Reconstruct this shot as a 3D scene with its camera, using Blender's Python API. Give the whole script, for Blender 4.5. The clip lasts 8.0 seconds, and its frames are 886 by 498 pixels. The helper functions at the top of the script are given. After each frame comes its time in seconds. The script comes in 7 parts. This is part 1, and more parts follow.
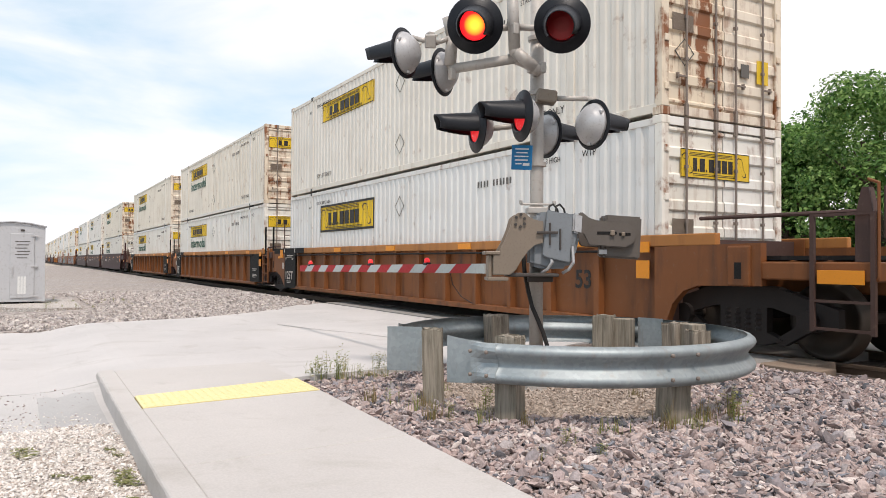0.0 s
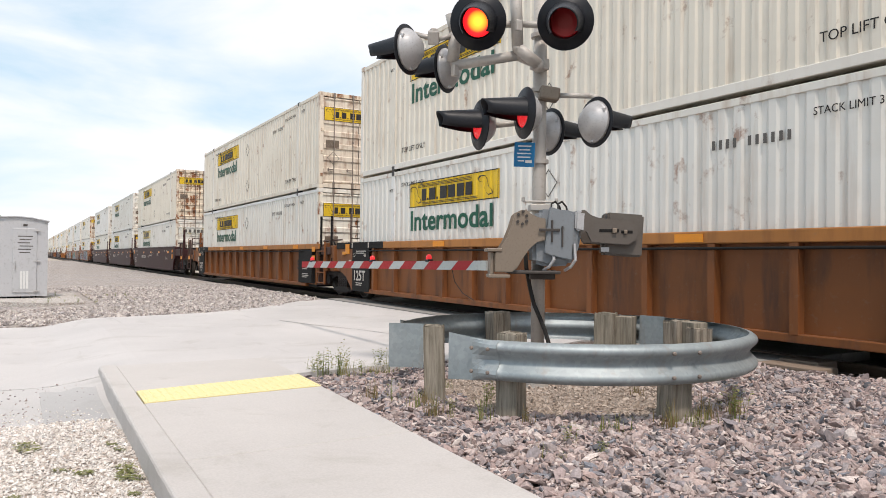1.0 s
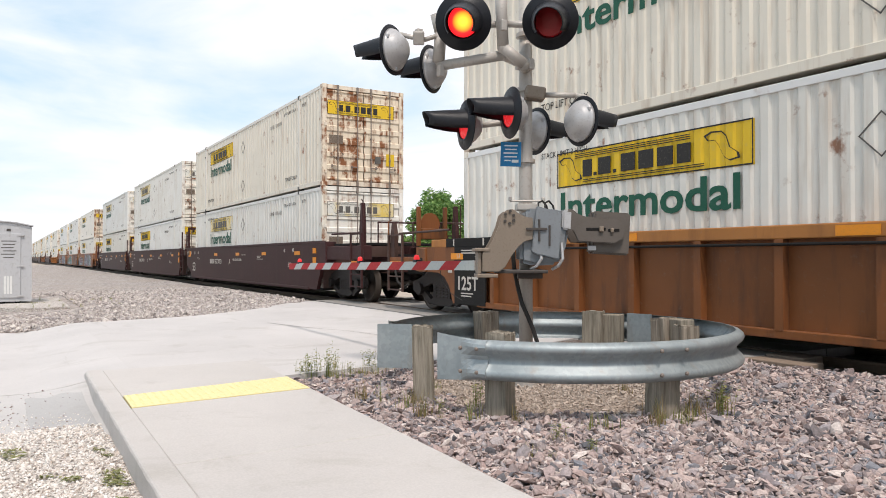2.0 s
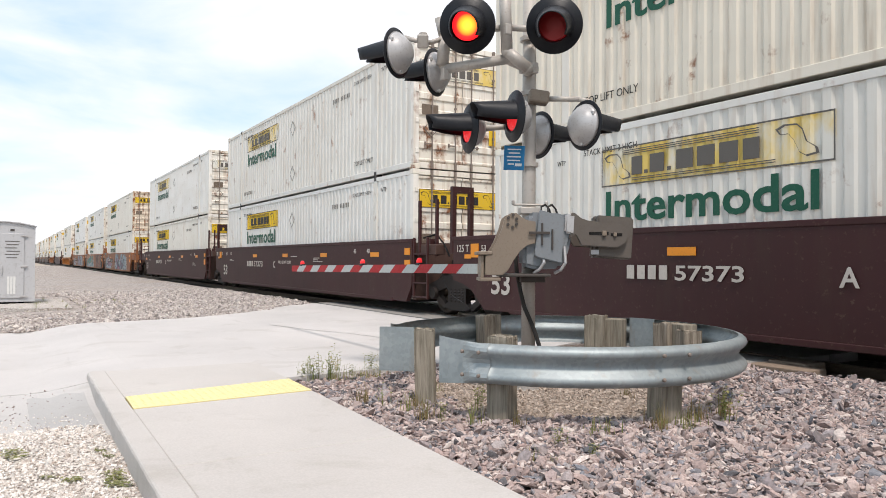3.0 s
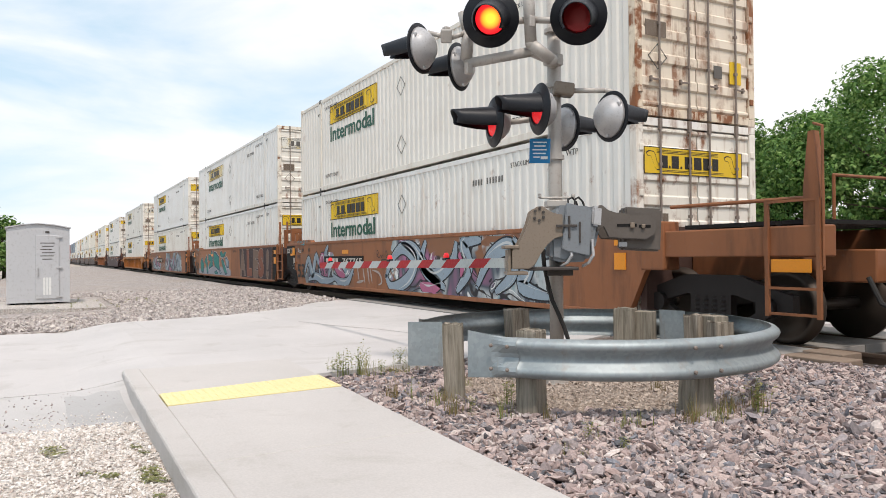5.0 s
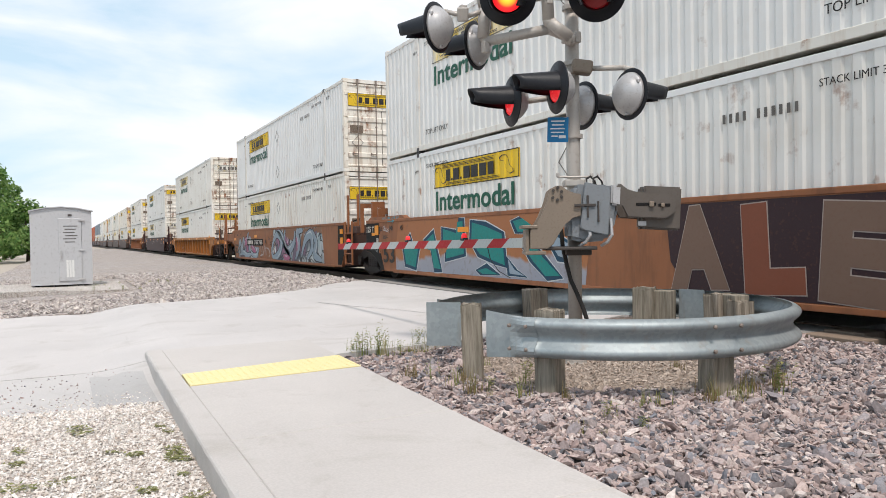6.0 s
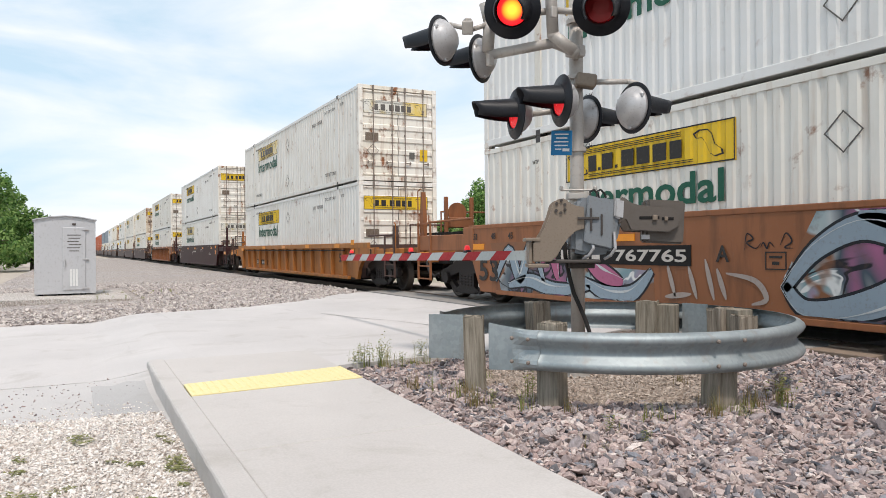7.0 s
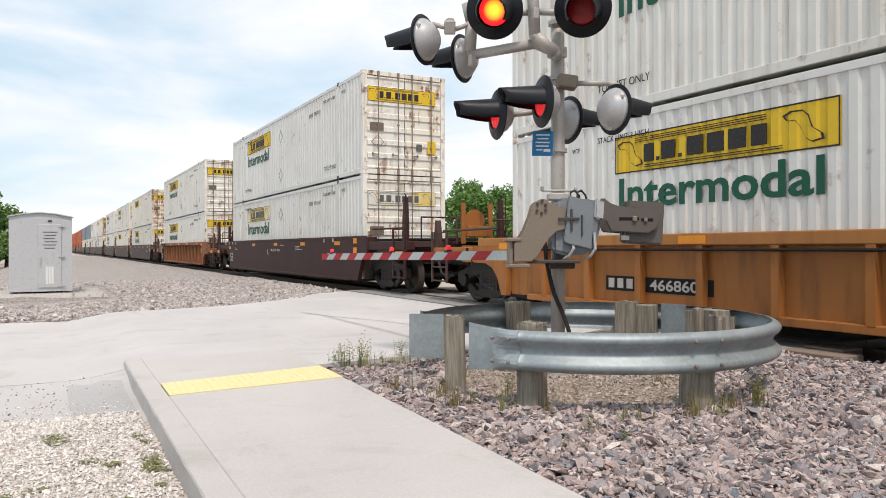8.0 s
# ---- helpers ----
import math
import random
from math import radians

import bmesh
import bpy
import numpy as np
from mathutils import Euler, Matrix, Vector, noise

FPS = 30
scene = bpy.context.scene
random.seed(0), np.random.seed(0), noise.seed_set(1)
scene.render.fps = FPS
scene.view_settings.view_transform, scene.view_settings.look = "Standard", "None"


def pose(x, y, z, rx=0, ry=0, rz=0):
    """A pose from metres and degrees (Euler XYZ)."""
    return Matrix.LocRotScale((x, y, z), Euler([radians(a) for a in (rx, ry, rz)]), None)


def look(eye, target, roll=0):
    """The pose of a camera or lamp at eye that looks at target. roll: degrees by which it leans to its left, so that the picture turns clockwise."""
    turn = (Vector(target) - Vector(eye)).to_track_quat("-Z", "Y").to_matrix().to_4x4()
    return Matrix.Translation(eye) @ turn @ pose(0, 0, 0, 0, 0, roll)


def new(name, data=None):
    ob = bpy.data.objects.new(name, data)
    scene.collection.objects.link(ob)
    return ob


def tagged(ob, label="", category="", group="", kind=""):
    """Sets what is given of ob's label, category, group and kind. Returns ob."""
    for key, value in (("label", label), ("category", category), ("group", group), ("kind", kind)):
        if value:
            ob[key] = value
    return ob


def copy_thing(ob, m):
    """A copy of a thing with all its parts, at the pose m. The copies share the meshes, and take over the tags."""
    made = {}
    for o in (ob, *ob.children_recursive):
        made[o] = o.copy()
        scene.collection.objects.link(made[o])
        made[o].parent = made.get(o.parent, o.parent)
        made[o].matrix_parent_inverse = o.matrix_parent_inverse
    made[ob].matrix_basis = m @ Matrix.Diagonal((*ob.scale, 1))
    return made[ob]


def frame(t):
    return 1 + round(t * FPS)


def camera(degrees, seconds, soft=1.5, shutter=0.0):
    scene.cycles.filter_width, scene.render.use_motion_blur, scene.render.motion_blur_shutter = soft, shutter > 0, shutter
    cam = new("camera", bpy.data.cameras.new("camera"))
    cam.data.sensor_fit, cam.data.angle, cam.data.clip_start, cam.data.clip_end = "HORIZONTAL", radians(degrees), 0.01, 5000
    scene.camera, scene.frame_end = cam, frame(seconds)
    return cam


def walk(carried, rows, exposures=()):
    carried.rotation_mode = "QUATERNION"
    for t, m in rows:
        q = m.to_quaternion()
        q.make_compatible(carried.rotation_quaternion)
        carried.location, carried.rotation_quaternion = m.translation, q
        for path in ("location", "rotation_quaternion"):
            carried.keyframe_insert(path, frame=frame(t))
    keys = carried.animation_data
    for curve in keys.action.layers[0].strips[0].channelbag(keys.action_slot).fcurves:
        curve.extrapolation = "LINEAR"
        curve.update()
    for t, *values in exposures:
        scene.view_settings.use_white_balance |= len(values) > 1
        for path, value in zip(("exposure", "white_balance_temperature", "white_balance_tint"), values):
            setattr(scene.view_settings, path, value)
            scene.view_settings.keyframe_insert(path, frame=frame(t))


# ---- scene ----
cam = camera(61.9, 8.0, 0.9)
EYE = (0.0, 0.0, 1.17)
TURNS = [  # seconds, yaw, pitch, roll of the camera held by a standing filmer
    (0.0, 60.18, 0.91, -0.31), (0.5, 60.53, 0.55, -0.35), (1.0, 60.33, 0.66, -0.60), (1.5, 60.22, 0.52, -0.04),
    (2.8, 58.20, 1.02, -0.35), (3.0, 59.58, 0.93, -0.35), (3.5, 62.90, 0.94, -0.06), (4.0, 62.49, 0.99, 0.06),
    (4.5, 61.19, 1.20, 0.29), (4.7, 61.38, 1.05, 0.40), (5.8, 62.50, -1.05, 0.83), (6.0, 63.06, -0.97, 0.93),
    (6.5, 63.42, -0.57, 0.77), (7.0, 63.30, -0.04, 0.47), (7.5, 63.26, -0.17, 0.07), (8.0, 61.82, -0.08, 0.12)]
EXPOSURE = [(0.0, 0.22, 6540, 11.5), (1.5, 0.22, 6500, 10.5), (3.0, 0.28, 6470, 10.5), (4.5, 0.23, 6500, 10.5), (6.0, 0.20, 6390, 9.5), (7.0, 0.18, 6390, 9.5), (8.0, 0.16, 6500, 10)]
walk(cam, [(t, pose(*EYE, 90 + p, r, y)) for t, y, p, r in TURNS], EXPOSURE)

# ---- light ----
SUN_EL, SUN_AZ = 60.0, 110.0      # azimuth clockwise from +y
sun_dir = Vector((math.sin(radians(SUN_AZ)) * math.cos(radians(SUN_EL)),
                  math.cos(radians(SUN_AZ)) * math.cos(radians(SUN_EL)), math.sin(radians(SUN_EL))))
sun = new("sun", bpy.data.lights.new("sun", "SUN"))
sun.data.energy, sun.data.angle, sun.data.color = 2.6, radians(6.0), (1.0, 0.905, 0.82)
sun.matrix_world = look(sun_dir * 50, (0, 0, 0))


def build_world():
    w = bpy.data.worlds.new("sky")
    scene.world = w
    w.use_nodes = True
    nt = w.node_tree
    nt.nodes.clear()
    n = nt.nodes.new
    out, bg, sky = n("ShaderNodeOutputWorld"), n("ShaderNodeBackground"), n("ShaderNodeTexSky")
    sky.sky_type, sky.sun_disc = "NISHITA", False
    sky.sun_elevation, sky.sun_rotation = radians(SUN_EL), radians(SUN_AZ)
    sky.dust_density, sky.air_density, sky.ozone_density = 1.2, 1.0, 0.8
    tc, mp, nz, rp = n("ShaderNodeTexCoord"), n("ShaderNodeMapping"), n("ShaderNodeTexNoise"), n("ShaderNodeValToRGB")
    mp.inputs["Scale"].default_value = (1.3, 1.3, 4.5)
    mp.inputs["Location"].default_value = (0.35, 0.2, 0.1)
    nz.inputs["Scale"].default_value, nz.inputs["Detail"].default_value, nz.inputs["Roughness"].default_value = 1.9, 9, 0.52
    nz.inputs["Distortion"].default_value = 0.35
    rp.color_ramp.elements[0].position, rp.color_ramp.elements[1].position = 0.38, 0.64
    rp.color_ramp.elements[0].color, rp.color_ramp.elements[1].color = (0.05, 0.05, 0.05, 1), (1, 1, 1, 1)
    haze = n("ShaderNodeMixRGB")
    haze.inputs[0].default_value = 0.72
    haze.inputs[2].default_value = (4.95, 6.4, 7.3, 1)        # thin bright veil
    mix = n("ShaderNodeMixRGB")
    mix.inputs[2].default_value = (7.85, 7.68, 7.85, 1)      # bright thin cloud
    nt.links.new(tc.outputs["Generated"], mp.inputs[0])
    nt.links.new(mp.outputs[0], nz.inputs["Vector"])
    sep, lean, add = n("ShaderNodeSeparateXYZ"), n("ShaderNodeMath"), n("ShaderNodeMath")
    lean.operation, add.operation = "MULTIPLY", "ADD"
    lean.inputs[1].default_value = 0.16          # the haze thickens to one side
    nt.links.new(tc.outputs["Generated"], sep.inputs[0])
    nt.links.new(sep.outputs["Y"], lean.inputs[0])
    nt.links.new(nz.outputs["Fac"], add.inputs[0])
    nt.links.new(lean.outputs[0], add.inputs[1])
    nt.links.new(add.outputs[0], rp.inputs[0])
    nt.links.new(rp.outputs[0], mix.inputs[0])
    nt.links.new(sky.outputs[0], haze.inputs[1])
    nt.links.new(haze.outputs[0], mix.inputs[1])
    nt.links.new(mix.outputs[0], bg.inputs[0])
    bg.inputs[1].default_value = 0.125
    nt.links.new(bg.outputs[0], out.inputs[0])


build_world()


# ---- materials ----
class Nodes:
    """A small maker of node materials."""

    def __init__(self, name):
        self.mat = bpy.data.materials.new(name)
        self.mat.use_nodes = True
        self.nt = self.mat.node_tree
        self.bsdf = self.nt.nodes["Principled BSDF"]
        self.obj = self.nt.nodes.new("ShaderNodeTexCoord").outputs["Object"]
        self.geo = self.nt.nodes.new("ShaderNodeNewGeometry")

    def link(self, a, b):
        self.nt.links.new(a, b)

    def noise(self, scale, detail=4, rough=0.55, stretch=None, source=None, distort=0.0):
        nd = self.nt.nodes.new("ShaderNodeTexNoise")
        nd.inputs["Scale"].default_value, nd.inputs["Detail"].default_value = scale, detail
        nd.inputs["Roughness"].default_value, nd.inputs["Distortion"].default_value = rough, distort
        src = source or self.obj
        if stretch:
            mp = self.nt.nodes.new("ShaderNodeMapping")
            mp.inputs["Scale"].default_value = stretch
            self.link(src, mp.inputs[0])
            src = mp.outputs[0]
        self.link(src, nd.inputs["Vector"])
        return nd.outputs["Fac"]

    def ramp(self, fac, stops):
        rp = self.nt.nodes.new("ShaderNodeValToRGB")
        els = rp.color_ramp.elements
        while len(els) < len(stops):
            els.new(0.5)
        for e, (p, c) in zip(els, stops):
            e.position, e.color = p, (*c, 1) if len(c) == 3 else c
        self.link(fac, rp.inputs[0])
        return rp.outputs[0]

    def mask(self, fac, lo, hi):
        return self.ramp(fac, [(lo, (0, 0, 0)), (hi, (1, 1, 1))])

    def mix(self, fac, a, b, blend="MIX"):
        m = self.nt.nodes.new("ShaderNodeMixRGB")
        m.blend_type = blend
        for i, v in ((0, fac), (1, a), (2, b)):
            if isinstance(v, (int, float)):
                m.inputs[i].default_value = v
            elif isinstance(v, tuple):
                m.inputs[i].default_value = (*v, 1)
            else:
                self.link(v, m.inputs[i])
        return m.outputs[0]

    def math(self, op, a, b):
        m = self.nt.nodes.new("ShaderNodeMath")
        m.operation = op
        for i, v in ((0, a), (1, b)):
            if isinstance(v, (int, float)):
                m.inputs[i].default_value = v
            else:
                self.link(v, m.inputs[i])
        return m.outputs[0]

    def random(self):
        return self.nt.nodes.new("ShaderNodeObjectInfo").outputs["Random"]

    def done(self, colour, rough=0.6, metal=0.0, bump=None, strength=0.3, distance=0.01):
        b = self.bsdf
        for key, v in (("Base Color", colour), ("Roughness", rough)):
            if isinstance(v, tuple):
                b.inputs[key].default_value = (*v, 1)
            elif isinstance(v, (int, float)):
                b.inputs[key].default_value = v
            else:
                self.link(v, b.inputs[key])
        b.inputs["Metallic"].default_value = metal
        b.inputs["Specular IOR Level"].default_value = 0.28
        if bump is not None:
            bp = self.nt.nodes.new("ShaderNodeBump")
            bp.inputs["Strength"].default_value, bp.inputs["Distance"].default_value = strength, distance
            self.link(bump, bp.inputs["Height"])
            self.link(bp.outputs[0], b.inputs["Normal"])
        return self.mat


def simple(name, colour, rough=0.5, metal=0.0, vary=0.25, scale=6.0, dirt=(0.12, 0.09, 0.06), dirty=0.25, bump=0.1):
    m = Nodes(name)
    big, fine = m.noise(scale, 5), m.noise(scale * 9, 3)
    col = m.mix(m.math("MULTIPLY", big, vary), colour, tuple(c * 0.55 for c in colour))
    col = m.mix(m.math("MULTIPLY", m.mask(fine, 0.55, 0.75), dirty), col, dirt)
    return m.done(col, m.ramp(fine, [(0.3, (rough * 0.8,) * 3), (0.7, (min(1, rough * 1.2),) * 3)]), metal, fine, bump, 0.004)


def container_paint(name, base, rust_amount):
    m = Nodes(name)
    r = m.random()
    tint = m.mix(r, base, (base[0] * 0.98, base[1] * 0.94, base[2] * 0.86))
    off = m.nt.nodes.new("ShaderNodeVectorMath")
    off.operation = "ADD"
    m.link(m.obj, off.inputs[0])
    comb = m.nt.nodes.new("ShaderNodeCombineXYZ")
    for i in range(3):
        m.link(m.math("MULTIPLY", r, 37.0 + 11 * i), comb.inputs[i])
    m.link(comb.outputs[0], off.inputs[1])
    src = off.outputs[0]
    streak = m.noise(1.0, 5, 0.6, (5.5, 5.5, 0.5), src)
    grime = m.noise(0.5, 5, 0.6, (1, 1, 2.2), src)
    spots = m.noise(2.4, 6, 0.65, None, src)
    col = m.mix(m.math("MULTIPLY", m.mask(grime, 0.42, 0.75), 0.30), tint, (0.47, 0.42, 0.35))
    col = m.mix(m.math("MULTIPLY", m.mask(streak, 0.52, 0.72), m.math("ADD", m.math("MULTIPLY", r, 0.6), 0.42 if rust_amount > 1 else 0.04)), col, (0.42, 0.31, 0.22))
    patch = m.math("MULTIPLY", m.mask(spots, 0.66 - 0.11 * rust_amount, 0.74 - 0.08 * rust_amount), m.mask(streak, 0.42, 0.55))
    col = m.mix(m.math("MULTIPLY", patch, m.math("MULTIPLY", m.math("ADD", r, 0.35), 0.5 + 0.45 * rust_amount)), col, (0.22, 0.085, 0.035))
    return m.done(col, 0.45, 0.0, m.noise(30, 3), 0.06, 0.003)


def car_paint(name, base, dark=0.5):
    m = Nodes(name)
    off = m.nt.nodes.new("ShaderNodeVectorMath")
    off.operation = "ADD"
    comb = m.nt.nodes.new("ShaderNodeCombineXYZ")
    m.link(m.math("MULTIPLY", m.random(), 53.0), comb.inputs[0])
    m.link(m.obj, off.inputs[0])
    m.link(comb.outputs[0], off.inputs[1])
    src = off.outputs[0]
    streak = m.noise(1.0, 6, 0.6, (4, 4, 0.7), src)
    big, fine = m.noise(0.8, 5, 0.6, None, src), m.noise(14, 4, 0.6, None, src)
    col = m.mix(m.math("MULTIPLY", m.mask(big, 0.35, 0.7), 0.5), base, tuple(c * 0.6 for c in base))
    col = m.mix(m.math("MULTIPLY", m.mask(streak, 0.5, 0.75), dark), col, (0.05, 0.028, 0.02))
    col = m.mix(m.math("MULTIPLY", m.mask(fine, 0.6, 0.75), 0.25), col, (0.2, 0.14, 0.1))
    return m.done(col, 0.58, 0.0, fine, 0.12, 0.004)


def stone_material(name, stops, rough=0.85):
    m = Nodes(name)
    isl = m.geo.outputs["Random Per Island"]
    col = m.ramp(isl, stops)
    grain = m.noise(60, 4)
    col = m.mix(0.55, col, m.ramp(grain, [(0.3, (0.45,) * 3), (0.7, (1.25,) * 3)]), "MULTIPLY")
    return m.done(col, rough, 0.0, grain, 0.3, 0.004)


def graffiti_paint(name, base, hues):
    m = Nodes(name)
    warp = m.noise(1.1, 2, 0.5, (1, 1, 1.3), None, 1.2)
    hue = m.noise(0.8, 2, 0.5, (1, 1, 0.8), None, 0.6)
    fill = m.ramp(hue, [(0.30, hues[0]), (0.42, hues[1]), (0.50, hues[2]), (0.58, hues[3]), (0.7, hues[0])])
    line = m.mask(m.math("ABSOLUTE", m.math("SUBTRACT", warp, 0.5), 0.0), 0.015, 0.03)
    col = m.mix(line, (0.012, 0.012, 0.016), fill)
    glint = m.mask(m.math("ABSOLUTE", m.math("SUBTRACT", warp, 0.42), 0.0), 0.006, 0.016)
    col = m.mix(glint, (0.62, 0.62, 0.6), col)
    cover = m.mask(m.noise(0.55, 3, 0.5, (1, 1, 1.6), None, 0.8), 0.43, 0.46)
    worn = m.noise(8, 5)
    col = m.mix(cover, base, col)
    col = m.mix(m.math("MULTIPLY", m.mask(worn, 0.55, 0.72), 0.35), col, (0.12, 0.07, 0.045))
    return m.done(col, 0.5, 0.0, worn, 0.06, 0.003)


WHITE = container_paint("container_paint_white", (0.69, 0.685, 0.672), 0.6)
DOOR_WHITE = container_paint("container_door_paint", (0.77, 0.745, 0.70), 1.25)
CREAM = container_paint("container_paint_cream", (0.72, 0.685, 0.63), 0.5)
DOOR_CREAM = container_paint("container_door_paint_cream", (0.72, 0.63, 0.52), 2.0)
SIGN_YELLOW = simple("sign_yellow", (0.72, 0.47, 0.025), 0.5, 0, 0.3, 1.5, (0.35, 0.3, 0.2), 0.2)


def faded_sign():
    """Sun-bleached paint: most of the yellow has gone to chalky white."""
    m = Nodes("sign_faded")
    worn = m.noise(0.9, 5, 0.6, (1.4, 1, 0.7))
    col = m.mix(m.mask(worn, 0.44, 0.56), (0.68, 0.50, 0.14), (0.66, 0.64, 0.58))
    return m.done(col, 0.6, 0, m.noise(20, 3), 0.08, 0.003)


SIGN_FADED = faded_sign()
INK = simple("black_ink", (0.025, 0.022, 0.02), 0.55, 0, 0.2, 3, (0.2, 0.18, 0.15), 0.3)
GREEN_INK = simple("green_ink", (0.01, 0.085, 0.05), 0.5, 0, 0.2, 3, (0.2, 0.25, 0.2), 0.2)
PLATE = simple("dark_plate", (0.16, 0.12, 0.09), 0.6, 0, 0.5, 12, (0.5, 0.45, 0.38), 0.7)
CASTING = simple("casting_steel", (0.07, 0.065, 0.062), 0.6, 0.1, 0.4, 8, (0.12, 0.07, 0.04), 0.5)
GREY_INK = simple("grey_ink", (0.12, 0.11, 0.1), 0.6)
WHITE_INK = simple("white_ink", (0.55, 0.50, 0.45), 0.6, 0, 0.5, 5)
ORANGE = car_paint("car_paint_orange", (0.205, 0.073, 0.023), 0.85)
AMBER = car_paint("car_paint_amber", (0.36, 0.135, 0.033), 0.6)
CHORD = car_paint("car_chord_orange", (0.40, 0.165, 0.045), 0.45)
MAROON = car_paint("car_paint_maroon", (0.047, 0.015, 0.015), 0.5)
BROWN = car_paint("car_paint_brown", (0.27, 0.105, 0.045), 0.6)
DARKBROWN = car_paint("car_paint_dark_brown", (0.075, 0.042, 0.034), 0.6)
STEEL_BLACK = simple("running_gear_steel", (0.010, 0.009, 0.0085), 0.8, 0.0, 0.4, 8, (0.05, 0.036, 0.028), 0.3)
TRUCK_STEEL = simple("truck_side_frame_steel", (0.028, 0.022, 0.020), 0.6, 0.2, 0.4, 6, (0.09, 0.06, 0.045), 0.4)
WHEEL_STEEL = simple("wheel_steel", (0.07, 0.055, 0.045), 0.5, 0.6, 0.4, 8)
REFLECT = simple("reflector_orange", (0.75, 0.27, 0.02), 0.35)
HUB_ORANGE = simple("container_orange", (0.45, 0.10, 0.03), 0.5, 0, 0.4, 0.6)
GREYBLUE = simple("container_grey_blue", (0.22, 0.26, 0.30), 0.5, 0, 0.4, 0.6)
LOCKBAR = simple("lock_bar_steel", (0.25, 0.205, 0.175), 0.55, 0.2, 0.5, 5, (0.12, 0.055, 0.03), 0.6)
GRAFFITI = [graffiti_paint("graffiti_brown", (0.20, 0.085, 0.04), [(0.015, 0.21, 0.19), (0.27, 0.28, 0.32), (0.40, 0.16, 0.045), (0.33, 0.10, 0.06)]),
            graffiti_paint("graffiti_pink", (0.20, 0.085, 0.04), [(0.40, 0.12, 0.24), (0.16, 0.26, 0.28), (0.40, 0.42, 0.42), (0.05, 0.07, 0.09)])]

SPRAY = [simple("spray_" + k, c, 0.55, 0, 0.35, 2.5, (0.14, 0.07, 0.045), 0.3) for k, c in (
    ("plum", (0.085, 0.045, 0.05)), ("rust", (0.20, 0.062, 0.032)), ("taupe", (0.17, 0.105, 0.075)), ("dark", (0.032, 0.014, 0.017)), ("pale", (0.36, 0.30, 0.265)), ("teal", (0.012, 0.19, 0.17)), ("blue", (0.008, 0.045, 0.085)), ("white", (0.5, 0.52, 0.52)), ("ice", (0.25, 0.31, 0.36)), ("black", (0.012, 0.014, 0.018)), ("pink", (0.38, 0.11, 0.20)), ("sky", (0.06, 0.24, 0.30)))]



def banded_spray():
    """Rough sprayed bands of red, orange and grey with ragged soft edges."""
    m = Nodes("graffiti_bands")
    sep = m.nt.nodes.new("ShaderNodeSeparateXYZ")
    m.link(m.obj, sep.inputs[0])
    z = m.math("ADD", sep.outputs[2], m.math("MULTIPLY", m.math("SUBTRACT", m.noise(0.7, 4), 0.5), 0.9))
    col = m.ramp(z, [(0.30, (0.24, 0.25, 0.29)), (0.68, (0.27, 0.27, 0.30)), (0.76, (0.31, 0.125, 0.045)), (0.92, (0.30, 0.115, 0.045))])
    col = m.mix(m.mask(z, 1.0, 1.14), col, (0.30, 0.085, 0.05))
    worn = m.noise(8, 5)
    col = m.mix(m.math("MULTIPLY", m.mask(worn, 0.55, 0.72), 0.35), col, (0.12, 0.07, 0.045))
    return m.done(col, 0.5, 0.0, worn, 0.06, 0.003)


BANDS = banded_spray()


def galvanised():
    m = Nodes("galvanised_steel")
    v = m.nt.nodes.new("ShaderNodeTexVoronoi")
    v.inputs["Scale"].default_value = 30
    m.link(m.obj, v.inputs["Vector"])
    big = m.noise(2.5, 5)
    col = m.mix(m.mask(big, 0.3, 0.7), (0.25, 0.285, 0.295), (0.37, 0.40, 0.41))
    sep = m.nt.nodes.new("ShaderNodeSeparateColor")
    m.link(v.outputs["Color"], sep.inputs[0])
    col = m.mix(0.07, col, sep.outputs[0], "OVERLAY")
    col = m.mix(m.math("MULTIPLY", m.mask(m.noise(3, 6, 0.6, (3, 3, 0.6)), 0.58, 0.75), 0.4), col, (0.28, 0.22, 0.16))
    return m.done(col, m.ramp(big, [(0.3, (0.50,) * 3), (0.7, (0.62,) * 3)]), 0.5, m.noise(40, 3), 0.08, 0.003)


def weathered_wood():
    m = Nodes("weathered_post_wood")
    grain = m.noise(4, 8, 0.65, (9, 9, 0.6), None, 0.4)
    r = m.random()
    col = m.ramp(grain, [(0.30, (0.09, 0.072, 0.055)), (0.5, (0.25, 0.21, 0.165)), (0.70, (0.38, 0.33, 0.275))])
    col = m.mix(m.math("MULTIPLY", r, 0.35), col, (0.20, 0.20, 0.16))
    return m.done(col, 0.85, 0, grain, 0.6, 0.012)


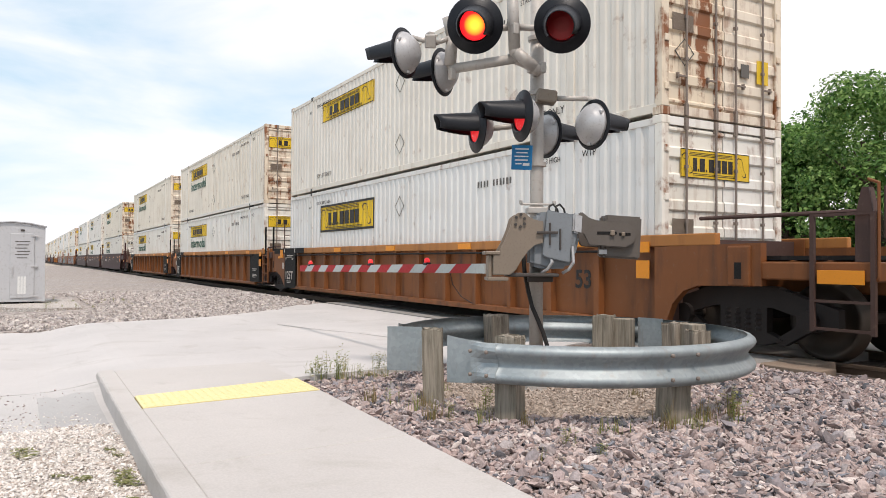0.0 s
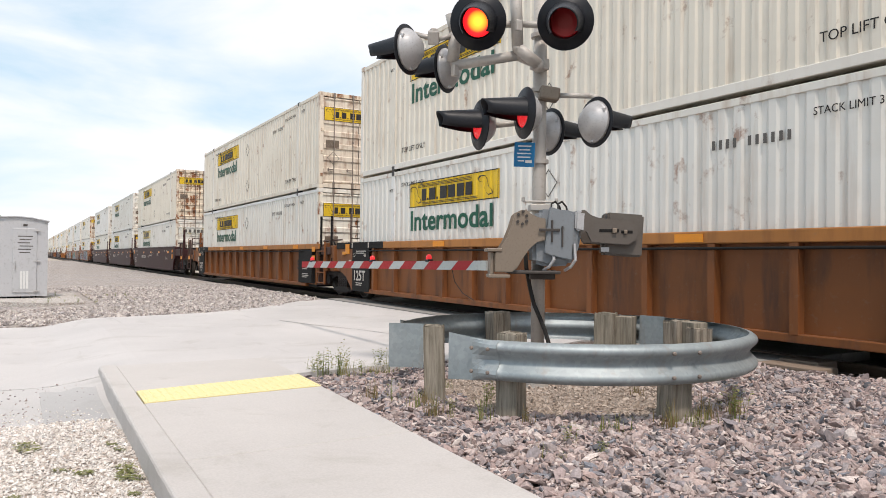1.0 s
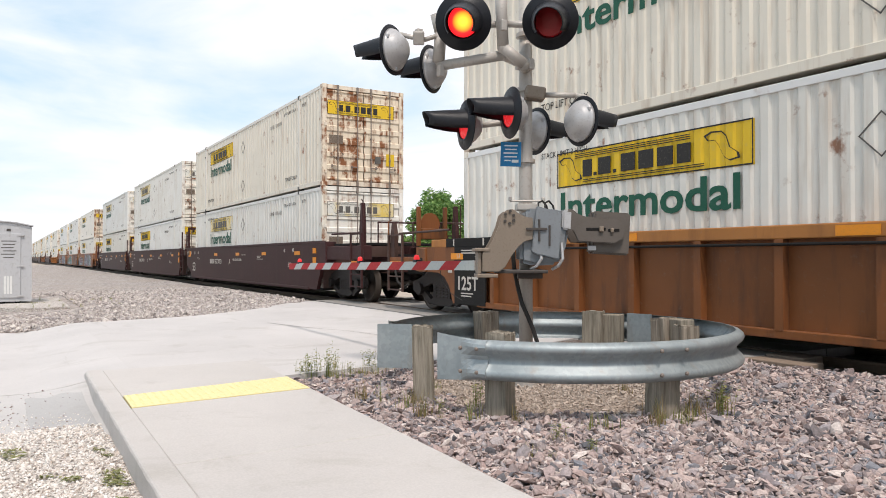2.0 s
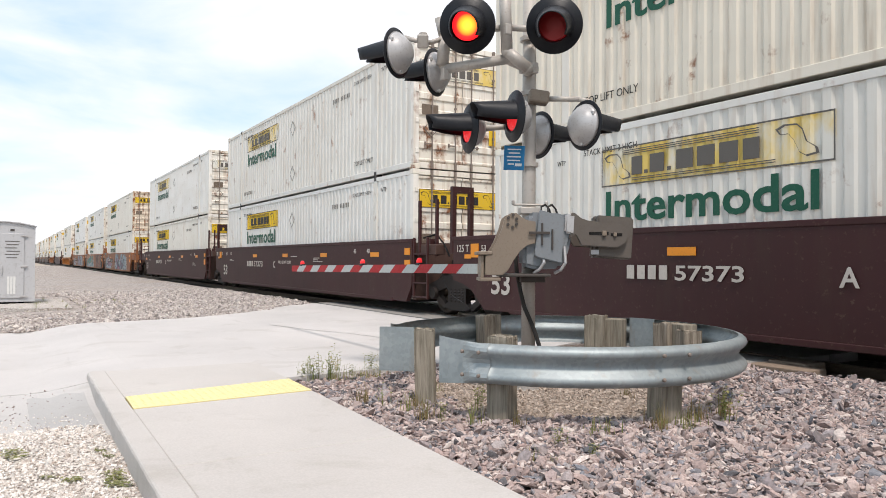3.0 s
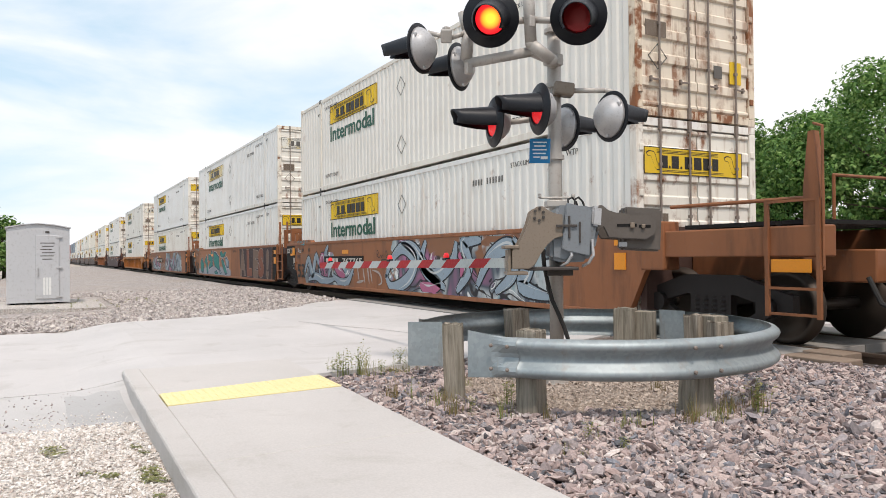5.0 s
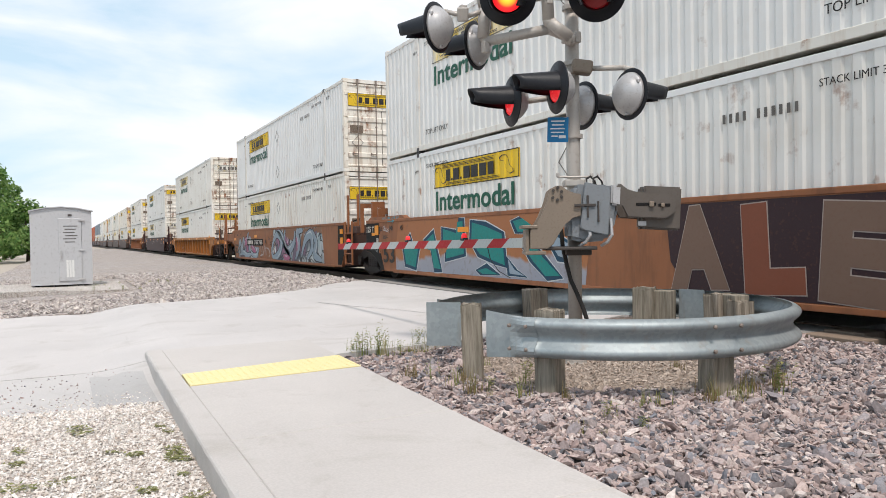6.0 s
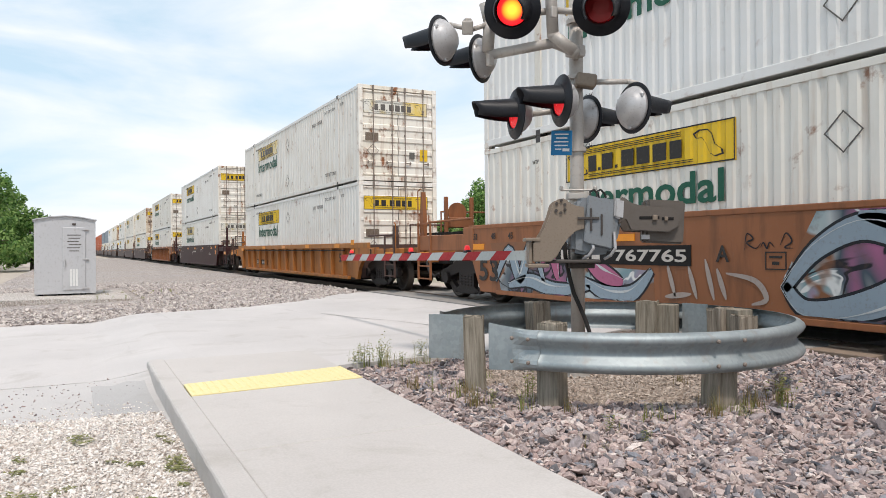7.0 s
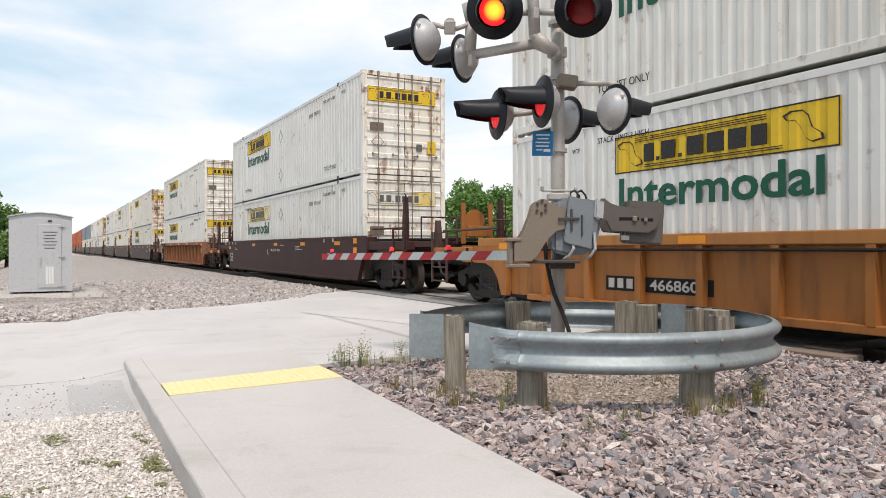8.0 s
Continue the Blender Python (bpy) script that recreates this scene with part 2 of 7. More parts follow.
def concrete(name, base, joints=False):
    m = Nodes(name)
    big, mid, fine = m.noise(0.35, 6, 0.6), m.noise(1.3, 7, 0.7, None, None, 0.6), m.noise(70, 4, 0.6)
    col = m.mix(m.mask(big, 0.35, 0.68), base, tuple(c * 0.84 for c in base))
    col = m.mix(m.math("MULTIPLY", m.mask(mid, 0.54, 0.70), 0.45), col, (base[0] * 0.66, base[1] * 0.64, base[2] * 0.6))
    col = m.mix(0.25, col, m.ramp(fine, [(0.35, (0.72,) * 3), (0.65, (1.1,) * 3)]), "MULTIPLY")
    if joints:
        spl = m.mask(m.noise(0.9, 6, 0.7, (0.35, 2.5, 1), None, 0.5), 0.62, 0.68)
        col = m.mix(m.math("MULTIPLY", spl, 0.3), col, (0.30, 0.28, 0.26))
    return m.done(col, 0.82, 0, fine, 0.25, 0.003)


def gravel_sheet(name, stops, scale):
    m = Nodes(name)
    v = m.nt.nodes.new("ShaderNodeTexVoronoi")
    v.inputs["Scale"].default_value = scale
    m.link(m.obj, v.inputs["Vector"])
    sep = m.nt.nodes.new("ShaderNodeSeparateColor")
    m.link(v.outputs["Color"], sep.inputs[0])
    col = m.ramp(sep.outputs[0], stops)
    # cells darken outward: the shade of the gaps between stones, put into the colour
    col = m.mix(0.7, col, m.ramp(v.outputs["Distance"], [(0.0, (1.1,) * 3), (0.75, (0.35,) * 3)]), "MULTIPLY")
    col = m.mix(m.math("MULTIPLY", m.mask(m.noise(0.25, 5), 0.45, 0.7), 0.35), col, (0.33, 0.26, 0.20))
    inv = m.math("SUBTRACT", 1.0, v.outputs["Distance"])
    return m.done(col, 0.9, 0, inv, 0.9, 0.03)


BALLAST = [(0.0, (0.090, 0.094, 0.105)), (0.15, (0.312, 0.241, 0.225)), (0.32, (0.503, 0.393, 0.358)), (0.45, (0.202, 0.211, 0.238)), (0.58, (0.423, 0.314, 0.286)),
           (0.72, (0.624, 0.541, 0.501)), (0.86, (0.302, 0.221, 0.200)), (1.0, (0.373, 0.334, 0.329))]
# darker than the stones above: the shade between them is put into these tones
SHADED_BED = [(0.0, (0.05, 0.042, 0.04)), (0.5, (0.13, 0.107, 0.10)), (1.0, (0.21, 0.172, 0.157))]
DUSTY = [(0.0, (0.24, 0.21, 0.20)), (0.3, (0.47, 0.41, 0.38)), (0.6, (0.60, 0.54, 0.50)), (0.8, (0.36, 0.33, 0.32)), (1.0, (0.68, 0.61, 0.55))]
LIME = [(0.0, (0.50, 0.42, 0.36)), (0.3, (0.72, 0.655, 0.60)), (0.75, (0.82, 0.775, 0.73)), (1.0, (0.63, 0.56, 0.52))]
TAN = [(0.0, (0.26, 0.205, 0.165)), (0.4, (0.40, 0.325, 0.27)), (0.75, (0.50, 0.415, 0.35)), (1.0, (0.34, 0.275, 0.23))]
TAN_STONE, TAN_SHEET = stone_material("tan_grit", TAN), gravel_sheet("tan_grit_sheet", TAN, 34)
GALV, WOOD = galvanised(), weathered_wood()
STONE, LIMESTONE = stone_material("ballast_stone", BALLAST), stone_material("limestone_chip", LIME)
BALLAST_SHEET = gravel_sheet("ballast_sheet", SHADED_BED, 22)
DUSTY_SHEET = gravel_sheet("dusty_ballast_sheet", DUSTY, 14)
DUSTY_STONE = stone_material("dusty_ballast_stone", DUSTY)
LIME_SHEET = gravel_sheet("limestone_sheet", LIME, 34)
CONCRETE = concrete("road_concrete", (0.55, 0.52, 0.505), True)
WALK_CONCRETE = concrete("sidewalk_concrete", (0.525, 0.49, 0.465))
ASPHALT = concrete("old_asphalt", (0.53, 0.505, 0.49), True)
PATCH = concrete("asphalt_patch_grey", (0.45, 0.435, 0.425))
CRACK = concrete("crack_fill", (0.31, 0.295, 0.285))
YELLOW = simple("warning_yellow", (0.74, 0.63, 0.33), 0.6, 0, 0.12, 3, (0.5, 0.42, 0.2), 0.2, 0.1)
ALU = simple("mast_aluminium", (0.46, 0.425, 0.39), 0.5, 0.2, 0.3, 4, (0.2, 0.16, 0.12), 0.25)
SILVER = simple("lamp_housing_silver", (0.50, 0.49, 0.49), 0.42, 0.35, 0.3, 5, (0.16, 0.12, 0.1), 0.3)
LAMP_BLACK = simple("lamp_black", (0.012, 0.013, 0.017), 0.45, 0, 0.2, 6, (0.06, 0.06, 0.06), 0.2)
TAN_STEEL = simple("bracket_steel_tan", (0.25, 0.20, 0.155), 0.5, 0.2, 0.35, 6, (0.12, 0.07, 0.04), 0.3)
IRON = simple("counterweight_iron", (0.135, 0.115, 0.10), 0.55, 0.2, 0.4, 6)
DARK_STEEL = simple("dark_gate_steel", (0.075, 0.065, 0.06), 0.55, 0.2, 0.4, 6)
GATE_GREY = simple("mechanism_grey", (0.22, 0.235, 0.25), 0.45, 0.1, 0.3, 5, (0.12, 0.09, 0.07), 0.3)
CABINET = simple("cabinet_aluminium", (0.52, 0.52, 0.53), 0.45, 0.2, 0.25, 1.5)
BLUE = simple("sign_blue", (0.012, 0.16, 0.36), 0.4, 0, 0.1)
WHITE_PLAIN = simple("white_paint", (0.72, 0.72, 0.70), 0.5, 0, 0.2, 4)
RED = simple("gate_red", (0.36, 0.012, 0.016), 0.55, 0, 0.2, 4)
SILVER_STRIPE = simple("gate_silver", (0.44, 0.46, 0.45), 0.4, 0.1, 0.2, 4)
RUBBER = simple("cable_rubber", (0.03, 0.028, 0.027), 0.7)
RAIL_STEEL = simple("rail_steel", (0.16, 0.11, 0.08), 0.45, 0.6, 0.4, 3)
PLANK = simple("crossing_timber", (0.27, 0.20, 0.15), 0.9, 0, 0.5, 4)
TIE = simple("tie_wood", (0.11, 0.085, 0.065), 0.9, 0, 0.5, 4)


def lens(name, glow):
    m = Nodes(name)
    if glow:
        lw = m.nt.nodes.new("ShaderNodeVectorMath")
        lw.operation = "LENGTH"
        m.link(m.obj, lw.inputs[0])
        core = m.ramp(lw.outputs["Value"], [(0.02, (1.0, 0.42, 0.03)), (0.07, (1.0, 0.20, 0.015)), (0.10, (0.55, 0.012, 0.012)), (0.14, (0.30, 0.004, 0.008))])
        m.link(core, m.bsdf.inputs["Emission Color"])
        m.bsdf.inputs["Emission Strength"].default_value = 2.6
        return m.done((0.4, 0.01, 0.01), 0.3)
    return m.done((0.32, 0.022, 0.026), 0.3, 0, m.noise(60, 2), 0.1, 0.003)


LENS_ON, LENS_OFF = lens("lens_lit", True), lens("lens_dark_red", False)


def foliage(name, a, b, c):
    m = Nodes(name)
    col = m.ramp(m.geo.outputs["Random Per Island"], [(0.0, a), (0.55, b), (1.0, c)])
    col = m.mix(0.4, col, m.ramp(m.noise(0.5, 3), [(0.3, (0.55,) * 3), (0.7, (1.2,) * 3)]), "MULTIPLY")
    mat = m.done(col, 0.6)
    # light also passes through the leaf
    thin, both = m.nt.nodes.new("ShaderNodeBsdfTranslucent"), m.nt.nodes.new("ShaderNodeMixShader")
    m.link(col, thin.inputs["Color"])
    both.inputs[0].default_value = 0.45
    m.link(m.bsdf.outputs[0], both.inputs[1])
    m.link(thin.outputs[0], both.inputs[2])
    m.link(both.outputs[0], m.nt.nodes["Material Output"].inputs["Surface"])
    return mat


LEAF = foliage("tree_leaves", (0.06, 0.14, 0.035), (0.16, 0.29, 0.075), (0.31, 0.44, 0.14))
DRY = foliage("dry_grass", (0.22, 0.16, 0.08), (0.34, 0.25, 0.12), (0.20, 0.20, 0.08))
GREEN_WEED = foliage("creeping_weed_leaves", (0.19, 0.21, 0.075), (0.31, 0.32, 0.13), (0.45, 0.42, 0.22))
WEED = foliage("weed_leaves", (0.17, 0.21, 0.06), (0.30, 0.32, 0.11), (0.46, 0.38, 0.18))
BARK = simple("bark", (0.10, 0.075, 0.055), 0.9, 0, 0.5, 3)


# ---- mesh helpers ----
def part(name, bm, material, parent, label="", smooth=False):
    me = bpy.data.meshes.new(name)
    bmesh.ops.recalc_face_normals(bm, faces=bm.faces)
    bm.to_mesh(me)
    bm.free()
    me.materials.append(material)
    if smooth:
        for p in me.polygons:
            p.use_smooth = True
    ob = new(name, me)
    ob.parent = parent
    if label:
        tagged(ob, label)
    return ob


def raw(name, verts, faces, material, parent=None, label=""):
    me = bpy.data.meshes.new(name)
    me.from_pydata(verts, [], faces)
    me.materials.append(material)
    ob = new(name, me)
    ob.parent = parent
    if label:
        tagged(ob, label)
    return ob


def again(ob, name, m, parent):
    """Another object on the same mesh."""
    o = new(name, ob.data)
    o.parent = parent
    o.matrix_basis = m
    return o


def box(bm, lo, hi, bevel=0.0, m=None):
    lo, hi = [min(a, b) for a, b in zip(lo, hi)], [max(a, b) for a, b in zip(lo, hi)]
    mat = Matrix.Translation([(a + b) / 2 for a, b in zip(lo, hi)]) @ Matrix.Diagonal([b - a for a, b in zip(lo, hi)] + [1])
    r = bmesh.ops.create_cube(bm, size=1, matrix=(m or Matrix()) @ mat)
    if bevel:
        edges = list({e for v in r["verts"] for e in v.link_edges})
        bmesh.ops.bevel(bm, geom=edges, offset=bevel, segments=2, affect="EDGES", profile=0.5)
    return bm


def boxes(*items, bevel=0.0):
    bm = bmesh.new()
    for lo, hi in items:
        box(bm, lo, hi, bevel)
    return bm


def tube(bm, a, b, r, r2=None, seg=16, caps=True):
    a, b = Vector(a), Vector(b)
    d = b - a
    m = Matrix.Translation((a + b) / 2) @ d.to_track_quat("Z", "Y").to_matrix().to_4x4()
    bmesh.ops.create_cone(bm, cap_ends=caps, segments=seg, radius1=r, radius2=r if r2 is None else r2, depth=d.length, matrix=m)
    return bm


def path_tube(bm, pts, r, seg=12):
    for a, b in zip(pts, pts[1:]):
        tube(bm, a, b, r, seg=seg)
    for p in pts[1:-1]:
        bmesh.ops.create_uvsphere(bm, u_segments=seg, v_segments=8, radius=r, matrix=Matrix.Translation(p))
    return bm


def lathe(bm, profile, seg=28, m=None):
    """Turn (radius, height) pairs round z."""
    rings = []
    for r, h in profile:
        ring = []
        for i in range(seg):
            a = 2 * math.pi * i / seg
            v = Vector((r * math.cos(a), r * math.sin(a), h))
            ring.append(bm.verts.new(m @ v if m else v))
        rings.append(ring)
    for a, b in zip(rings, rings[1:]):
        for i in range(seg):
            j = (i + 1) % seg
            bm.faces.new((a[i], a[j], b[j], b[i]))
    for ring, flip in ((rings[0], True), (rings[-1], False)):
        bm.faces.new(ring[::-1] if flip else ring)
    return bm


def prism(bm, outline, y0, y1):
    """A plate: an outline in x and z, from y0 to y1."""
    a = [bm.verts.new((x, y0, z)) for x, z in outline]
    b = [bm.verts.new((x, y1, z)) for x, z in outline]
    n = len(outline)
    bm.faces.new(a)
    bm.faces.new(b[::-1])
    for i in range(n):
        j = (i + 1) % n
        bm.faces.new((a[i], b[i], b[j], a[j]))
    return bm


def writing(text, size, material, parent, at, turn=(90, 0, 0), width=None, bold=0.0, name="lettering", align="LEFT"):
    cu = bpy.data.curves.new("text", "FONT")
    cu.body, cu.size, cu.offset, cu.align_x, cu.extrude, cu.resolution_u = text, size, bold, align, 0.001, 3
    tmp = bpy.data.objects.new("text", cu)
    me = bpy.data.meshes.new_from_object(tmp)
    bpy.data.objects.remove(tmp)
    if width:
        xs = [v.co.x for v in me.vertices]
        k = width / (max(xs) - min(xs))
        for v in me.vertices:
            v.co.x *= k
    me.materials.clear()
    me.materials.append(material)
    ob = new(name, me)
    ob.parent = parent
    ob.matrix_basis = pose(*at, *turn)
    return ob


def thing(name, label, category, group="", m=None):
    ob = tagged(new(name), label, category, group)
    if m is not None:
        ob.matrix_basis = m
    return ob


# ---- ground ----
RAIL_Z = 0.02
TRACK_Y = 8.99


def structure(ob, label=""):
    return tagged(ob, label, "", "", "structure")


def lerp_table(table, v):
    for (a, p), (b, q) in zip(table, table[1:]):
        if v <= b:
            return p + (q - p) * max(0.0, (v - a) / (b - a))
    return table[-1][1]


def slab(name, material, xs, ys, height, label, thick=0.25):
    """A sheet on a grid whose columns may lean with y, closed at the sides: xs(y, u), u from 0 to 1."""
    nu, nv = xs[1], len(ys)
    verts, faces = [], []
    for y in ys:
        for i in range(nu + 1):
            x = xs[0](y, i / nu)
            verts.append((x, y, height(x, y)))
    w = nu + 1
    for j in range(nv - 1):
        for i in range(nu):
            a = j * w + i
            faces.append((a, a + 1, a + w + 1, a + w))
    rim = [i for i in range(w)] + [j * w + nu for j in range(1, nv)] + [(nv - 1) * w + i for i in range(nu - 1, -1, -1)] + \
          [j * w for j in range(nv - 2, 0, -1)]
    base = len(verts)
    for r in rim:
        x, y, z = verts[r]
        verts.append((x, y, z - thick))
    n = len(rim)
    for k in range(n):
        faces.append((rim[k], base + k, base + (k + 1) % n, rim[(k + 1) % n]))
    return structure(raw(name, verts, faces, material), label)


def span(a, b, n):
    return [a + (b - a) * i / n for i in range(n + 1)]


def far_ground():
    m = Nodes("ground_dirt_grass")
    big, fine = m.noise(0.05, 6), m.noise(3, 6, 0.7)
    col = m.mix(m.mask(big, 0.56, 0.68), (0.42, 0.365, 0.31), (0.12, 0.16, 0.06))
    col = m.mix(0.5, col, m.ramp(fine, [(0.3, (0.6,) * 3), (0.7, (1.2,) * 3)]), "MULTIPLY")
    mat = m.done(col, 0.95, 0, fine, 0.5, 0.03)
    edge = [-2500, -900, -400, -200, -120, -80, -50, -30, -15, 0, 15, 40, 100, 400, 2500]
    verts = [(x, y, -0.26) for y in edge for x in edge]
    w = len(edge)
    faces = [(j * w + i, j * w + i + 1, j * w + w + i + 1, j * w + w + i) for j in range(w - 1) for i in range(w - 1)]
    structure(raw("ground", verts, faces, mat), "dry dirt and grass ground reaching the horizon")


far_ground()


def bumps(x, y, k=0.02, s=1.6):
    return k * noise.noise((x * s, y * s, 0.3))


ROAD_LEFT = [(-14, -16.2), (-1.0, -15.3), (1.4, -15.0), (3.2, -15.5), (4.7, -16.6), (6.5, -18.9), (7.3, -19.3)]
ROAD_RIGHT = [(-14, -8.29), (2.28, -8.29), (2.30, -7.2), (5.0, -7.5), (7.3, -8.4)]


def road_z(x, y):
    a = min(1.0, max(0.0, (y - 0.15) / 1.1))
    return -0.010 - 0.145 * (1 - a * a * (3 - 2 * a)) + 0.004 * noise.noise((x * 0.5, y * 0.5, 2))


def shoulder_z(x, y):
    """The asphalt falls away from the ramp's end along the kerb."""
    f = min(1.0, max(0.0, (x + 8.3) / 0.9))
    f = f * f * (3 - 2 * f)
    return (road_z(x, y) - 0.001) * (1 - f) - 0.156 * f


def road():
    ys = span(-14, -0.6, 14) + span(-0.3, 2.28, 16) + [2.30] + span(2.6, 7.3, 14)
    slab("road", CONCRETE, (lambda y, u: lerp_table(ROAD_LEFT, y) * (1 - u) + lerp_table(ROAD_RIGHT, y) * u, 20), ys, road_z,
         "pale worn concrete road rising to the level crossing")
    slab("road_shoulder", ASPHALT, (lambda y, u: -8.27 + 2.1 * u + 0.12 * math.sin(y * 3.1) * u + 0.1 * math.sin(y * 7.7 + 1) * u, 8), span(-14, 0.78, 60),
         shoulder_z, "old grey asphalt beside the kerb")


road()
slab("road_beyond", CONCRETE, (lambda y, u: -19.3 + 11.5 * u, 8), span(10.72, 24.5, 10), lambda x, y: -0.012 - 0.012 * (y - 10.7), "concrete road beyond the track")
slab("asphalt_patch", PATCH, (lambda y, u: -7.95 + 0.05 * math.sin(y * 23) + 1.5 * u + 0.1 * math.sin(y * 17) * u, 10), span(0.16, 0.64, 14), lambda x, y: shoulder_z(x, y) + 0.004, "dark asphalt patch at the kerb", 0.02)


def road_cracks():
    """Saw-cut joints and a wandering crack, as thin dark fillets in the concrete."""
    for name, pts, w in (("road_joint", [(-13.2, 4.1), (-12.1, 4.35), (-11.0, 4.75), (-9.9, 5.0), (-8.6, 5.35)], 0.012),):
        verts, faces = [], []
        for k, (x, y) in enumerate(pts):
            for s in (-w, w):
                verts.append((x, y + s * (1 + 0.4 * math.sin(k * 2.3)), road_z(x, y) + 0.004))
            if k:
                faces.append((2 * k - 2, 2 * k - 1, 2 * k + 1, 2 * k))
        structure(raw(name, verts, faces, CRACK), "dark sealed crack in the road concrete")


road_cracks()

# the sidewalk leans a little off the track's line
WALK = pose(-8.30, 0.66, 0, 0, 0, -1.7)
WALK_L = 11.0


def sidewalk():
    root = structure(new("sidewalk"), "pale concrete sidewalk with a kerb and yellow warning strip")
    root.matrix_basis = WALK
    bm = bmesh.new()
    rng = random.Random(2)
    rings = []
    for k in range(111):
        x = WALK_L * k / 110
        c = 0.016 + max(0.0, rng.gauss(0, 0.008)) + (0.02 if rng.random() < 0.04 else 0)
        rings.append([bm.verts.new(q) for q in ((x, 0, -0.3), (x, rng.gauss(0, 0.0015), -c), (x, c * 0.35, -c * 0.35), (x, c, 0), (x, 0.161, -0.001), (x, 0.165, -0.005), (x, 0.165, -0.3))])
    for a, b in zip(rings, rings[1:]):
        for i in range(7):
            bm.faces.new((a[i], a[(i + 1) % 7], b[(i + 1) % 7], b[i]))
    bm.faces.new(rings[0])
    bm.faces.new(rings[-1][::-1])
    part("kerb", bm, WALK_CONCRETE, root, "concrete kerb along the sidewalk").matrix_basis = pose(-0.20, 0.045, 0, 0, 0, 1.0)

    def paving(corners, z1, bevel):
        """A slab between four corners of the plan."""
        q = bmesh.new()
        lo = [q.verts.new((x, y, -0.3)) for x, y in corners]
        hi = [q.verts.new((x, y, z1)) for x, y in corners]
        q.faces.new(lo[::-1])
        top = q.faces.new(hi)
        for i in range(4):
            q.faces.new((lo[i], lo[(i + 1) % 4], hi[(i + 1) % 4], hi[i]))
        bmesh.ops.bevel(q, geom=list(top.edges), offset=bevel, segments=1, affect="EDGES")
        bmesh.ops.recalc_face_normals(q, faces=q.faces)
        return q
    # the joints follow the strip, which lies askew; columns: near the kerb, at the far side
    cuts = [(-0.18, -0.18), (1.50, 1.18), (2.07, 1.89), (3.9, 3.8), (5.6, 5.55), (7.3, 7.3), (9.0, 9.0), (WALK_L, WALK_L)]
    ya, yb = 0.2155, 1.79
    lean = lambda x: 0.0175 * x
    for (a, c), (b, d) in zip(cuts, cuts[1:]):
        if a == 1.50:
            continue
        part("panel", paving([(a + 0.004, ya + lean(a)), (b - 0.004, ya + lean(b)), (d - 0.004, yb - 0.010 * d), (c + 0.004, yb - 0.010 * c)], -0.004, 0.006), WALK_CONCRETE, root)
    strip = [(1.504, ya + 0.036), (2.066, ya + 0.042), (1.886, yb - 0.025), (1.184, yb - 0.020)]
    part("warning_strip", paving(strip, 0.004, 0.004), YELLOW, root, "yellow tactile warning strip")
    dome = lathe(bmesh.new(), [(0.013, 0), (0.012, 0.003), (0.007, 0.005)], 6)
    me = bpy.data.meshes.new("domes")
    dome.to_mesh(me)
    dome.free()
    v0 = np.array([v.co[:] for v in me.vertices])
    f0 = [tuple(p.vertices) for p in me.polygons]
    verts, faces = [], []
    for i in range(9):
        for j in range(23):
            u, w = (i + 0.5) / 9, (j + 0.5) / 23
            near = [strip[0][n] * (1 - u) + strip[1][n] * u for n in (0, 1)]
            far = [strip[3][n] * (1 - u) + strip[2][n] * u for n in (0, 1)]
            k = len(verts)
            verts += [tuple(v + np.array((near[0] * (1 - w) + far[0] * w, near[1] * (1 - w) + far[1] * w, 0.004))) for v in v0]
            faces += [tuple(q + k for q in f) for f in f0]
    tagged(raw("domes", verts, faces, YELLOW, root), "", "", "", "stuff")


sidewalk()


def ballast_z(x, y):
    rise = min(1.0, max(0.0, (y - 5.6) / 1.6))
    return -0.085 + 0.07 * rise + bumps(x, y, 0.03, 0.9)


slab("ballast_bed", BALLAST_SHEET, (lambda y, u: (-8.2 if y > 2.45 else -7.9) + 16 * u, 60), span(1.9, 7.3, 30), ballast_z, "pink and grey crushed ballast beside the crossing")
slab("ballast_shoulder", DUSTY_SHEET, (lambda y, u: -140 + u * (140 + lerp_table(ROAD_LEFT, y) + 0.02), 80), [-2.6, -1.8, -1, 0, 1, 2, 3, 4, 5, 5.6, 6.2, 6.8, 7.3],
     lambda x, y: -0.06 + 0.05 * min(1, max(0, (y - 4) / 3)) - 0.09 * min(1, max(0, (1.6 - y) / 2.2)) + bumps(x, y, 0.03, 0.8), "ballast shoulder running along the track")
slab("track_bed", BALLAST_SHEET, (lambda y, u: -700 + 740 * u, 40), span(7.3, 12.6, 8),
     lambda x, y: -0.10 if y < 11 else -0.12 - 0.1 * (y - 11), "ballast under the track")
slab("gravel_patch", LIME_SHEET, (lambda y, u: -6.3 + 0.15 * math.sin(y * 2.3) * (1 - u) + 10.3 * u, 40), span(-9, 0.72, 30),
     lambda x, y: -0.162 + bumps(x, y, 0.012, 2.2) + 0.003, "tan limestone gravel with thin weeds")


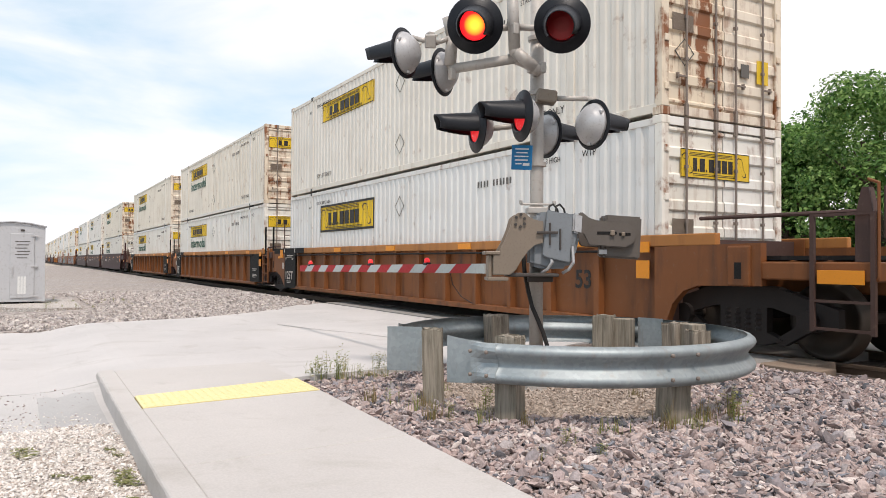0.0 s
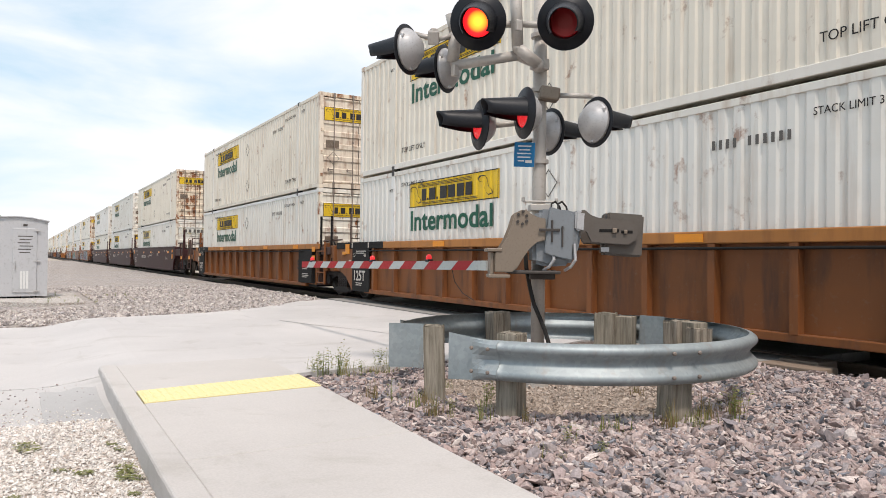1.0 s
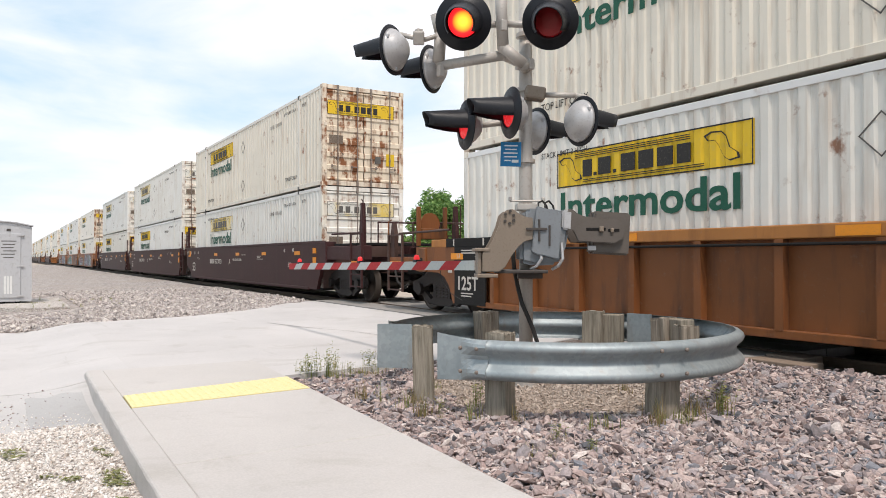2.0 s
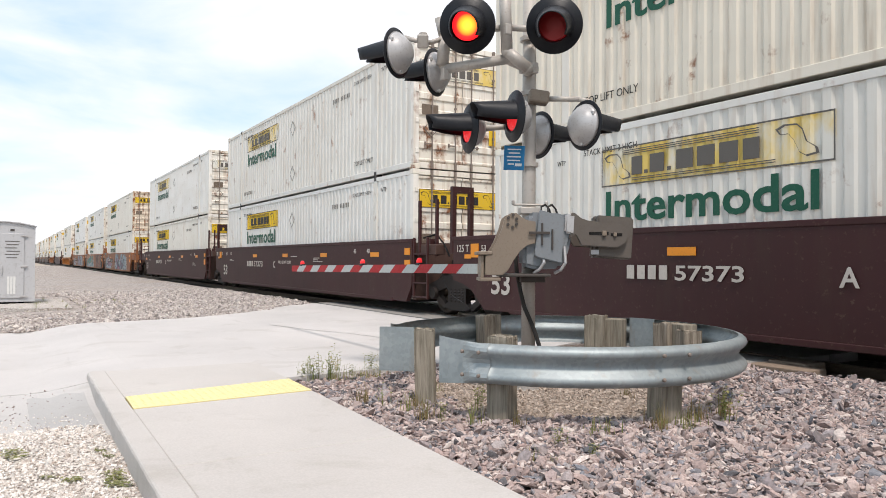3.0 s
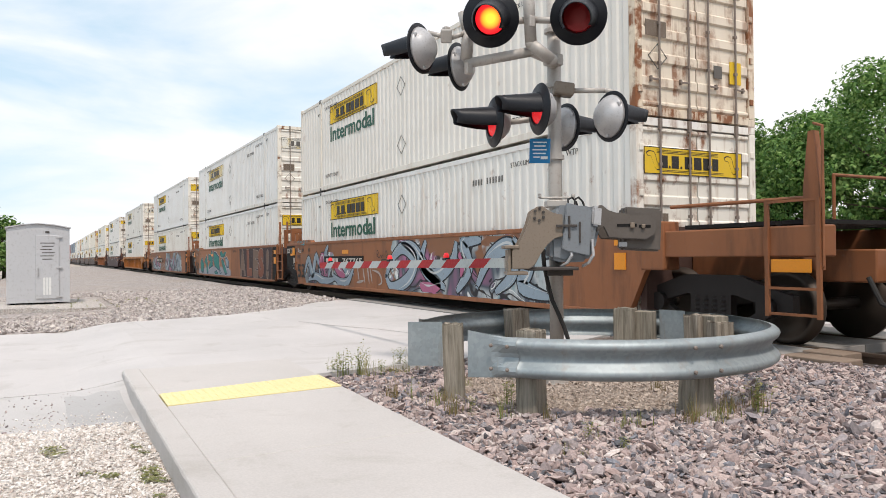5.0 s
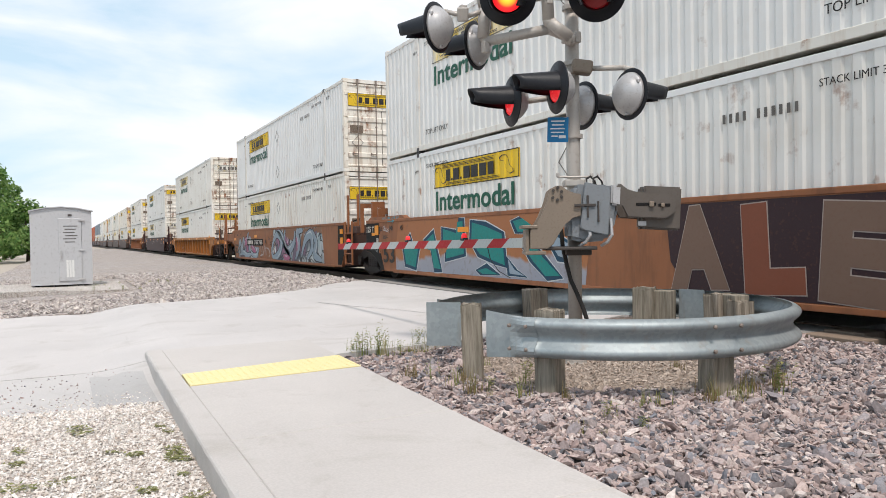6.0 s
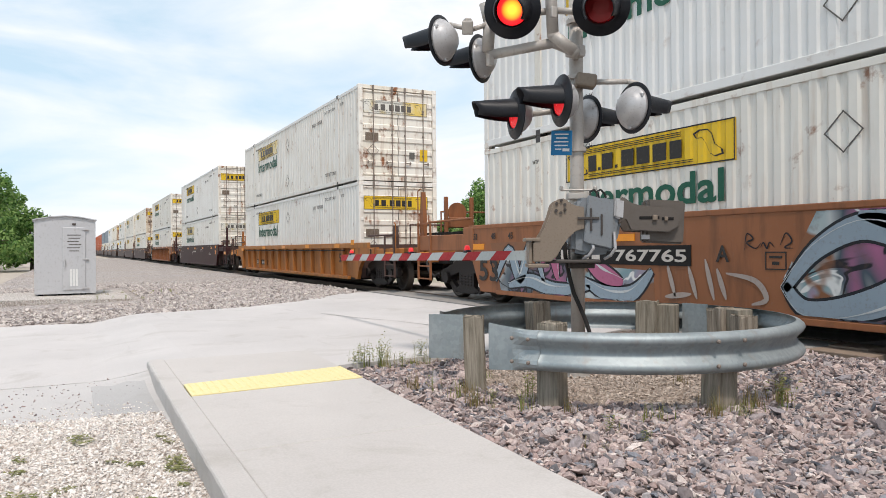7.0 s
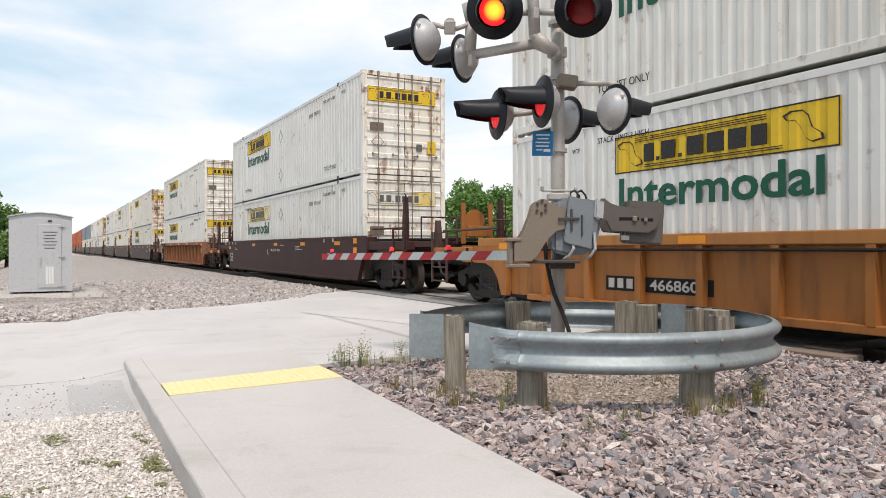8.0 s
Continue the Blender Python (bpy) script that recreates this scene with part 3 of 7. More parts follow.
def crossing():
    root = structure(new("crossing_surface"), "weathered panels of the level crossing between the rails")
    x0, x1 = -19.2, -5.6
    rows = [(7.32, 8.13), (8.36, 8.98), (9.0, 9.62), (9.85, 10.7)]
    n = 6
    bm = box(bmesh.new(), (0, 0, -0.2), ((x1 - x0) / n - 0.012, 1, 0), 0.008)
    first = part("panel", bm, concrete("crossing_panel_concrete", (0.29, 0.27, 0.25)), root)
    for k in range(n):
        for y0, y1 in rows:
            m = pose(x0 + k * (x1 - x0) / n, y0, 0.012) @ Matrix.Diagonal((1, y1 - y0, 1, 1))
            if k == 0 and y0 == rows[0][0]:
                first.matrix_basis = m
            else:
                again(first, "panel", m, root)
    for s in (0, 1):
        part("timber", box(bmesh.new(), (x1 + 0.01, 7.36 + 0.38 * s, -0.19), (x1 + 0.75 - 0.25 * s, 7.72 + 0.38 * s, 0.015 + 0.02 * s), 0.012), PLANK, root)


crossing()


def track():
    for y in (-0.755, 0.755):
        bm = bmesh.new()
        yy = TRACK_Y + y
        box(bm, (-700, yy - 0.036, RAIL_Z - 0.045), (40, yy + 0.036, RAIL_Z), 0.006)
        box(bm, (-700, yy - 0.009, RAIL_Z - 0.15), (40, yy + 0.009, RAIL_Z - 0.045))
        box(bm, (-700, yy - 0.07, RAIL_Z - 0.17), (40, yy + 0.07, RAIL_Z - 0.15))
        structure(part("rail", bm, RAIL_STEEL, None), "steel rail with a polished head")
    root = structure(new("track_ties"), "dark wooden railway ties in the ballast")
    first = part("tie", box(bmesh.new(), (-0.11, -1.3, -0.2), (0.11, 1.3, -0.155), 0.01), TIE, root)
    first.matrix_basis = pose(-5.0, TRACK_Y, 0.02)
    for k in range(1, 24):
        again(first, "tie", pose(-5.0 + 0.55 * k, TRACK_Y, 0.02, 0, 0, (k * 7 % 5 - 2) * 0.3), root)
    for k in range(1, 160):
        again(first, "tie", pose(-19.4 - 0.55 * k, TRACK_Y, 0.02, 0, 0, (k * 7 % 5 - 2) * 0.3), root)


track()


# ---- stones ----
def stone_field(name, n, area, size, height, material, label, seed, keep=None, flat=0.62, sink=0.3, lift=0.35, worn=False):
    rng = np.random.default_rng(seed)
    bm = bmesh.new()
    if worn:
        bmesh.ops.create_icosphere(bm, subdivisions=1, radius=1.0)
    else:
        bmesh.ops.create_cube(bm, size=1.5)
        bmesh.ops.triangulate(bm, faces=bm.faces[:])
    bm.verts.index_update()
    base = np.array([v.co[:] for v in bm.verts])
    tri = np.array([[v.index for v in f.verts] for f in bm.faces])
    bm.free()
    x = rng.uniform(area[0], area[1], n)
    y = rng.uniform(area[2], area[3], n)
    if keep:
        ok = np.array([keep(a, b) for a, b in zip(x, y)])
        x, y = x[ok], y[ok]
        n = len(x)
    s = size * rng.lognormal(0, 0.32, n)
    shape = np.stack([rng.uniform(0.85, 1.65, n), rng.uniform(0.5, 0.95, n), rng.uniform(flat * 0.7, flat * 1.2, n)], 1)
    v = base[None] * (1 + rng.uniform(-0.38, 0.25, (n, len(base), 1))) + rng.uniform(-0.2, 0.2, (n, len(base), 3))
    v = v * shape[:, None, :] * s[:, None, None]
    q = rng.normal(size=(n, 4)) * np.array([1, 0.35, 0.35, 1])
    q /= np.linalg.norm(q, axis=1, keepdims=True)
    w, a, b, c = q.T
    rot = np.stack([1 - 2 * (b * b + c * c), 2 * (a * b - w * c), 2 * (a * c + w * b), 2 * (a * b + w * c), 1 - 2 * (a * a + c * c), 2 * (b * c - w * a),
                    2 * (a * c - w * b), 2 * (b * c + w * a), 1 - 2 * (a * a + b * b)], 1).reshape(n, 3, 3)
    v = np.einsum("nij,nkj->nki", rot, v)
    z = np.array([height(p, r) for p, r in zip(x, y)]) + s * (flat * 0.5 - sink) + rng.uniform(0, lift, n) * s
    v += np.stack([x, y, z], 1)[:, None, :]
    faces = (tri[None] + (np.arange(n) * len(base))[:, None, None]).reshape(-1, 3)
    me = bpy.data.meshes.new(name)
    vs = v.reshape(-1, 3).astype(np.float32)
    me.vertices.add(len(vs))
    me.vertices.foreach_set("co", vs.ravel())
    me.loops.add(faces.size)
    me.loops.foreach_set("vertex_index", faces.ravel().astype(np.int32))
    me.polygons.add(len(faces))
    me.polygons.foreach_set("loop_start", (np.arange(len(faces)) * 3).astype(np.int32))
    me.update(calc_edges=True)
    me.shade_flat()
    me.materials.append(material)
    return tagged(new(name, me), label, "gravel", "", "stuff")


RING_C, RING_R = (-5.57, 4.58), 1.66


def walk_right(x):
    return 0.70 + 1.79 - 0.0397 * (x + 8.28)


def in_ring(x, y):
    return math.hypot(x - RING_C[0], y - RING_C[1]) < RING_R - 0.40 + 0.10 * math.sin(x * 9.1 + y * 5.3) + 0.08 * math.sin(x * 31 - y * 27)


stone_field("ballast_stones", 80000, (-7.9, -1.0, 1.95, 7.25), 0.0205, ballast_z, STONE, "loose crushed pink and grey ballast stones", 3,
            lambda x, y: y > walk_right(x) and not in_ring(x, y) and (x > -7.45 + 0.2 * math.sin(y * 4)) and x * x + y * y > 8.5 and y < -2.1 * x + 0.8, 0.44, 0.22, 0.9, True)
stone_field("shoulder_stones", 32000, (-30, -14.9, -2.2, 7.2), 0.025, lambda x, y: -0.05 + 0.05 * min(1, max(0, (y - 4) / 3)) - 0.09 * min(1, max(0, (1.6 - y) / 2.2)), DUSTY_STONE,
            "loose ballast stones along the track", 5, lambda x, y: x < lerp_table(ROAD_LEFT, y) + 0.25 * math.sin(y * 5) and not (-27 < x < -19 and -2.2 < y < 1.6))
stone_field("gravel_chips", 24000, (-6.5, -2.6, -1.9, 0.66), 0.0085, lambda x, y: -0.155 + bumps(x, y, 0.012, 2.2), LIMESTONE,
            "tan limestone gravel chips", 7, lambda x, y: y < 0.70 - 0.0122 * (x + 8.3))
stone_field("ring_gravel", 9000, (-7.0, -3.7, 2.8, 6.0), 0.013, lambda x, y: ballast_z(x, y) + 0.012, TAN_STONE,
            "fine tan gravel inside the guard rail", 8, lambda x, y: in_ring(x, y))
stone_field("strewn_pebbles", 420, (-8.3, -6.2, -2.6, 0.6), 0.0065, lambda x, y: shoulder_z(x, y) + 0.002, STONE, "pebbles strewn on the asphalt", 9)
stone_field("strewn_chips", 5000, (-7.2, -6.1, -2.4, 0.62), 0.006, lambda x, y: shoulder_z(x, y) + 0.002, LIMESTONE, "pale gravel chips strewn on the asphalt", 19,
            lambda x, y: math.sin(x * 91.7 + y * 37.3) * 0.5 + 0.5 < ((x + 7.2) / 1.1) ** 2)
slab("ring_ground", TAN_SHEET, (lambda y, u: RING_C[0] + (2 * u - 1) * math.sqrt(max(0.01, 1.42 ** 2 - (y - RING_C[1]) ** 2)), 16),
     span(RING_C[1] - 1.41, RING_C[1] + 1.41, 16), lambda x, y: ballast_z(x, y) + 0.012, "tan gravel ground round the signal mast", 0.05)


# ---- train ----
SPEED = 24.8
H_BOX, L_BOX, W_BOX = 2.905, 16.15, 2.59
BOX_Z = 0.32


def corrugated(x0, x1, z0, z1, y, pitch, depth, bm=None):
    """An upright sheet whose ribs stand out to -y."""
    bm = bm or bmesh.new()
    n = max(1, round((x1 - x0) / pitch))
    p = (x1 - x0) / n
    cols = []
    for k in range(n):
        for f, d in ((0.0, 0), (0.32, 0), (0.46, 1), (0.86, 1)):
            cols.append((x0 + (k + f) * p, y - d * depth))
    cols.append((x1, y))
    lo = [bm.verts.new((x, yy, z0)) for x, yy in cols]
    hi = [bm.verts.new((x, yy, z1)) for x, yy in cols]
    for i in range(len(cols) - 1):
        bm.faces.new((lo[i], lo[i + 1], hi[i + 1], hi[i]))
    return bm


def sign_panel(root, x0, z0, w, h, y, panel, ink, frame_width=0.02, turn=False, wave=None):
    """A bordered sign with plain dark blocks and slanted strokes for its emblem."""
    def at(bm, a, b, c, d, proud):
        if turn:
            return box(bm, (y, x0 + a, z0 + b), (y + proud, x0 + c, z0 + d))
        return box(bm, (x0 + a, y - proud, z0 + b), (x0 + c, y, z0 + d))
    if wave is None:
        part("sign", at(bmesh.new(), 0, 0, w, h, 0.005), panel, root, "bordered advertising sign")
    else:
        # painted on the ribs: follows them, a little proud
        start, pitch, valley, tall = wave
        cuts = [x0, x0 + w]
        k = math.floor((x0 - start) / pitch)
        while start + k * pitch < x0 + w:
            cuts += [q for q in (start + (k + f) * pitch for f in (0.0, 0.32, 0.46, 0.86)) if x0 < q < x0 + w]
            k += 1
        verts = []
        for q in sorted(cuts):
            f = ((q - start) / pitch) % 1.0
            up = 0.0 if f < 0.32 else (f - 0.32) / 0.14 if f < 0.46 else 1.0 if f < 0.86 else (1 - f) / 0.14
            verts += [(q, valley - tall * up - 0.002, z0), (q, valley - tall * up - 0.002, z0 + h)]
        raw("sign", verts, [(2 * i, 2 * i + 2, 2 * i + 3, 2 * i + 1) for i in range(len(cuts) - 1)], panel, root, "bordered advertising sign")
    def ring(name, outer, inner, proud):
        """A flat closed band between two outlines."""
        n = len(outer)
        put = (lambda a, b: (y + proud, x0 + a, z0 + b)) if turn else (lambda a, b: (x0 + a, y - proud, z0 + b))
        verts = [put(*q) for q in outer + inner]
        raw(name, verts, [(i, (i + 1) % n, n + (i + 1) % n, n + i) for i in range(n)], ink, root)
    f = frame_width
    ring("border", [(0, 0), (w, 0), (w, h), (0, h)], [(f, f), (w - f, f), (w - f, h - f), (f, h - f)], 0.008)
    for za in (0.78, 0.83, 0.88):
        part("line", at(bmesh.new(), w * 0.12, h * za, w * 0.74, h * (za + 0.018), 0.008), ink, root)
    for za in (0.10, 0.15):
        part("line", at(bmesh.new(), w * 0.17, h * za, w * 0.80, h * (za + 0.018), 0.008), ink, root)
    for fx, bw in ((0.17, 0.055), (0.265, 0.07), (0.395, 0.075), (0.49, 0.075), (0.585, 0.075), (0.68, 0.062)):
        part("block", at(bmesh.new(), w * fx, h * 0.24, w * (fx + bw), h * 0.70, 0.010), ink, root)
    for fx in (0.237, 0.352):
        part("block", at(bmesh.new(), w * fx, h * 0.24, w * (fx + 0.016), h * 0.33, 0.010), ink, root)
    # a curled ribbon end at either side
    curl = [(0.0, 0.78), (0.03, 0.86), (0.075, 0.84), (0.095, 0.72), (0.11, 0.45), (0.145, 0.30), (0.15, 0.18), (0.11, 0.14), (0.085, 0.24), (0.065, 0.50), (0.045, 0.66), (0.015, 0.66)]
    cx, cz = 0.075, 0.5
    for side in (0.015, 0.80):
        outer = [(w * (side + a), h * b) for a, b in curl]
        inner = [(w * (side + cx + (a - cx) * 0.86), h * (cz + (b - cz) * 0.90)) for a, b in curl]
        ring("scroll", outer, inner, 0.007)


def container(variant, tint=None):
    """A 53-foot box: origin at the middle of its floor, doors at +x, the side to the road at -y."""
    label = {"full": "white corrugated shipping container with yellow sign and green lettering, rust-streaked",
             "sign": "cream corrugated shipping container with a yellow sign and rusty doors",
             "framed": "white corrugated shipping container with a black-framed yellow sign",
             "faded": "cream corrugated shipping container with a faded sign and green lettering",
             "cream": "cream corrugated shipping container with yellow sign and rusty doors",
             "plain": "plain coloured corrugated shipping container"}[variant]
    paint, door_paint = (CREAM, DOOR_CREAM) if variant in ("cream", "sign") else (tint or WHITE, tint or DOOR_WHITE)
    root = thing("shipping_container", label, "container", "containers on the train")
    hl, hw, H = L_BOX / 2, W_BOX / 2, H_BOX
    x0, x1 = -hl + 0.12, hl - 0.12
    posts = (-hl + 1.98, hl - 1.98)
    bm = bmesh.new()
    for a, b in ((x0, posts[0] - 0.09), (posts[0] + 0.09, posts[1] - 0.09), (posts[1] + 0.09, x1)):
        corrugated(a, b, 0.16, H - 0.13, -hw + 0.03, 0.245, 0.022, bm)
    part("side_panel", bm, paint, root)
    bm = corrugated(x0, x1, 0.16, H - 0.13, 0, 0.49, 0.028)
    bmesh.ops.transform(bm, matrix=Matrix.Translation((0, hw - 0.03, 0)) @ Matrix.Diagonal((1, -1, 1, 1)), verts=bm.verts)
    part("side_panel", bm, paint, root)
    for s in (-1, 1):
        y = s * hw
        part("top_rail", box(bmesh.new(), (-hl + 0.1, y, H - 0.13), (hl - 0.1, y - s * 0.07, H - 0.03), 0.008), paint, root)
        part("bottom_rail", box(bmesh.new(), (-hl + 0.1, y, 0.035), (hl - 0.1, y - s * 0.06, 0.165), 0.008), paint, root)
        for xp in posts:
            part("side_post", box(bmesh.new(), (xp - 0.09, y - s * 0.002, 0.165), (xp + 0.09, y - s * 0.06, H - 0.13), 0.006), paint, root)
    for s in (-1, 1):
        for e in (-1, 1):
            part("corner_post", box(bmesh.new(), (e * hl, s * (hw - 0.001), 0.12), (e * (hl - 0.14), s * (hw - 0.14), H - 0.12), 0.01), door_paint if e > 0 else paint, root)
    cast = lock = None
    for xp in (-hl + 0.09, hl - 0.09, posts[0], posts[1]):
        for s in (-1, 1):
            for z in (0.06, H - 0.06):
                m = pose(xp, s * (hw - 0.08), z)
                if xp in posts:
                    if lock is None:
                        lock = part("post_casting", box(bmesh.new(), (-0.075, -0.0835, -0.06), (0.075, 0.082, 0.06), 0.012), CASTING, root, "dark steel lifting casting")
                        lock.matrix_basis = m
                    else:
                        again(lock, "post_casting", m, root)
                elif cast is None:
                    bm = box(bmesh.new(), (-0.09, -0.082, -0.06), (0.09, 0.082, 0.06), 0.012)
                    cast = part("corner_casting", bm, door_paint, root)
                    cast.matrix_basis = m
                else:
                    again(cast, "corner_casting", m, root)
    part("roof", box(bmesh.new(), (-hl + 0.1, -hw + 0.07, H - 0.06), (hl - 0.1, hw - 0.07, H - 0.025)), paint, root)
    part("floor", box(bmesh.new(), (-hl + 0.1, -hw + 0.06, 0.05), (hl - 0.1, hw - 0.06, 0.15)), paint, root)
    part("front_wall", box(bmesh.new(), (-hl + 0.02, -hw + 0.14, 0.12), (-hl + 0.07, hw - 0.14, H - 0.1)), paint, root)
    part("door_header", boxes(((hl - 0.1, -hw + 0.14, H - 0.13), (hl - 0.005, hw - 0.14, H - 0.01)), bevel=0.006), door_paint, root)
    part("door_sill", boxes(((hl - 0.1, -hw + 0.14, 0.02), (hl - 0.005, hw - 0.14, 0.15)), bevel=0.006), door_paint, root)
    for s in (-1, 1):
        a, b = (-hw + 0.15, -0.012) if s < 0 else (0.012, hw - 0.15)
        step = (H - 0.30) / 7
        prof = [(hl - 0.07, H - 0.14), (hl - 0.07, 0.16)]
        for k in range(8):
            z = 0.16 + k * step
            zl, zh = max(0.16, z - 0.09), min(H - 0.14, z + 0.09)
            prof += [(hl - 0.045, zl), (hl - 0.014, min(zl + 0.03, zh)), (hl - 0.014, max(zh - 0.03, zl)), (hl - 0.045, zh)]
        prof = [q for i, q in enumerate(prof) if i == 0 or q != prof[i - 1]]
        bm = prism(bmesh.new(), prof, a, b)
        door = part("door", bm, door_paint, root)
        for y in ((a * 0.72 + b * 0.28), (a * 0.18 + b * 0.82)) if s < 0 else ((a * 0.82 + b * 0.18), (a * 0.28 + b * 0.72)):
            bar = bmesh.new()
            tube(bar, (hl + 0.02, y, 0.05), (hl + 0.02, y, H - 0.05), 0.017, seg=8)
            for z, hz, wz in ((0.10, 0.085, 0.028), (0.82, 0.022, 0.026), (1.42, 0.022, 0.026), (2.2, 0.022, 0.026), (H - 0.10, 0.085, 0.028)):
                box(bar, (hl - 0.012, y - wz, z - hz), (hl + 0.036, y + wz, z + hz))
            out = 1 if s > 0 else -1
            box(bar, (hl + 0.012, y - 0.012, 0.555), (hl + 0.035, y + 0.20 * out, 0.58))
            box(bar, (hl - 0.012, y + 0.17 * out - 0.015, 0.53), (hl + 0.03, y + 0.17 * out + 0.015, 0.61))
            part("lock_bar", bar, LOCKBAR, door)
        for k in range(4):
            z = 0.4 + k * 0.68
            yy = a - 0.10 if s < 0 else b + 0.02
            part("hinge", box(bmesh.new(), (hl - 0.03, yy, z - 0.05), (hl + 0.02, yy + 0.08, z + 0.05), 0.008), door_paint, door)
    if variant == "plain":
        return root
    y = -hw + 0.0065
    panel, ink = {"faded": (SIGN_FADED, GREY_INK)}.get(variant, (SIGN_YELLOW, INK))
    sx = -hl + 2.84
    first, last = posts[0] + 0.09, posts[1] - 0.09
    ribs = round((last - first) / 0.245)
    wave = (first, (last - first) / ribs, -hw + 0.03, 0.022)      # start, pitch, depth of the valleys, height of the ribs
    if variant == "framed":
        sign_panel(root, sx - 0.05, 1.66, 3.8, 0.78, y, panel, ink, 0.06, False, wave)
    else:
        sign_panel(root, sx, 1.97, 3.66, 0.56, y, panel, ink, 0.02, False, wave)
    if variant in ("full", "faded", "cream"):
        writing("Intermodal", 0.62, GREEN_INK, root, (sx + 0.05, y - 0.006, 1.46), width=3.38, bold=0.013)
    writing("TOP LIFT ONLY", 0.17, INK, root, (-5.64, y - 0.006, 0.38), width=1.15)
    writing("TOP LIFT ONLY", 0.17, INK, root, (4.80, y - 0.006, 0.38), width=1.15)
    writing("STACK LIMIT 3 HIGH", 0.13, INK, root, (4.73, y - 0.006, 2.49), width=1.12)
    writing("STACK LIMIT 3 HIGH", 0.13, INK, root, (-5.64, y - 0.006, 2.49), width=1.12)
    writing("WTP", 0.15, INK, root, (6.40, y - 0.006, 2.50), width=0.32)
    writing("WTP", 0.11, INK, root, (-6.28, y - 0.006, 2.40), width=0.2)
    digit = None
    for k in range(11):
        if k != 4:
            m = Matrix.Translation((3.33 + k * 0.108, y, 2.26))
            if digit is None:
                digit = part("digit", box(bmesh.new(), (0, -0.004, 0), (0.045, 0, 0.12)), GREY_INK, root)
                digit.matrix_basis = m
            else:
                again(digit, "digit", m, root)
    for zc in (0.68, 2.12):
        bm = bmesh.new()
        for k in range(4):
            m = Matrix.Translation((-hl + 8.0, y - 0.002, zc)) @ pose(0, 0, 0, 0, 45 + 90 * k, 0)
            box(bm, (-0.17, -0.003, 0.155), (0.17, 0.003, 0.17), 0, m)
        part("placard_holder", bm, GREY_INK, root)
    # door end
    sign_panel(root, -1.14 if variant != "framed" else -0.92, 2.05, 2.11 if variant != "framed" else 1.46, 0.41, hl - 0.011, panel, ink, 0.012, True)
    part("plate", box(bmesh.new(), (hl - 0.012, -1.08, 1.22), (hl - 0.006, -0.66, 1.46)), PLATE, root)
    part("plate", box(bmesh.new(), (hl - 0.012, 0.72, 0.66), (hl - 0.006, 0.98, 1.02)), SIGN_YELLOW, root)
    part("plate", box(bmesh.new(), (hl - 0.012, 0.36, 0.72), (hl - 0.006, 0.54, 0.92)), GREY_INK, root)
    bm = bmesh.new()
    for k in range(4):
        m = Matrix.Translation((hl - 0.008, -0.84, 0.92)) @ pose(0, 0, 0, 45 + 90 * k, 0, 0)
        box(bm, (-0.003, -0.14, 0.126), (0.003, 0.14, 0.138), 0, m)
    part("placard_holder", bm, GREY_INK, root)
    return root


def truck(root, xc):
    """A two-axle truck under a car."""
    hw = 0.99
    frame_ = None
    for s in (-1, 1):
        bm = bmesh.new()
        out = [(-1.25, 0.62), (-0.95, 0.70), (-0.45, 0.86), (0.45, 0.86), (0.95, 0.70), (1.25, 0.62), (1.25, 0.42), (1.0, 0.36), (0.72, 0.52), (0.42, 0.60),
               (0.34, 0.60), (0.34, 0.30), (0.55, 0.22), (0.30, 0.14), (-0.30, 0.14), (-0.55, 0.22), (-0.34, 0.30), (-0.34, 0.60), (-0.42, 0.60),
               (-0.72, 0.52), (-1.0, 0.36), (-1.25, 0.42)]
        prism(bm, [(xc + x, z) for x, z in out], s * hw, s * (hw + 0.12))
        for e in (-1, 1):
            prism(bm, [(xc + e * 0.98, 0.40), (xc + e * 0.82, 0.46), (xc + e * 0.40, 0.20), (xc + e * 0.55, 0.15)], s * hw, s * (hw + 0.10))
            tube(bm, (xc + e * 0.9, s * (hw - 0.06), 0.47), (xc + e * 0.9, s * (hw + 0.19), 0.47), 0.13, seg=14)
        for k in range(4):
            lathe(bm, [(0.075, 0.0)] + [(0.085 if j % 2 else 0.06, 0.03 * j) for j in range(1, 9)] + [(0.075, 0.27)], 10,
                  Matrix.Translation((xc - 0.22 + 0.147 * k, s * (hw + 0.06), 0.31)))
        side = part("side_frame", bm, TRUCK_STEEL, root)
        frame_ = frame_ or side
    part("bolster", boxes(((xc - 0.2, -0.95, 0.45), (xc + 0.2, 0.95, 0.72)), bevel=0.02), STEEL_BLACK, root)
    for e in (-1, 1):
        part("axle", tube(bmesh.new(), (xc + e * 0.9, -0.95, 0.47), (xc + e * 0.9, 0.95, 0.47), 0.08), WHEEL_STEEL, root)
        for s in (-1, 1):
            m = Matrix.Translation((xc + e * 0.9, s * 0.755, 0.465)) @ pose(0, 0, 0, -90 * s, 0, 0)
            bm = lathe(bmesh.new(), [(0.09, -0.1), (0.485, -0.09), (0.485, -0.06), (0.462, -0.05), (0.458, 0.06), (0.40, 0.065), (0.37, 0.02), (0.2, 0.01), (0.13, 0.07), (0.1, 0.07)], 32, m)
            part("wheel", bm, WHEEL_STEEL, root, "steel wheel", True)


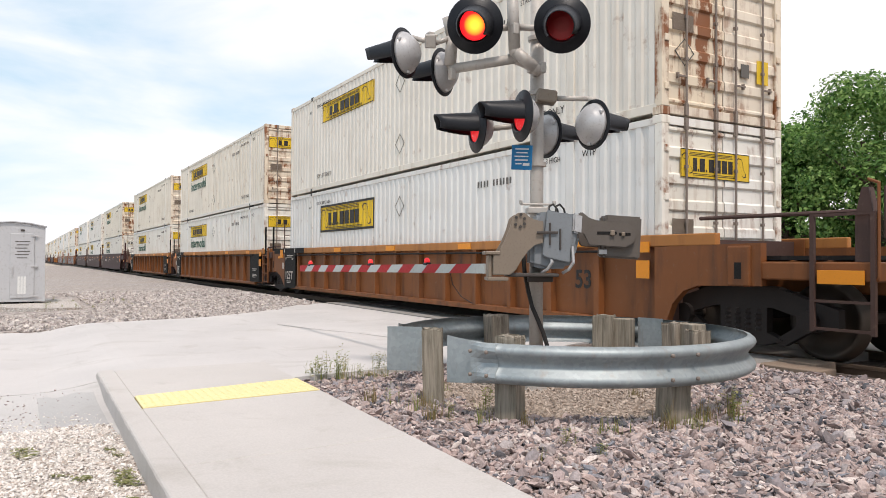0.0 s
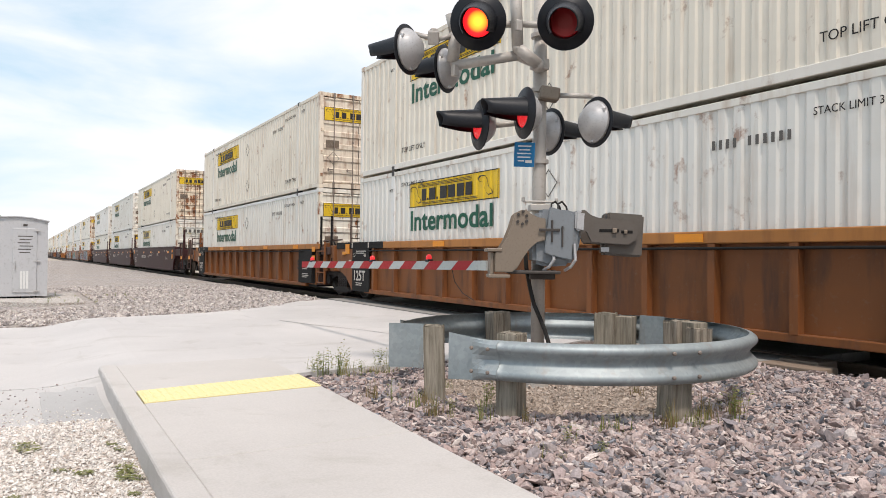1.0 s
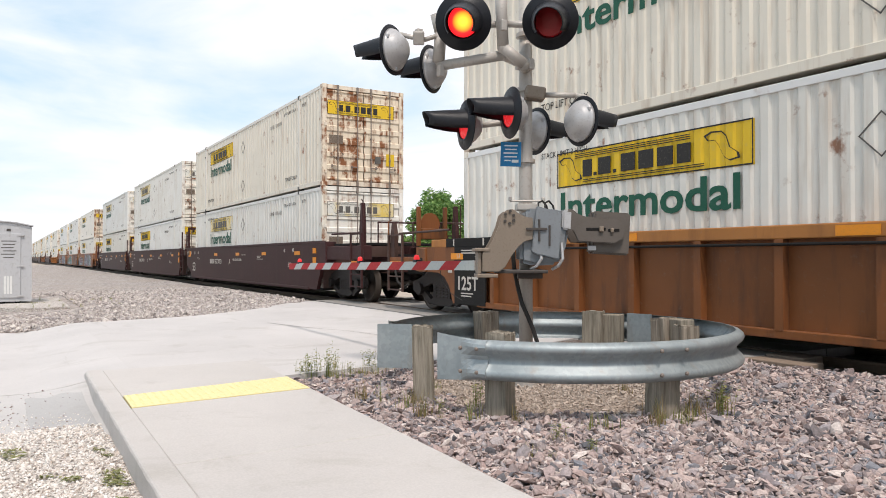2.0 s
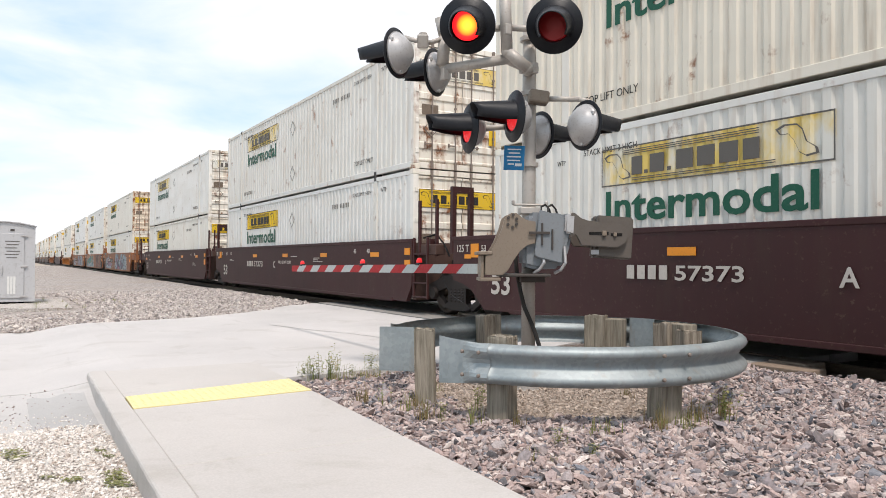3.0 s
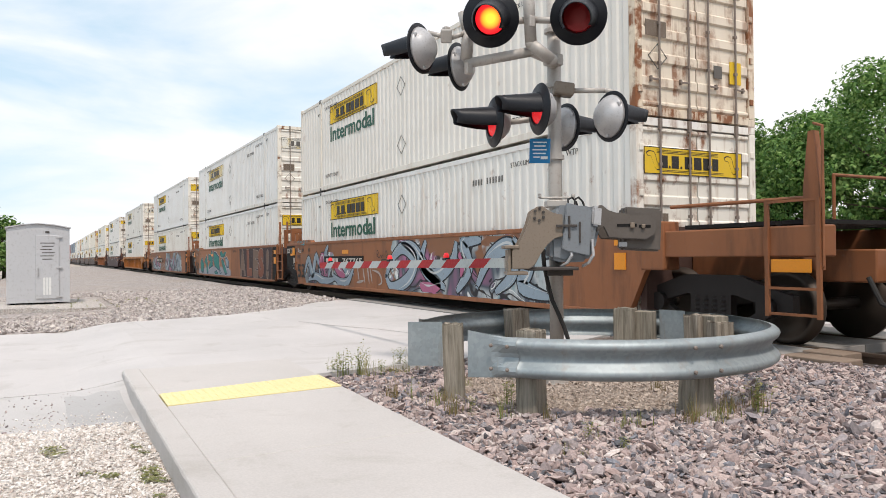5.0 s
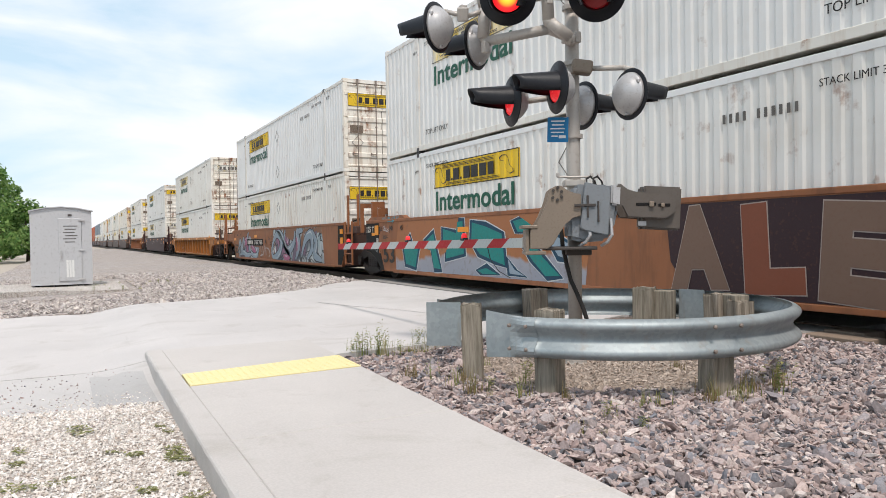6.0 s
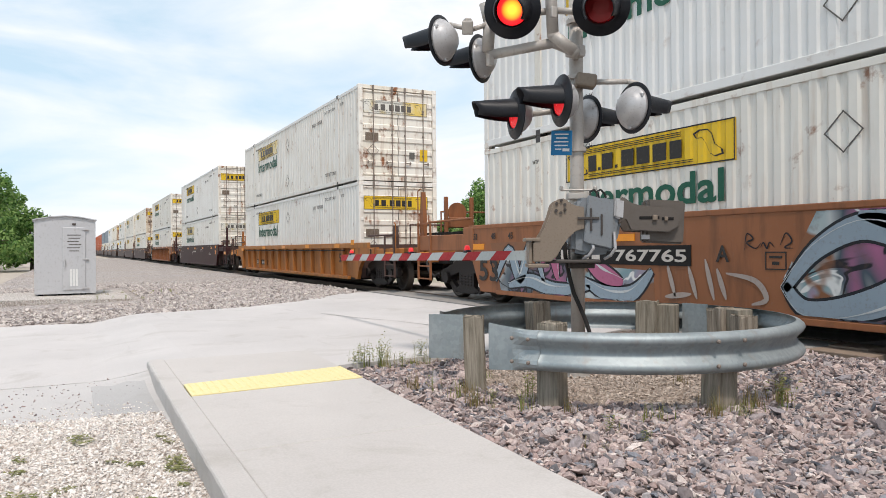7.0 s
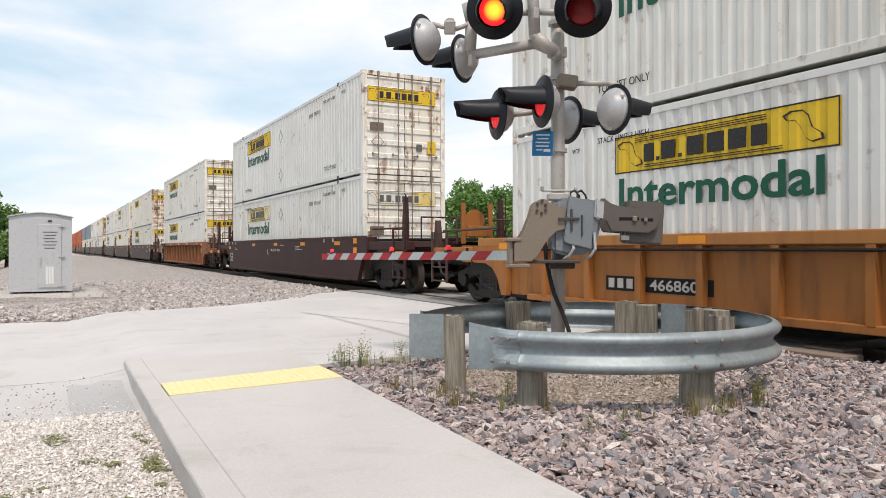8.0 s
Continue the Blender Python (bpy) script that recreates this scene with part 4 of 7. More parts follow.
def well_car(paint, style, left_end, right_end, marks=(), graffiti=None, label="", number="", zt=1.5):
    """One well unit, origin on the rail head below its middle. An end is 'joint' (shared truck drawn at -x) or 'free'."""
    root = thing("well_car", label, "railcar", "cars of the train")
    yw, zb = 1.44, 0.26
    ribbed = style == "ribbed"
    for s in (-1, 1):
        arch = [(9.75, zt - 0.14), (9.75, 0.87), (8.82, 0.85), (8.58, 0.77), (8.40, 0.60), (8.25, zb)]
        right_edge = [(8.30, zt - 0.02), (8.30, 0.62), (8.05, zb)] if right_end == "joint" else [(8.45, zt - 0.02), (8.45, 0.98), (8.36, 0.88), (8.02, zb)]
        # a joined unit reaches over the shared truck, with an arched lower edge
        left_edge = [(-8.22, zb), (-8.40, 0.42), (-8.66, 0.62), (-8.95, 0.72), (-9.30, 0.78), (-9.30, zt - 0.02)] if left_end == "joint" else \
                    [(-8.02, zb), (-8.36, 0.88), (-8.45, 0.98), (-8.45, zt - 0.02)]
        out = right_edge + left_edge
        tip = -9.32 if left_end == "joint" else -8.5
        part("side_panel", prism(bmesh.new(), out, s * (yw - (0.115 if ribbed else 0.0)), s * (yw - (0.135 if ribbed else 0.10))), paint, root)
        if ribbed:
            part("top_chord", box(bmesh.new(), (tip if left_end == "joint" else -9.1, s * yw, zt - 0.16), (8.5 if right_end == "joint" else 9.1, s * (yw - 0.10), zt), 0.015), CHORD if paint in (ORANGE, AMBER) else paint, root)
            if left_end == "joint":
                part("end_box", prism(bmesh.new(), [(-8.17, zt - 0.17), (-8.17, zb)] + left_edge[:-1] + [(-9.30, zt - 0.17)], s * (yw - 0.004), s * (yw - 0.11)), paint, root)
            part("bottom_chord", box(bmesh.new(), (-7.4, s * (yw + 0.0), zb - 0.03), (7.4, s * (yw - 0.12), zb + 0.07), 0.01), paint, root)
            for e, kind in ((-1, left_end), (1, right_end)):
                if kind == "free":
                    end = [(e * 8.08, zb), (e * 8.08, zt - 0.165)] + [(e * q[0], q[1]) for q in arch]
                    part("end_box", prism(bmesh.new(), end if e > 0 else end[::-1], s * (yw - 0.003), s * (yw - 0.11)), paint, root)
                    cast_x = sorted((e * 9.30, e * 9.62))
                    ends = part("end_casting", box(bmesh.new(), (cast_x[0], min(s * (yw + 0.035), s * (yw - 0.1)), 0.86), (cast_x[1], max(s * (yw + 0.035), s * (yw - 0.1)), zt - 0.17), 0.02), paint, root, "orange end casting with a slot")
                    ax = e * 9.46
                    # no opening is cut: a black plate gives the slot's shade
                    part("slot", box(bmesh.new(), (ax - 0.05, min(s * (yw + 0.03), s * (yw + 0.038)), 0.95), (ax + 0.05, max(s * (yw + 0.03), s * (yw + 0.038)), 1.15), 0.003), STEEL_BLACK, ends)
            if s < 0:
                rib = None
                for k in range(13):
                    m = pose(-6.9 + k * 1.15, 0, 0)
                    if rib is None:
                        bm = prism(bmesh.new(), [(-0.055, zb + 0.05), (0.055, zb + 0.05), (0.055, zt - 0.16), (-0.055, zt - 0.16)], -yw, -yw + 0.125)
                        rib = part("rib", bm, paint, root)
                        rib.matrix_basis = m
                    else:
                        again(rib, "rib", m, root)
                part("pipe", tube(bmesh.new(), (-7.2, -yw - 0.02, zt - 0.22), (7.2, -yw - 0.02, zt - 0.22), 0.018, seg=8), STEEL_BLACK, root)
        else:
            part("top_chord", box(bmesh.new(), (tip, s * (yw + 0.012), zt - 0.05), (8.32 if right_end == "joint" else 8.5, s * (yw - 0.10), zt + 0.03), 0.012), paint, root)
            part("bottom_chord", box(bmesh.new(), (-7.4, s * (yw + 0.01), zb - 0.03), (7.4, s * (yw - 0.12), zb + 0.05), 0.01), paint, root)
    part("well_floor", box(bmesh.new(), (-8.1, -1.34, zb - 0.02), (8.1, 1.34, BOX_Z - RAIL_Z - 0.008)), STEEL_BLACK, root)
    for e, kind in ((-1, left_end), (1, right_end)):
        part("end_bulkhead", box(bmesh.new(), (e * 8.16, -1.32, 0.3), (e * 8.28, 1.32, zt - 0.05)), DARKBROWN, root)
        reach = 11.1 if kind == "free" else 9.25
        for s in (-1, 1):
            if kind == "joint":
                continue
            low, high = (0.95, 1.16) if ribbed else (1.10, zt - 0.14)
            part("side_beam", box(bmesh.new(), (e * (9.7 if ribbed else 8.3), s * (yw - 0.02), low), (e * reach, s * (yw - 0.28), high), 0.02), paint, root)
            if not ribbed:
                part("jacking_pad", box(bmesh.new(), (e * 8.3, s * (yw + 0.02), 0.92), (e * 8.75, s * (yw - 0.3), zt + 0.0), 0.025), paint, root)
        part("centre_sill", box(bmesh.new(), (e * 8.3, -0.42, 0.78), (e * reach, 0.42, 1.18), 0.02), paint if kind == "free" else STEEL_BLACK, root)
        tall = 0.42 if ribbed else 0.92
        if kind == "free":
            truck(root, e * 9.25)
            deck = bmesh.new()
            for k in range(4):
                box(deck, (e * (9.0 + k * 0.5), -1.3, zt - (0.34 if ribbed else 0.12)), (e * (9.42 + k * 0.5), 1.3, zt - (0.29 if ribbed else 0.07)))
            part("walkway", deck, STEEL_BLACK, root)
            for s in (-1, 1):
                y = s * (yw + 0.015)
                tone = DARKBROWN if ribbed else paint
                lad = part("ladder", box(bmesh.new(), (e * 10.38, y, 0.40), (e * 10.43, y - s * 0.04, zt + 0.16)), tone, root, "steel step ladder")
                part("upright", box(bmesh.new(), (e * 11.05, y, 0.40), (e * 11.1, y - s * 0.04, zt + 0.16)), tone, lad)
                for z in (0.42, 0.72, zt + 0.13):
                    part("rung", box(bmesh.new(), (e * 10.40, y - s * 0.004, z), (e * 11.08, y - s * 0.03, z + 0.03)), tone, lad)
            part("reflector", box(bmesh.new(), (e * 10.46, -yw - 0.004, 0.92), (e * 10.98, -yw + 0.012, 1.07), 0.003), REFLECT, root, "orange reflector")
            rail = bmesh.new()
            path_tube(rail, [(e * 8.7, -1.25, zt + 0.2), (e * 10.9, -1.25, zt + 0.18)], 0.025, 8)
            path_tube(rail, [(e * 10.9, -0.9, zt - 0.1), (e * 10.9, -0.9, zt + 0.45), (e * 10.9, 0.9, zt + 0.45), (e * 10.9, 0.9, zt - 0.1)], 0.02, 8)
            part("handrail", rail, DARKBROWN if ribbed else paint, root)
            if e < 0:
                bm = bmesh.new()
                m = Matrix.Translation((e * 10.72, -0.55, zt + 0.42)) @ pose(0, 0, 0, 0, 90, 0)
                lathe(bm, [(0.22, -0.02), (0.25, -0.02), (0.25, 0.02), (0.22, 0.02)], 24, m)
                tube(bm, (e * 10.72, -0.77, zt + 0.42), (e * 10.72, -0.33, zt + 0.42), 0.018, seg=8)
                tube(bm, (e * 10.72, -0.55, zt + 0.2), (e * 10.72, -0.55, zt + 0.64), 0.018, seg=8)
                part("brake_wheel", bm, paint, root)
                bm = bmesh.new()
                box(bm, (e * 10.6, -0.95, zt - 0.1), (e * 10.66, -0.85, zt + 0.8), 0.01)
                box(bm, (e * 10.6, -0.25, zt - 0.1), (e * 10.66, -0.15, zt + 0.8), 0.01)
                box(bm, (e * 10.5, -0.85, zt + 0.05), (e * 10.68, -0.25, zt + 0.3), 0.02)
                part("brake_stand", bm, paint, root)
            for s in (-1, 1):
                part("end_post", prism(bmesh.new(), [(e * 10.86, 0.95), (e * 11.06, 0.95), (e * 11.06, zt + tall * 0.3), (e * 11.0, zt + tall), (e * 10.93, zt + tall), (e * 10.86, zt + tall * 0.3)], s * 1.40, s * 1.30), DARKBROWN if ribbed else paint, root)
                part("grab_rail", path_tube(bmesh.new(), [(e * 11.03, s * 1.42, 0.9), (e * 11.12, s * 1.42, 1.0), (e * 11.12, s * 1.42, zt + tall + 0.03), (e * 11.0, s * 1.40, zt + tall + 0.08)], 0.016, 6), paint, root)
            part("coupler", boxes(((e * 11.0, -0.16, 0.74), (e * 11.66, 0.16, 0.98)), bevel=0.03), STEEL_BLACK, root)
            hose = path_tube(bmesh.new(), [(e * 11.05, -0.5, 0.85), (e * 11.2, -0.5, 0.55), (e * 11.45, -0.45, 0.42), (e * 11.6, -0.4, 0.5)], 0.03, 8)
            part("air_hose", hose, RUBBER, root)
        else:
            for s in (-1, 1):
                part("stub_post", box(bmesh.new(), (e * 8.75, s * 1.30, zt - 0.3), (e * 8.87, s * 1.18, zt + 0.02), 0.01), paint, root)
            if e < 0 and not ribbed:
                rise = 1.05 if graffiti is None else 0.55
                bm = bmesh.new()
                prism(bm, [(-1.34, zt - 0.3), (-1.25, zt - 0.3), (-1.25, zt + rise - 0.13), (-0.93, zt + rise - 0.13), (-0.93, zt - 0.3), (-0.84, zt - 0.3), (-0.84, zt + rise), (-1.34, zt + rise)], -0.05, 0.05)
                part("end_frame", bm, paint, root).matrix_basis = pose(-9.55 if graffiti is None else -10.02, 0, 0, 0, 0, 90)
            if e < 0 and graffiti is not None:
                for fx, top in ((-9.18, 0.56), (-8.74, 0.36)):
                    bm = prism(bmesh.new(), [(-1.32, zt - 0.3), (-1.20, zt - 0.3), (-1.20, zt + top - 0.17), (-1.04, zt + top - 0.17), (-1.04, zt - 0.3), (-0.94, zt - 0.3), (-0.94, zt + top), (-1.32, zt + top)], -0.05, 0.05)
                    part("end_frame", bm, paint, root).matrix_basis = pose(fx, 0, 0, 0, 0, 90)
            if e < 0 and ribbed:
                tone = DARKBROWN
                lad = part("ladder", tube(bmesh.new(), (-8.66, -1.30, 0.95), (-8.66, -1.30, zt + 0.8), 0.018, seg=8), tone, root, "steel grab ladder")
                part("upright", tube(bmesh.new(), (-8.66, -0.98, 0.95), (-8.66, -0.98, zt + 0.8), 0.018, seg=8), tone, lad)
                for k in range(4):
                    part("rung", tube(bmesh.new(), (-8.66, -1.30, 1.0 + 0.32 * k), (-8.66, -0.98, 1.0 + 0.32 * k), 0.012, seg=6), tone, lad)
            elif e > 0:
                for xx, yy in ((8.52, -1.36), (9.05, -1.24)):
                    w = 0.022 if ribbed else 0.035
                    part("stake", box(bmesh.new(), (xx - w, yy - 0.03, zt - 0.35), (xx + w, yy + 0.03, zt + (0.8 if ribbed else 0.85)), 0.008), STEEL_BLACK if ribbed else paint, root)
                steps = part("step_ladder", box(bmesh.new(), (8.32, -1.43, 0.34), (8.37, -1.38, zt + 0.05), 0.008), paint, root, "steel step ladder")
                part("upright", box(bmesh.new(), (8.92, -1.43, 0.34), (8.97, -1.38, zt + 0.05), 0.008), paint, steps)
                for z in (0.36, 0.66, 0.98, 1.28):
                    part("rung", box(bmesh.new(), (8.32, -1.425, z), (8.96, -1.39, z + 0.035), 0.006), paint, steps)
                part("end_beam", box(bmesh.new(), (8.3, -1.36, zt - 0.32), (9.2, -1.12, zt - 0.10), 0.02), DARKBROWN, root)
                if ribbed:
                    for xx in (8.52, 9.10):
                        post = part("end_casting", box(bmesh.new(), (xx, -1.30, 0.72), (xx + 0.30, -1.05, zt - 0.06), 0.03), paint, root, "orange steel end casting")
                        # black plate laid on the casting for the shade inside a slot
                        part("slot", box(bmesh.new(), (xx + 0.10, -1.306, 0.86), (xx + 0.18, -1.29, 1.10), 0.002), STEEL_BLACK, post)
                    part("tie_rail", tube(bmesh.new(), (8.3, -1.2, zt + 0.08), (9.75, -1.2, zt + 0.10), 0.022, seg=8), DARKBROWN, root)
                    part("end_plate", box(bmesh.new(), (6.75, -yw - 0.006, zb + 0.08), (7.96, -yw + 0.11, zt - 0.17)), STEEL_BLACK, root, "black painted panel")
                    for z, w in ((0.80, 0.52), (0.75, 0.44), (0.60, 0.50), (0.55, 0.56), (0.50, 0.40)):
                        part("stencil", box(bmesh.new(), (7.12, -yw - 0.010, z), (7.12 + w, -yw - 0.005, z + 0.022)), WHITE_INK, root)
                part("brake_rod", path_tube(bmesh.new(), [(8.4, -1.2, zt + 0.05), (8.8, -1.1, zt + 0.12), (9.2, -1.15, zt - 0.1), (9.5, -1.2, zt - 0.35)], 0.02, 6), STEEL_BLACK, root)
            if e < 0:
                truck(root, -9.7)
                part("articulation", boxes(((-10.3, -0.5, 0.8), (-9.1, 0.5, 1.15)), bevel=0.03), STEEL_BLACK, root)
    y = -yw - 0.0145
    if left_end == "joint":
        part("reflector", box(bmesh.new(), (-8.64, y + 0.012, 1.22), (-8.39, y - 0.004, 1.48)), REFLECT, root, "orange reflector")
        part("reflector", box(bmesh.new(), (-8.86, y + 0.012, 1.20), (-8.643, y - 0.004, 1.28)), REFLECT, root, "orange reflector")
    else:
        part("reflector", box(bmesh.new(), (-8.3, y + 0.01, 1.12), (-7.85, y, 1.24)), REFLECT, root, "orange reflector")
    ru = 7.99 if right_end == "joint" else 7.75
    part("reflector", box(bmesh.new(), (ru, y + 0.012, 0.92), (ru + 0.24, y - 0.004, 1.17)), REFLECT, root, "orange reflector")
    part("reflector", box(bmesh.new(), (ru, y + 0.012, 1.28), (ru + 0.24, y - 0.004, 1.43)), REFLECT, root, "orange reflector")
    if right_end == "joint" and graffiti is not None:
        part("end_plate", prism(bmesh.new(), [(7.78, zt - 0.06), (8.295, zt - 0.06), (8.295, 0.63), (8.06, zb + 0.06), (7.72, zb + 0.06)], y + 0.010, y + 0.022), STEEL_BLACK, root, "black painted end panel")
    for k in range(4 if graffiti is None else 1):
        rz = 1.24 if not ribbed else zt - 0.14
        part("reflector", box(bmesh.new(), (-3.8 + k * 3.33, y + 0.01, rz), (-3.33 + k * 3.33, y, rz + 0.11)), REFLECT, root)
    ink = WHITE_INK if style == "smooth" and graffiti is None else INK
    for text, x, z, size in marks:
        writing(text, size, ink if not (ribbed and text == "125T") else WHITE_INK, root, (x, y - 0.004 if not ribbed or text == "125T" else -1.329, z), bold=size * 0.02,
                width=None if text != "53" or ribbed or size < 0.3 else size * (1.08 if graffiti is None else 1.24))
    if ribbed and not number:
        part("chord_end", box(bmesh.new(), (tip - 0.004, -yw - 0.006, zt - 0.165), (-6.3, -yw + 0.1, zt + 0.006), 0.012), STEEL_BLACK, root, "black painted end of the top chord")
        for xx in (-8.22, -7.18):
            part("tick", box(bmesh.new(), (xx, -yw - 0.012, zt - 0.14), (xx + 0.04, -yw - 0.005, zt - 0.01)), WHITE_INK, root)
        writing("53", 0.13, WHITE_INK, root, (-8.08, -yw - 0.018, 1.14))
        writing("48", 0.13, WHITE_INK, root, (-7.42, -yw - 0.018, 1.14))
        part("end_plate", box(bmesh.new(), (-8.165, -yw - 0.014, 0.26), (-7.10, -yw + 0.02, zt - 0.16)), STEEL_BLACK, root, "black painted panel")
        for k, (z, w) in enumerate(((1.28, 0.62), (1.23, 0.5), (0.46, 0.42), (0.41, 0.36))):
            part("stencil", box(bmesh.new(), (-7.92, -yw - 0.017, z), (-7.92 + w, -yw - 0.013, z + 0.022)), WHITE_INK, root)
        part("label", box(bmesh.new(), (-8.42, -yw - 0.008, 0.86), (-8.28, -yw + 0.001, 1.06)), WHITE_INK, root)
    if number:
        if ribbed:
            part("number_board", box(bmesh.new(), (-5.40, -1.332, 0.50), (-3.3, -1.326, 0.72)), STEEL_BLACK, root)
            writing(number, 0.21, WHITE_INK, root, (-4.45, -1.335, 0.54), width=0.90, bold=0.004)
            part("stencil", boxes(*[((-5.34 + 0.2 * k, -1.335, 0.54), (-5.21 + 0.2 * k, -1.332, 0.685)) for k in range(4)]), WHITE_INK, root)
        elif graffiti and graffiti is GRAFFITI[0]:
            writing(number, 0.13, INK, root, (1.2, y - 0.004, zt - 0.2), width=0.62, bold=0.003)
        elif graffiti:
            part("number_board", box(bmesh.new(), (-5.35, y, 0.88), (-2.2, y + 0.012, 1.17)), STEEL_BLACK, root)
            for k in range(4):
                part("stencil", box(bmesh.new(), (-5.18 + 0.28 * k, y - 0.004, 0.94), (-4.98 + 0.28 * k, y, 1.11)), WHITE_INK, root)
            writing(number, 0.24, WHITE_INK, root, (-3.79, y - 0.004, 0.94), width=1.5, bold=0.005)
        else:
            writing(number, 0.27, WHITE_INK, root, (-3.68, y - 0.004, 0.92), width=1.06, bold=0.005)
            part("stencil", boxes(*[((-4.54 + 0.2 * k, y - 0.003, 0.92), (-4.40 + 0.2 * k, y, 1.11)) for k in range(4)]), WHITE_INK, root)
    if style == "smooth" and graffiti is None:
        rng = random.Random(len(marks))
        for xx, zz, n in ((0.35, 1.25, 1), (2.3, 1.2, 3), (5.6, 0.98, 3), (-7.0, 1.15, 2)):
            for k in range(n):
                part("stencil", box(bmesh.new(), (xx, y - 0.003, zz - 0.05 * k), (xx + rng.uniform(0.3, 0.8), y, zz - 0.05 * k + 0.022)), WHITE_INK, root)
    if graffiti:
        if left_end == "joint":
            part("end_plate", prism(bmesh.new(), [(-9.30, zt - 0.06), (-8.37, zt - 0.06), (-8.37, 0.95), (-8.02, zb + 0.02), (-8.22, zb + 0.01), (-8.40, 0.43), (-8.66, 0.63), (-8.95, 0.73), (-9.30, 0.79)], -yw - 0.010, -yw + 0.02), STEEL_BLACK, root, "black painted end panel")
            writing("125 T", 0.22, WHITE_INK, root, (-9.28, -yw - 0.018, 1.30), width=0.54, bold=0.006)
        word = graffiti is GRAFFITI[0]
        if word:
            part("graffiti_ground", prism(bmesh.new(), [(2.42, zt - 0.06), (7.72, zt - 0.06), (7.60, zb + 0.06), (2.85, zb + 0.06), (2.52, 0.75)], -yw - 0.003, -yw + 0.001), SPRAY[3], root, "dark plum sprayed ground")
            for letter, gx, wide, size, fill in (("A", 2.66, 1.02, 1.36, SPRAY[2]), ("L", 3.80, 0.86, 1.36, SPRAY[1]), ("E", 4.82, 0.80, 1.36, SPRAY[2]),
                                                 ("S", 5.76, 0.84, 1.36, SPRAY[1]), ("!", 6.86, 0.34, 1.30, SPRAY[2])):
                for bold, lift, tone in ((0.112, 0.006, SPRAY[4]), (0.098, 0.010, fill)):
                    writing(letter, size, tone, root, (gx, -yw - lift, 0.46), (90, 4 if letter in "E!" else -3, 0), wide + 2 * (bold - 0.1), bold, "graffiti_letter")

        def ribbon(fill, width, *pts, plain=False):
            """A swung sprayed band: dark edge, fill and a pale glint, tapering at both ends."""
            line = []
            for i in range(len(pts) - 1):
                p0, p1, p2, p3 = (Vector((*pts[min(max(j, 0), len(pts) - 1)], 0)) for j in (i - 1, i, i + 1, i + 2))
                for k in range(6):
                    f = k / 6
                    line.append(0.5 * (2 * p1 + (p2 - p0) * f + (2 * p0 - 5 * p1 + 4 * p2 - p3) * f * f + (3 * p1 - p0 - 3 * p2 + p3) * f * f * f))
            line.append(Vector((*pts[-1], 0)))
            n = len(line)
            for grow, lift, tone, shift in ((0.0, 0.010, fill, 0),) if plain else ((0.035, 0.007, SPRAY[9], 0), (0.0, 0.010, fill, 0), (-0.42 * width, 0.013, SPRAY[7], 0.22 * width)):
                verts, faces = [], []
                for i, p in enumerate(line):
                    d = (line[min(i + 1, n - 1)] - line[max(i - 1, 0)]).normalized()
                    side = Vector((-d.y, d.x, 0))
                    half = max(0.004, width * 0.5 * math.sin(math.pi * (0.08 + 0.84 * i / (n - 1))) + grow)
                    for sgn in (1, -1):
                        q = p + side * (shift + sgn * half)
                        verts.append((q.x, -yw - lift - (0.006 if q.x < -8.3 else 0), min(zt - 0.08, max(zb + 0.08, q.y))))
                    if i:
                        faces.append((2 * i - 2, 2 * i - 1, 2 * i + 1, 2 * i))
                raw("graffiti_band", verts, faces, tone, root)
        if left_end == "joint":
            part("raised_chord", prism(bmesh.new(), [(-9.25, zt - 0.02), (-6.5, zt - 0.02), (-6.8, zt + 0.11), (-9.0, zt + 0.11)], -yw - 0.004, -yw + 0.14), paint, root)
            for tx, tz in ((-8.345, 1.25), (-7.62, 1.27)):
                part("tick", box(bmesh.new(), (tx, -yw - 0.006, tz), (tx + 0.035, -yw - 0.001, tz + 0.19)), INK, root)
            part("label", box(bmesh.new(), (-8.53, -yw - 0.016, 0.96), (-8.39, -yw - 0.009, 1.13)), WHITE_INK, root, "weathered white data label")
            for k, w in enumerate((0.08, 0.06, 0.09)):
                part("stencil", box(bmesh.new(), (-8.51, -yw - 0.019, 1.09 - 0.045 * k), (-8.51 + w, -yw - 0.015, 1.105 - 0.045 * k)), GREY_INK, root)
            for k, w in enumerate((0.34, 0.27, 0.36, 0.22)):
                part("stencil", box(bmesh.new(), (-8.10, -yw - 0.005, 1.205 - 0.03 * k), (-8.10 + w, -yw - 0.001, 1.218 - 0.03 * k)), INK, root)
            part("grab_iron", path_tube(bmesh.new(), [(-8.22, -yw, 0.98), (-8.22, -yw - 0.05, 0.97), (-8.22, -yw - 0.05, 0.74), (-8.12, -yw - 0.05, 0.74), (-8.12, -yw - 0.05, 0.97), (-8.12, -yw, 0.98)], 0.014, 6), paint, root)
            for pts in (((-8.06, 1.42), (-7.95, 1.45), (-8.0, 1.33), (-7.88, 1.44)), ((-7.92, 1.30), (-7.84, 1.40), (-7.80, 1.30), (-7.70, 1.38), (-7.66, 1.28)), ((-8.08, 1.36), (-7.9, 1.33), (-7.7, 1.30))):
                ribbon(SPRAY[7], 0.018, *pts, plain=True)
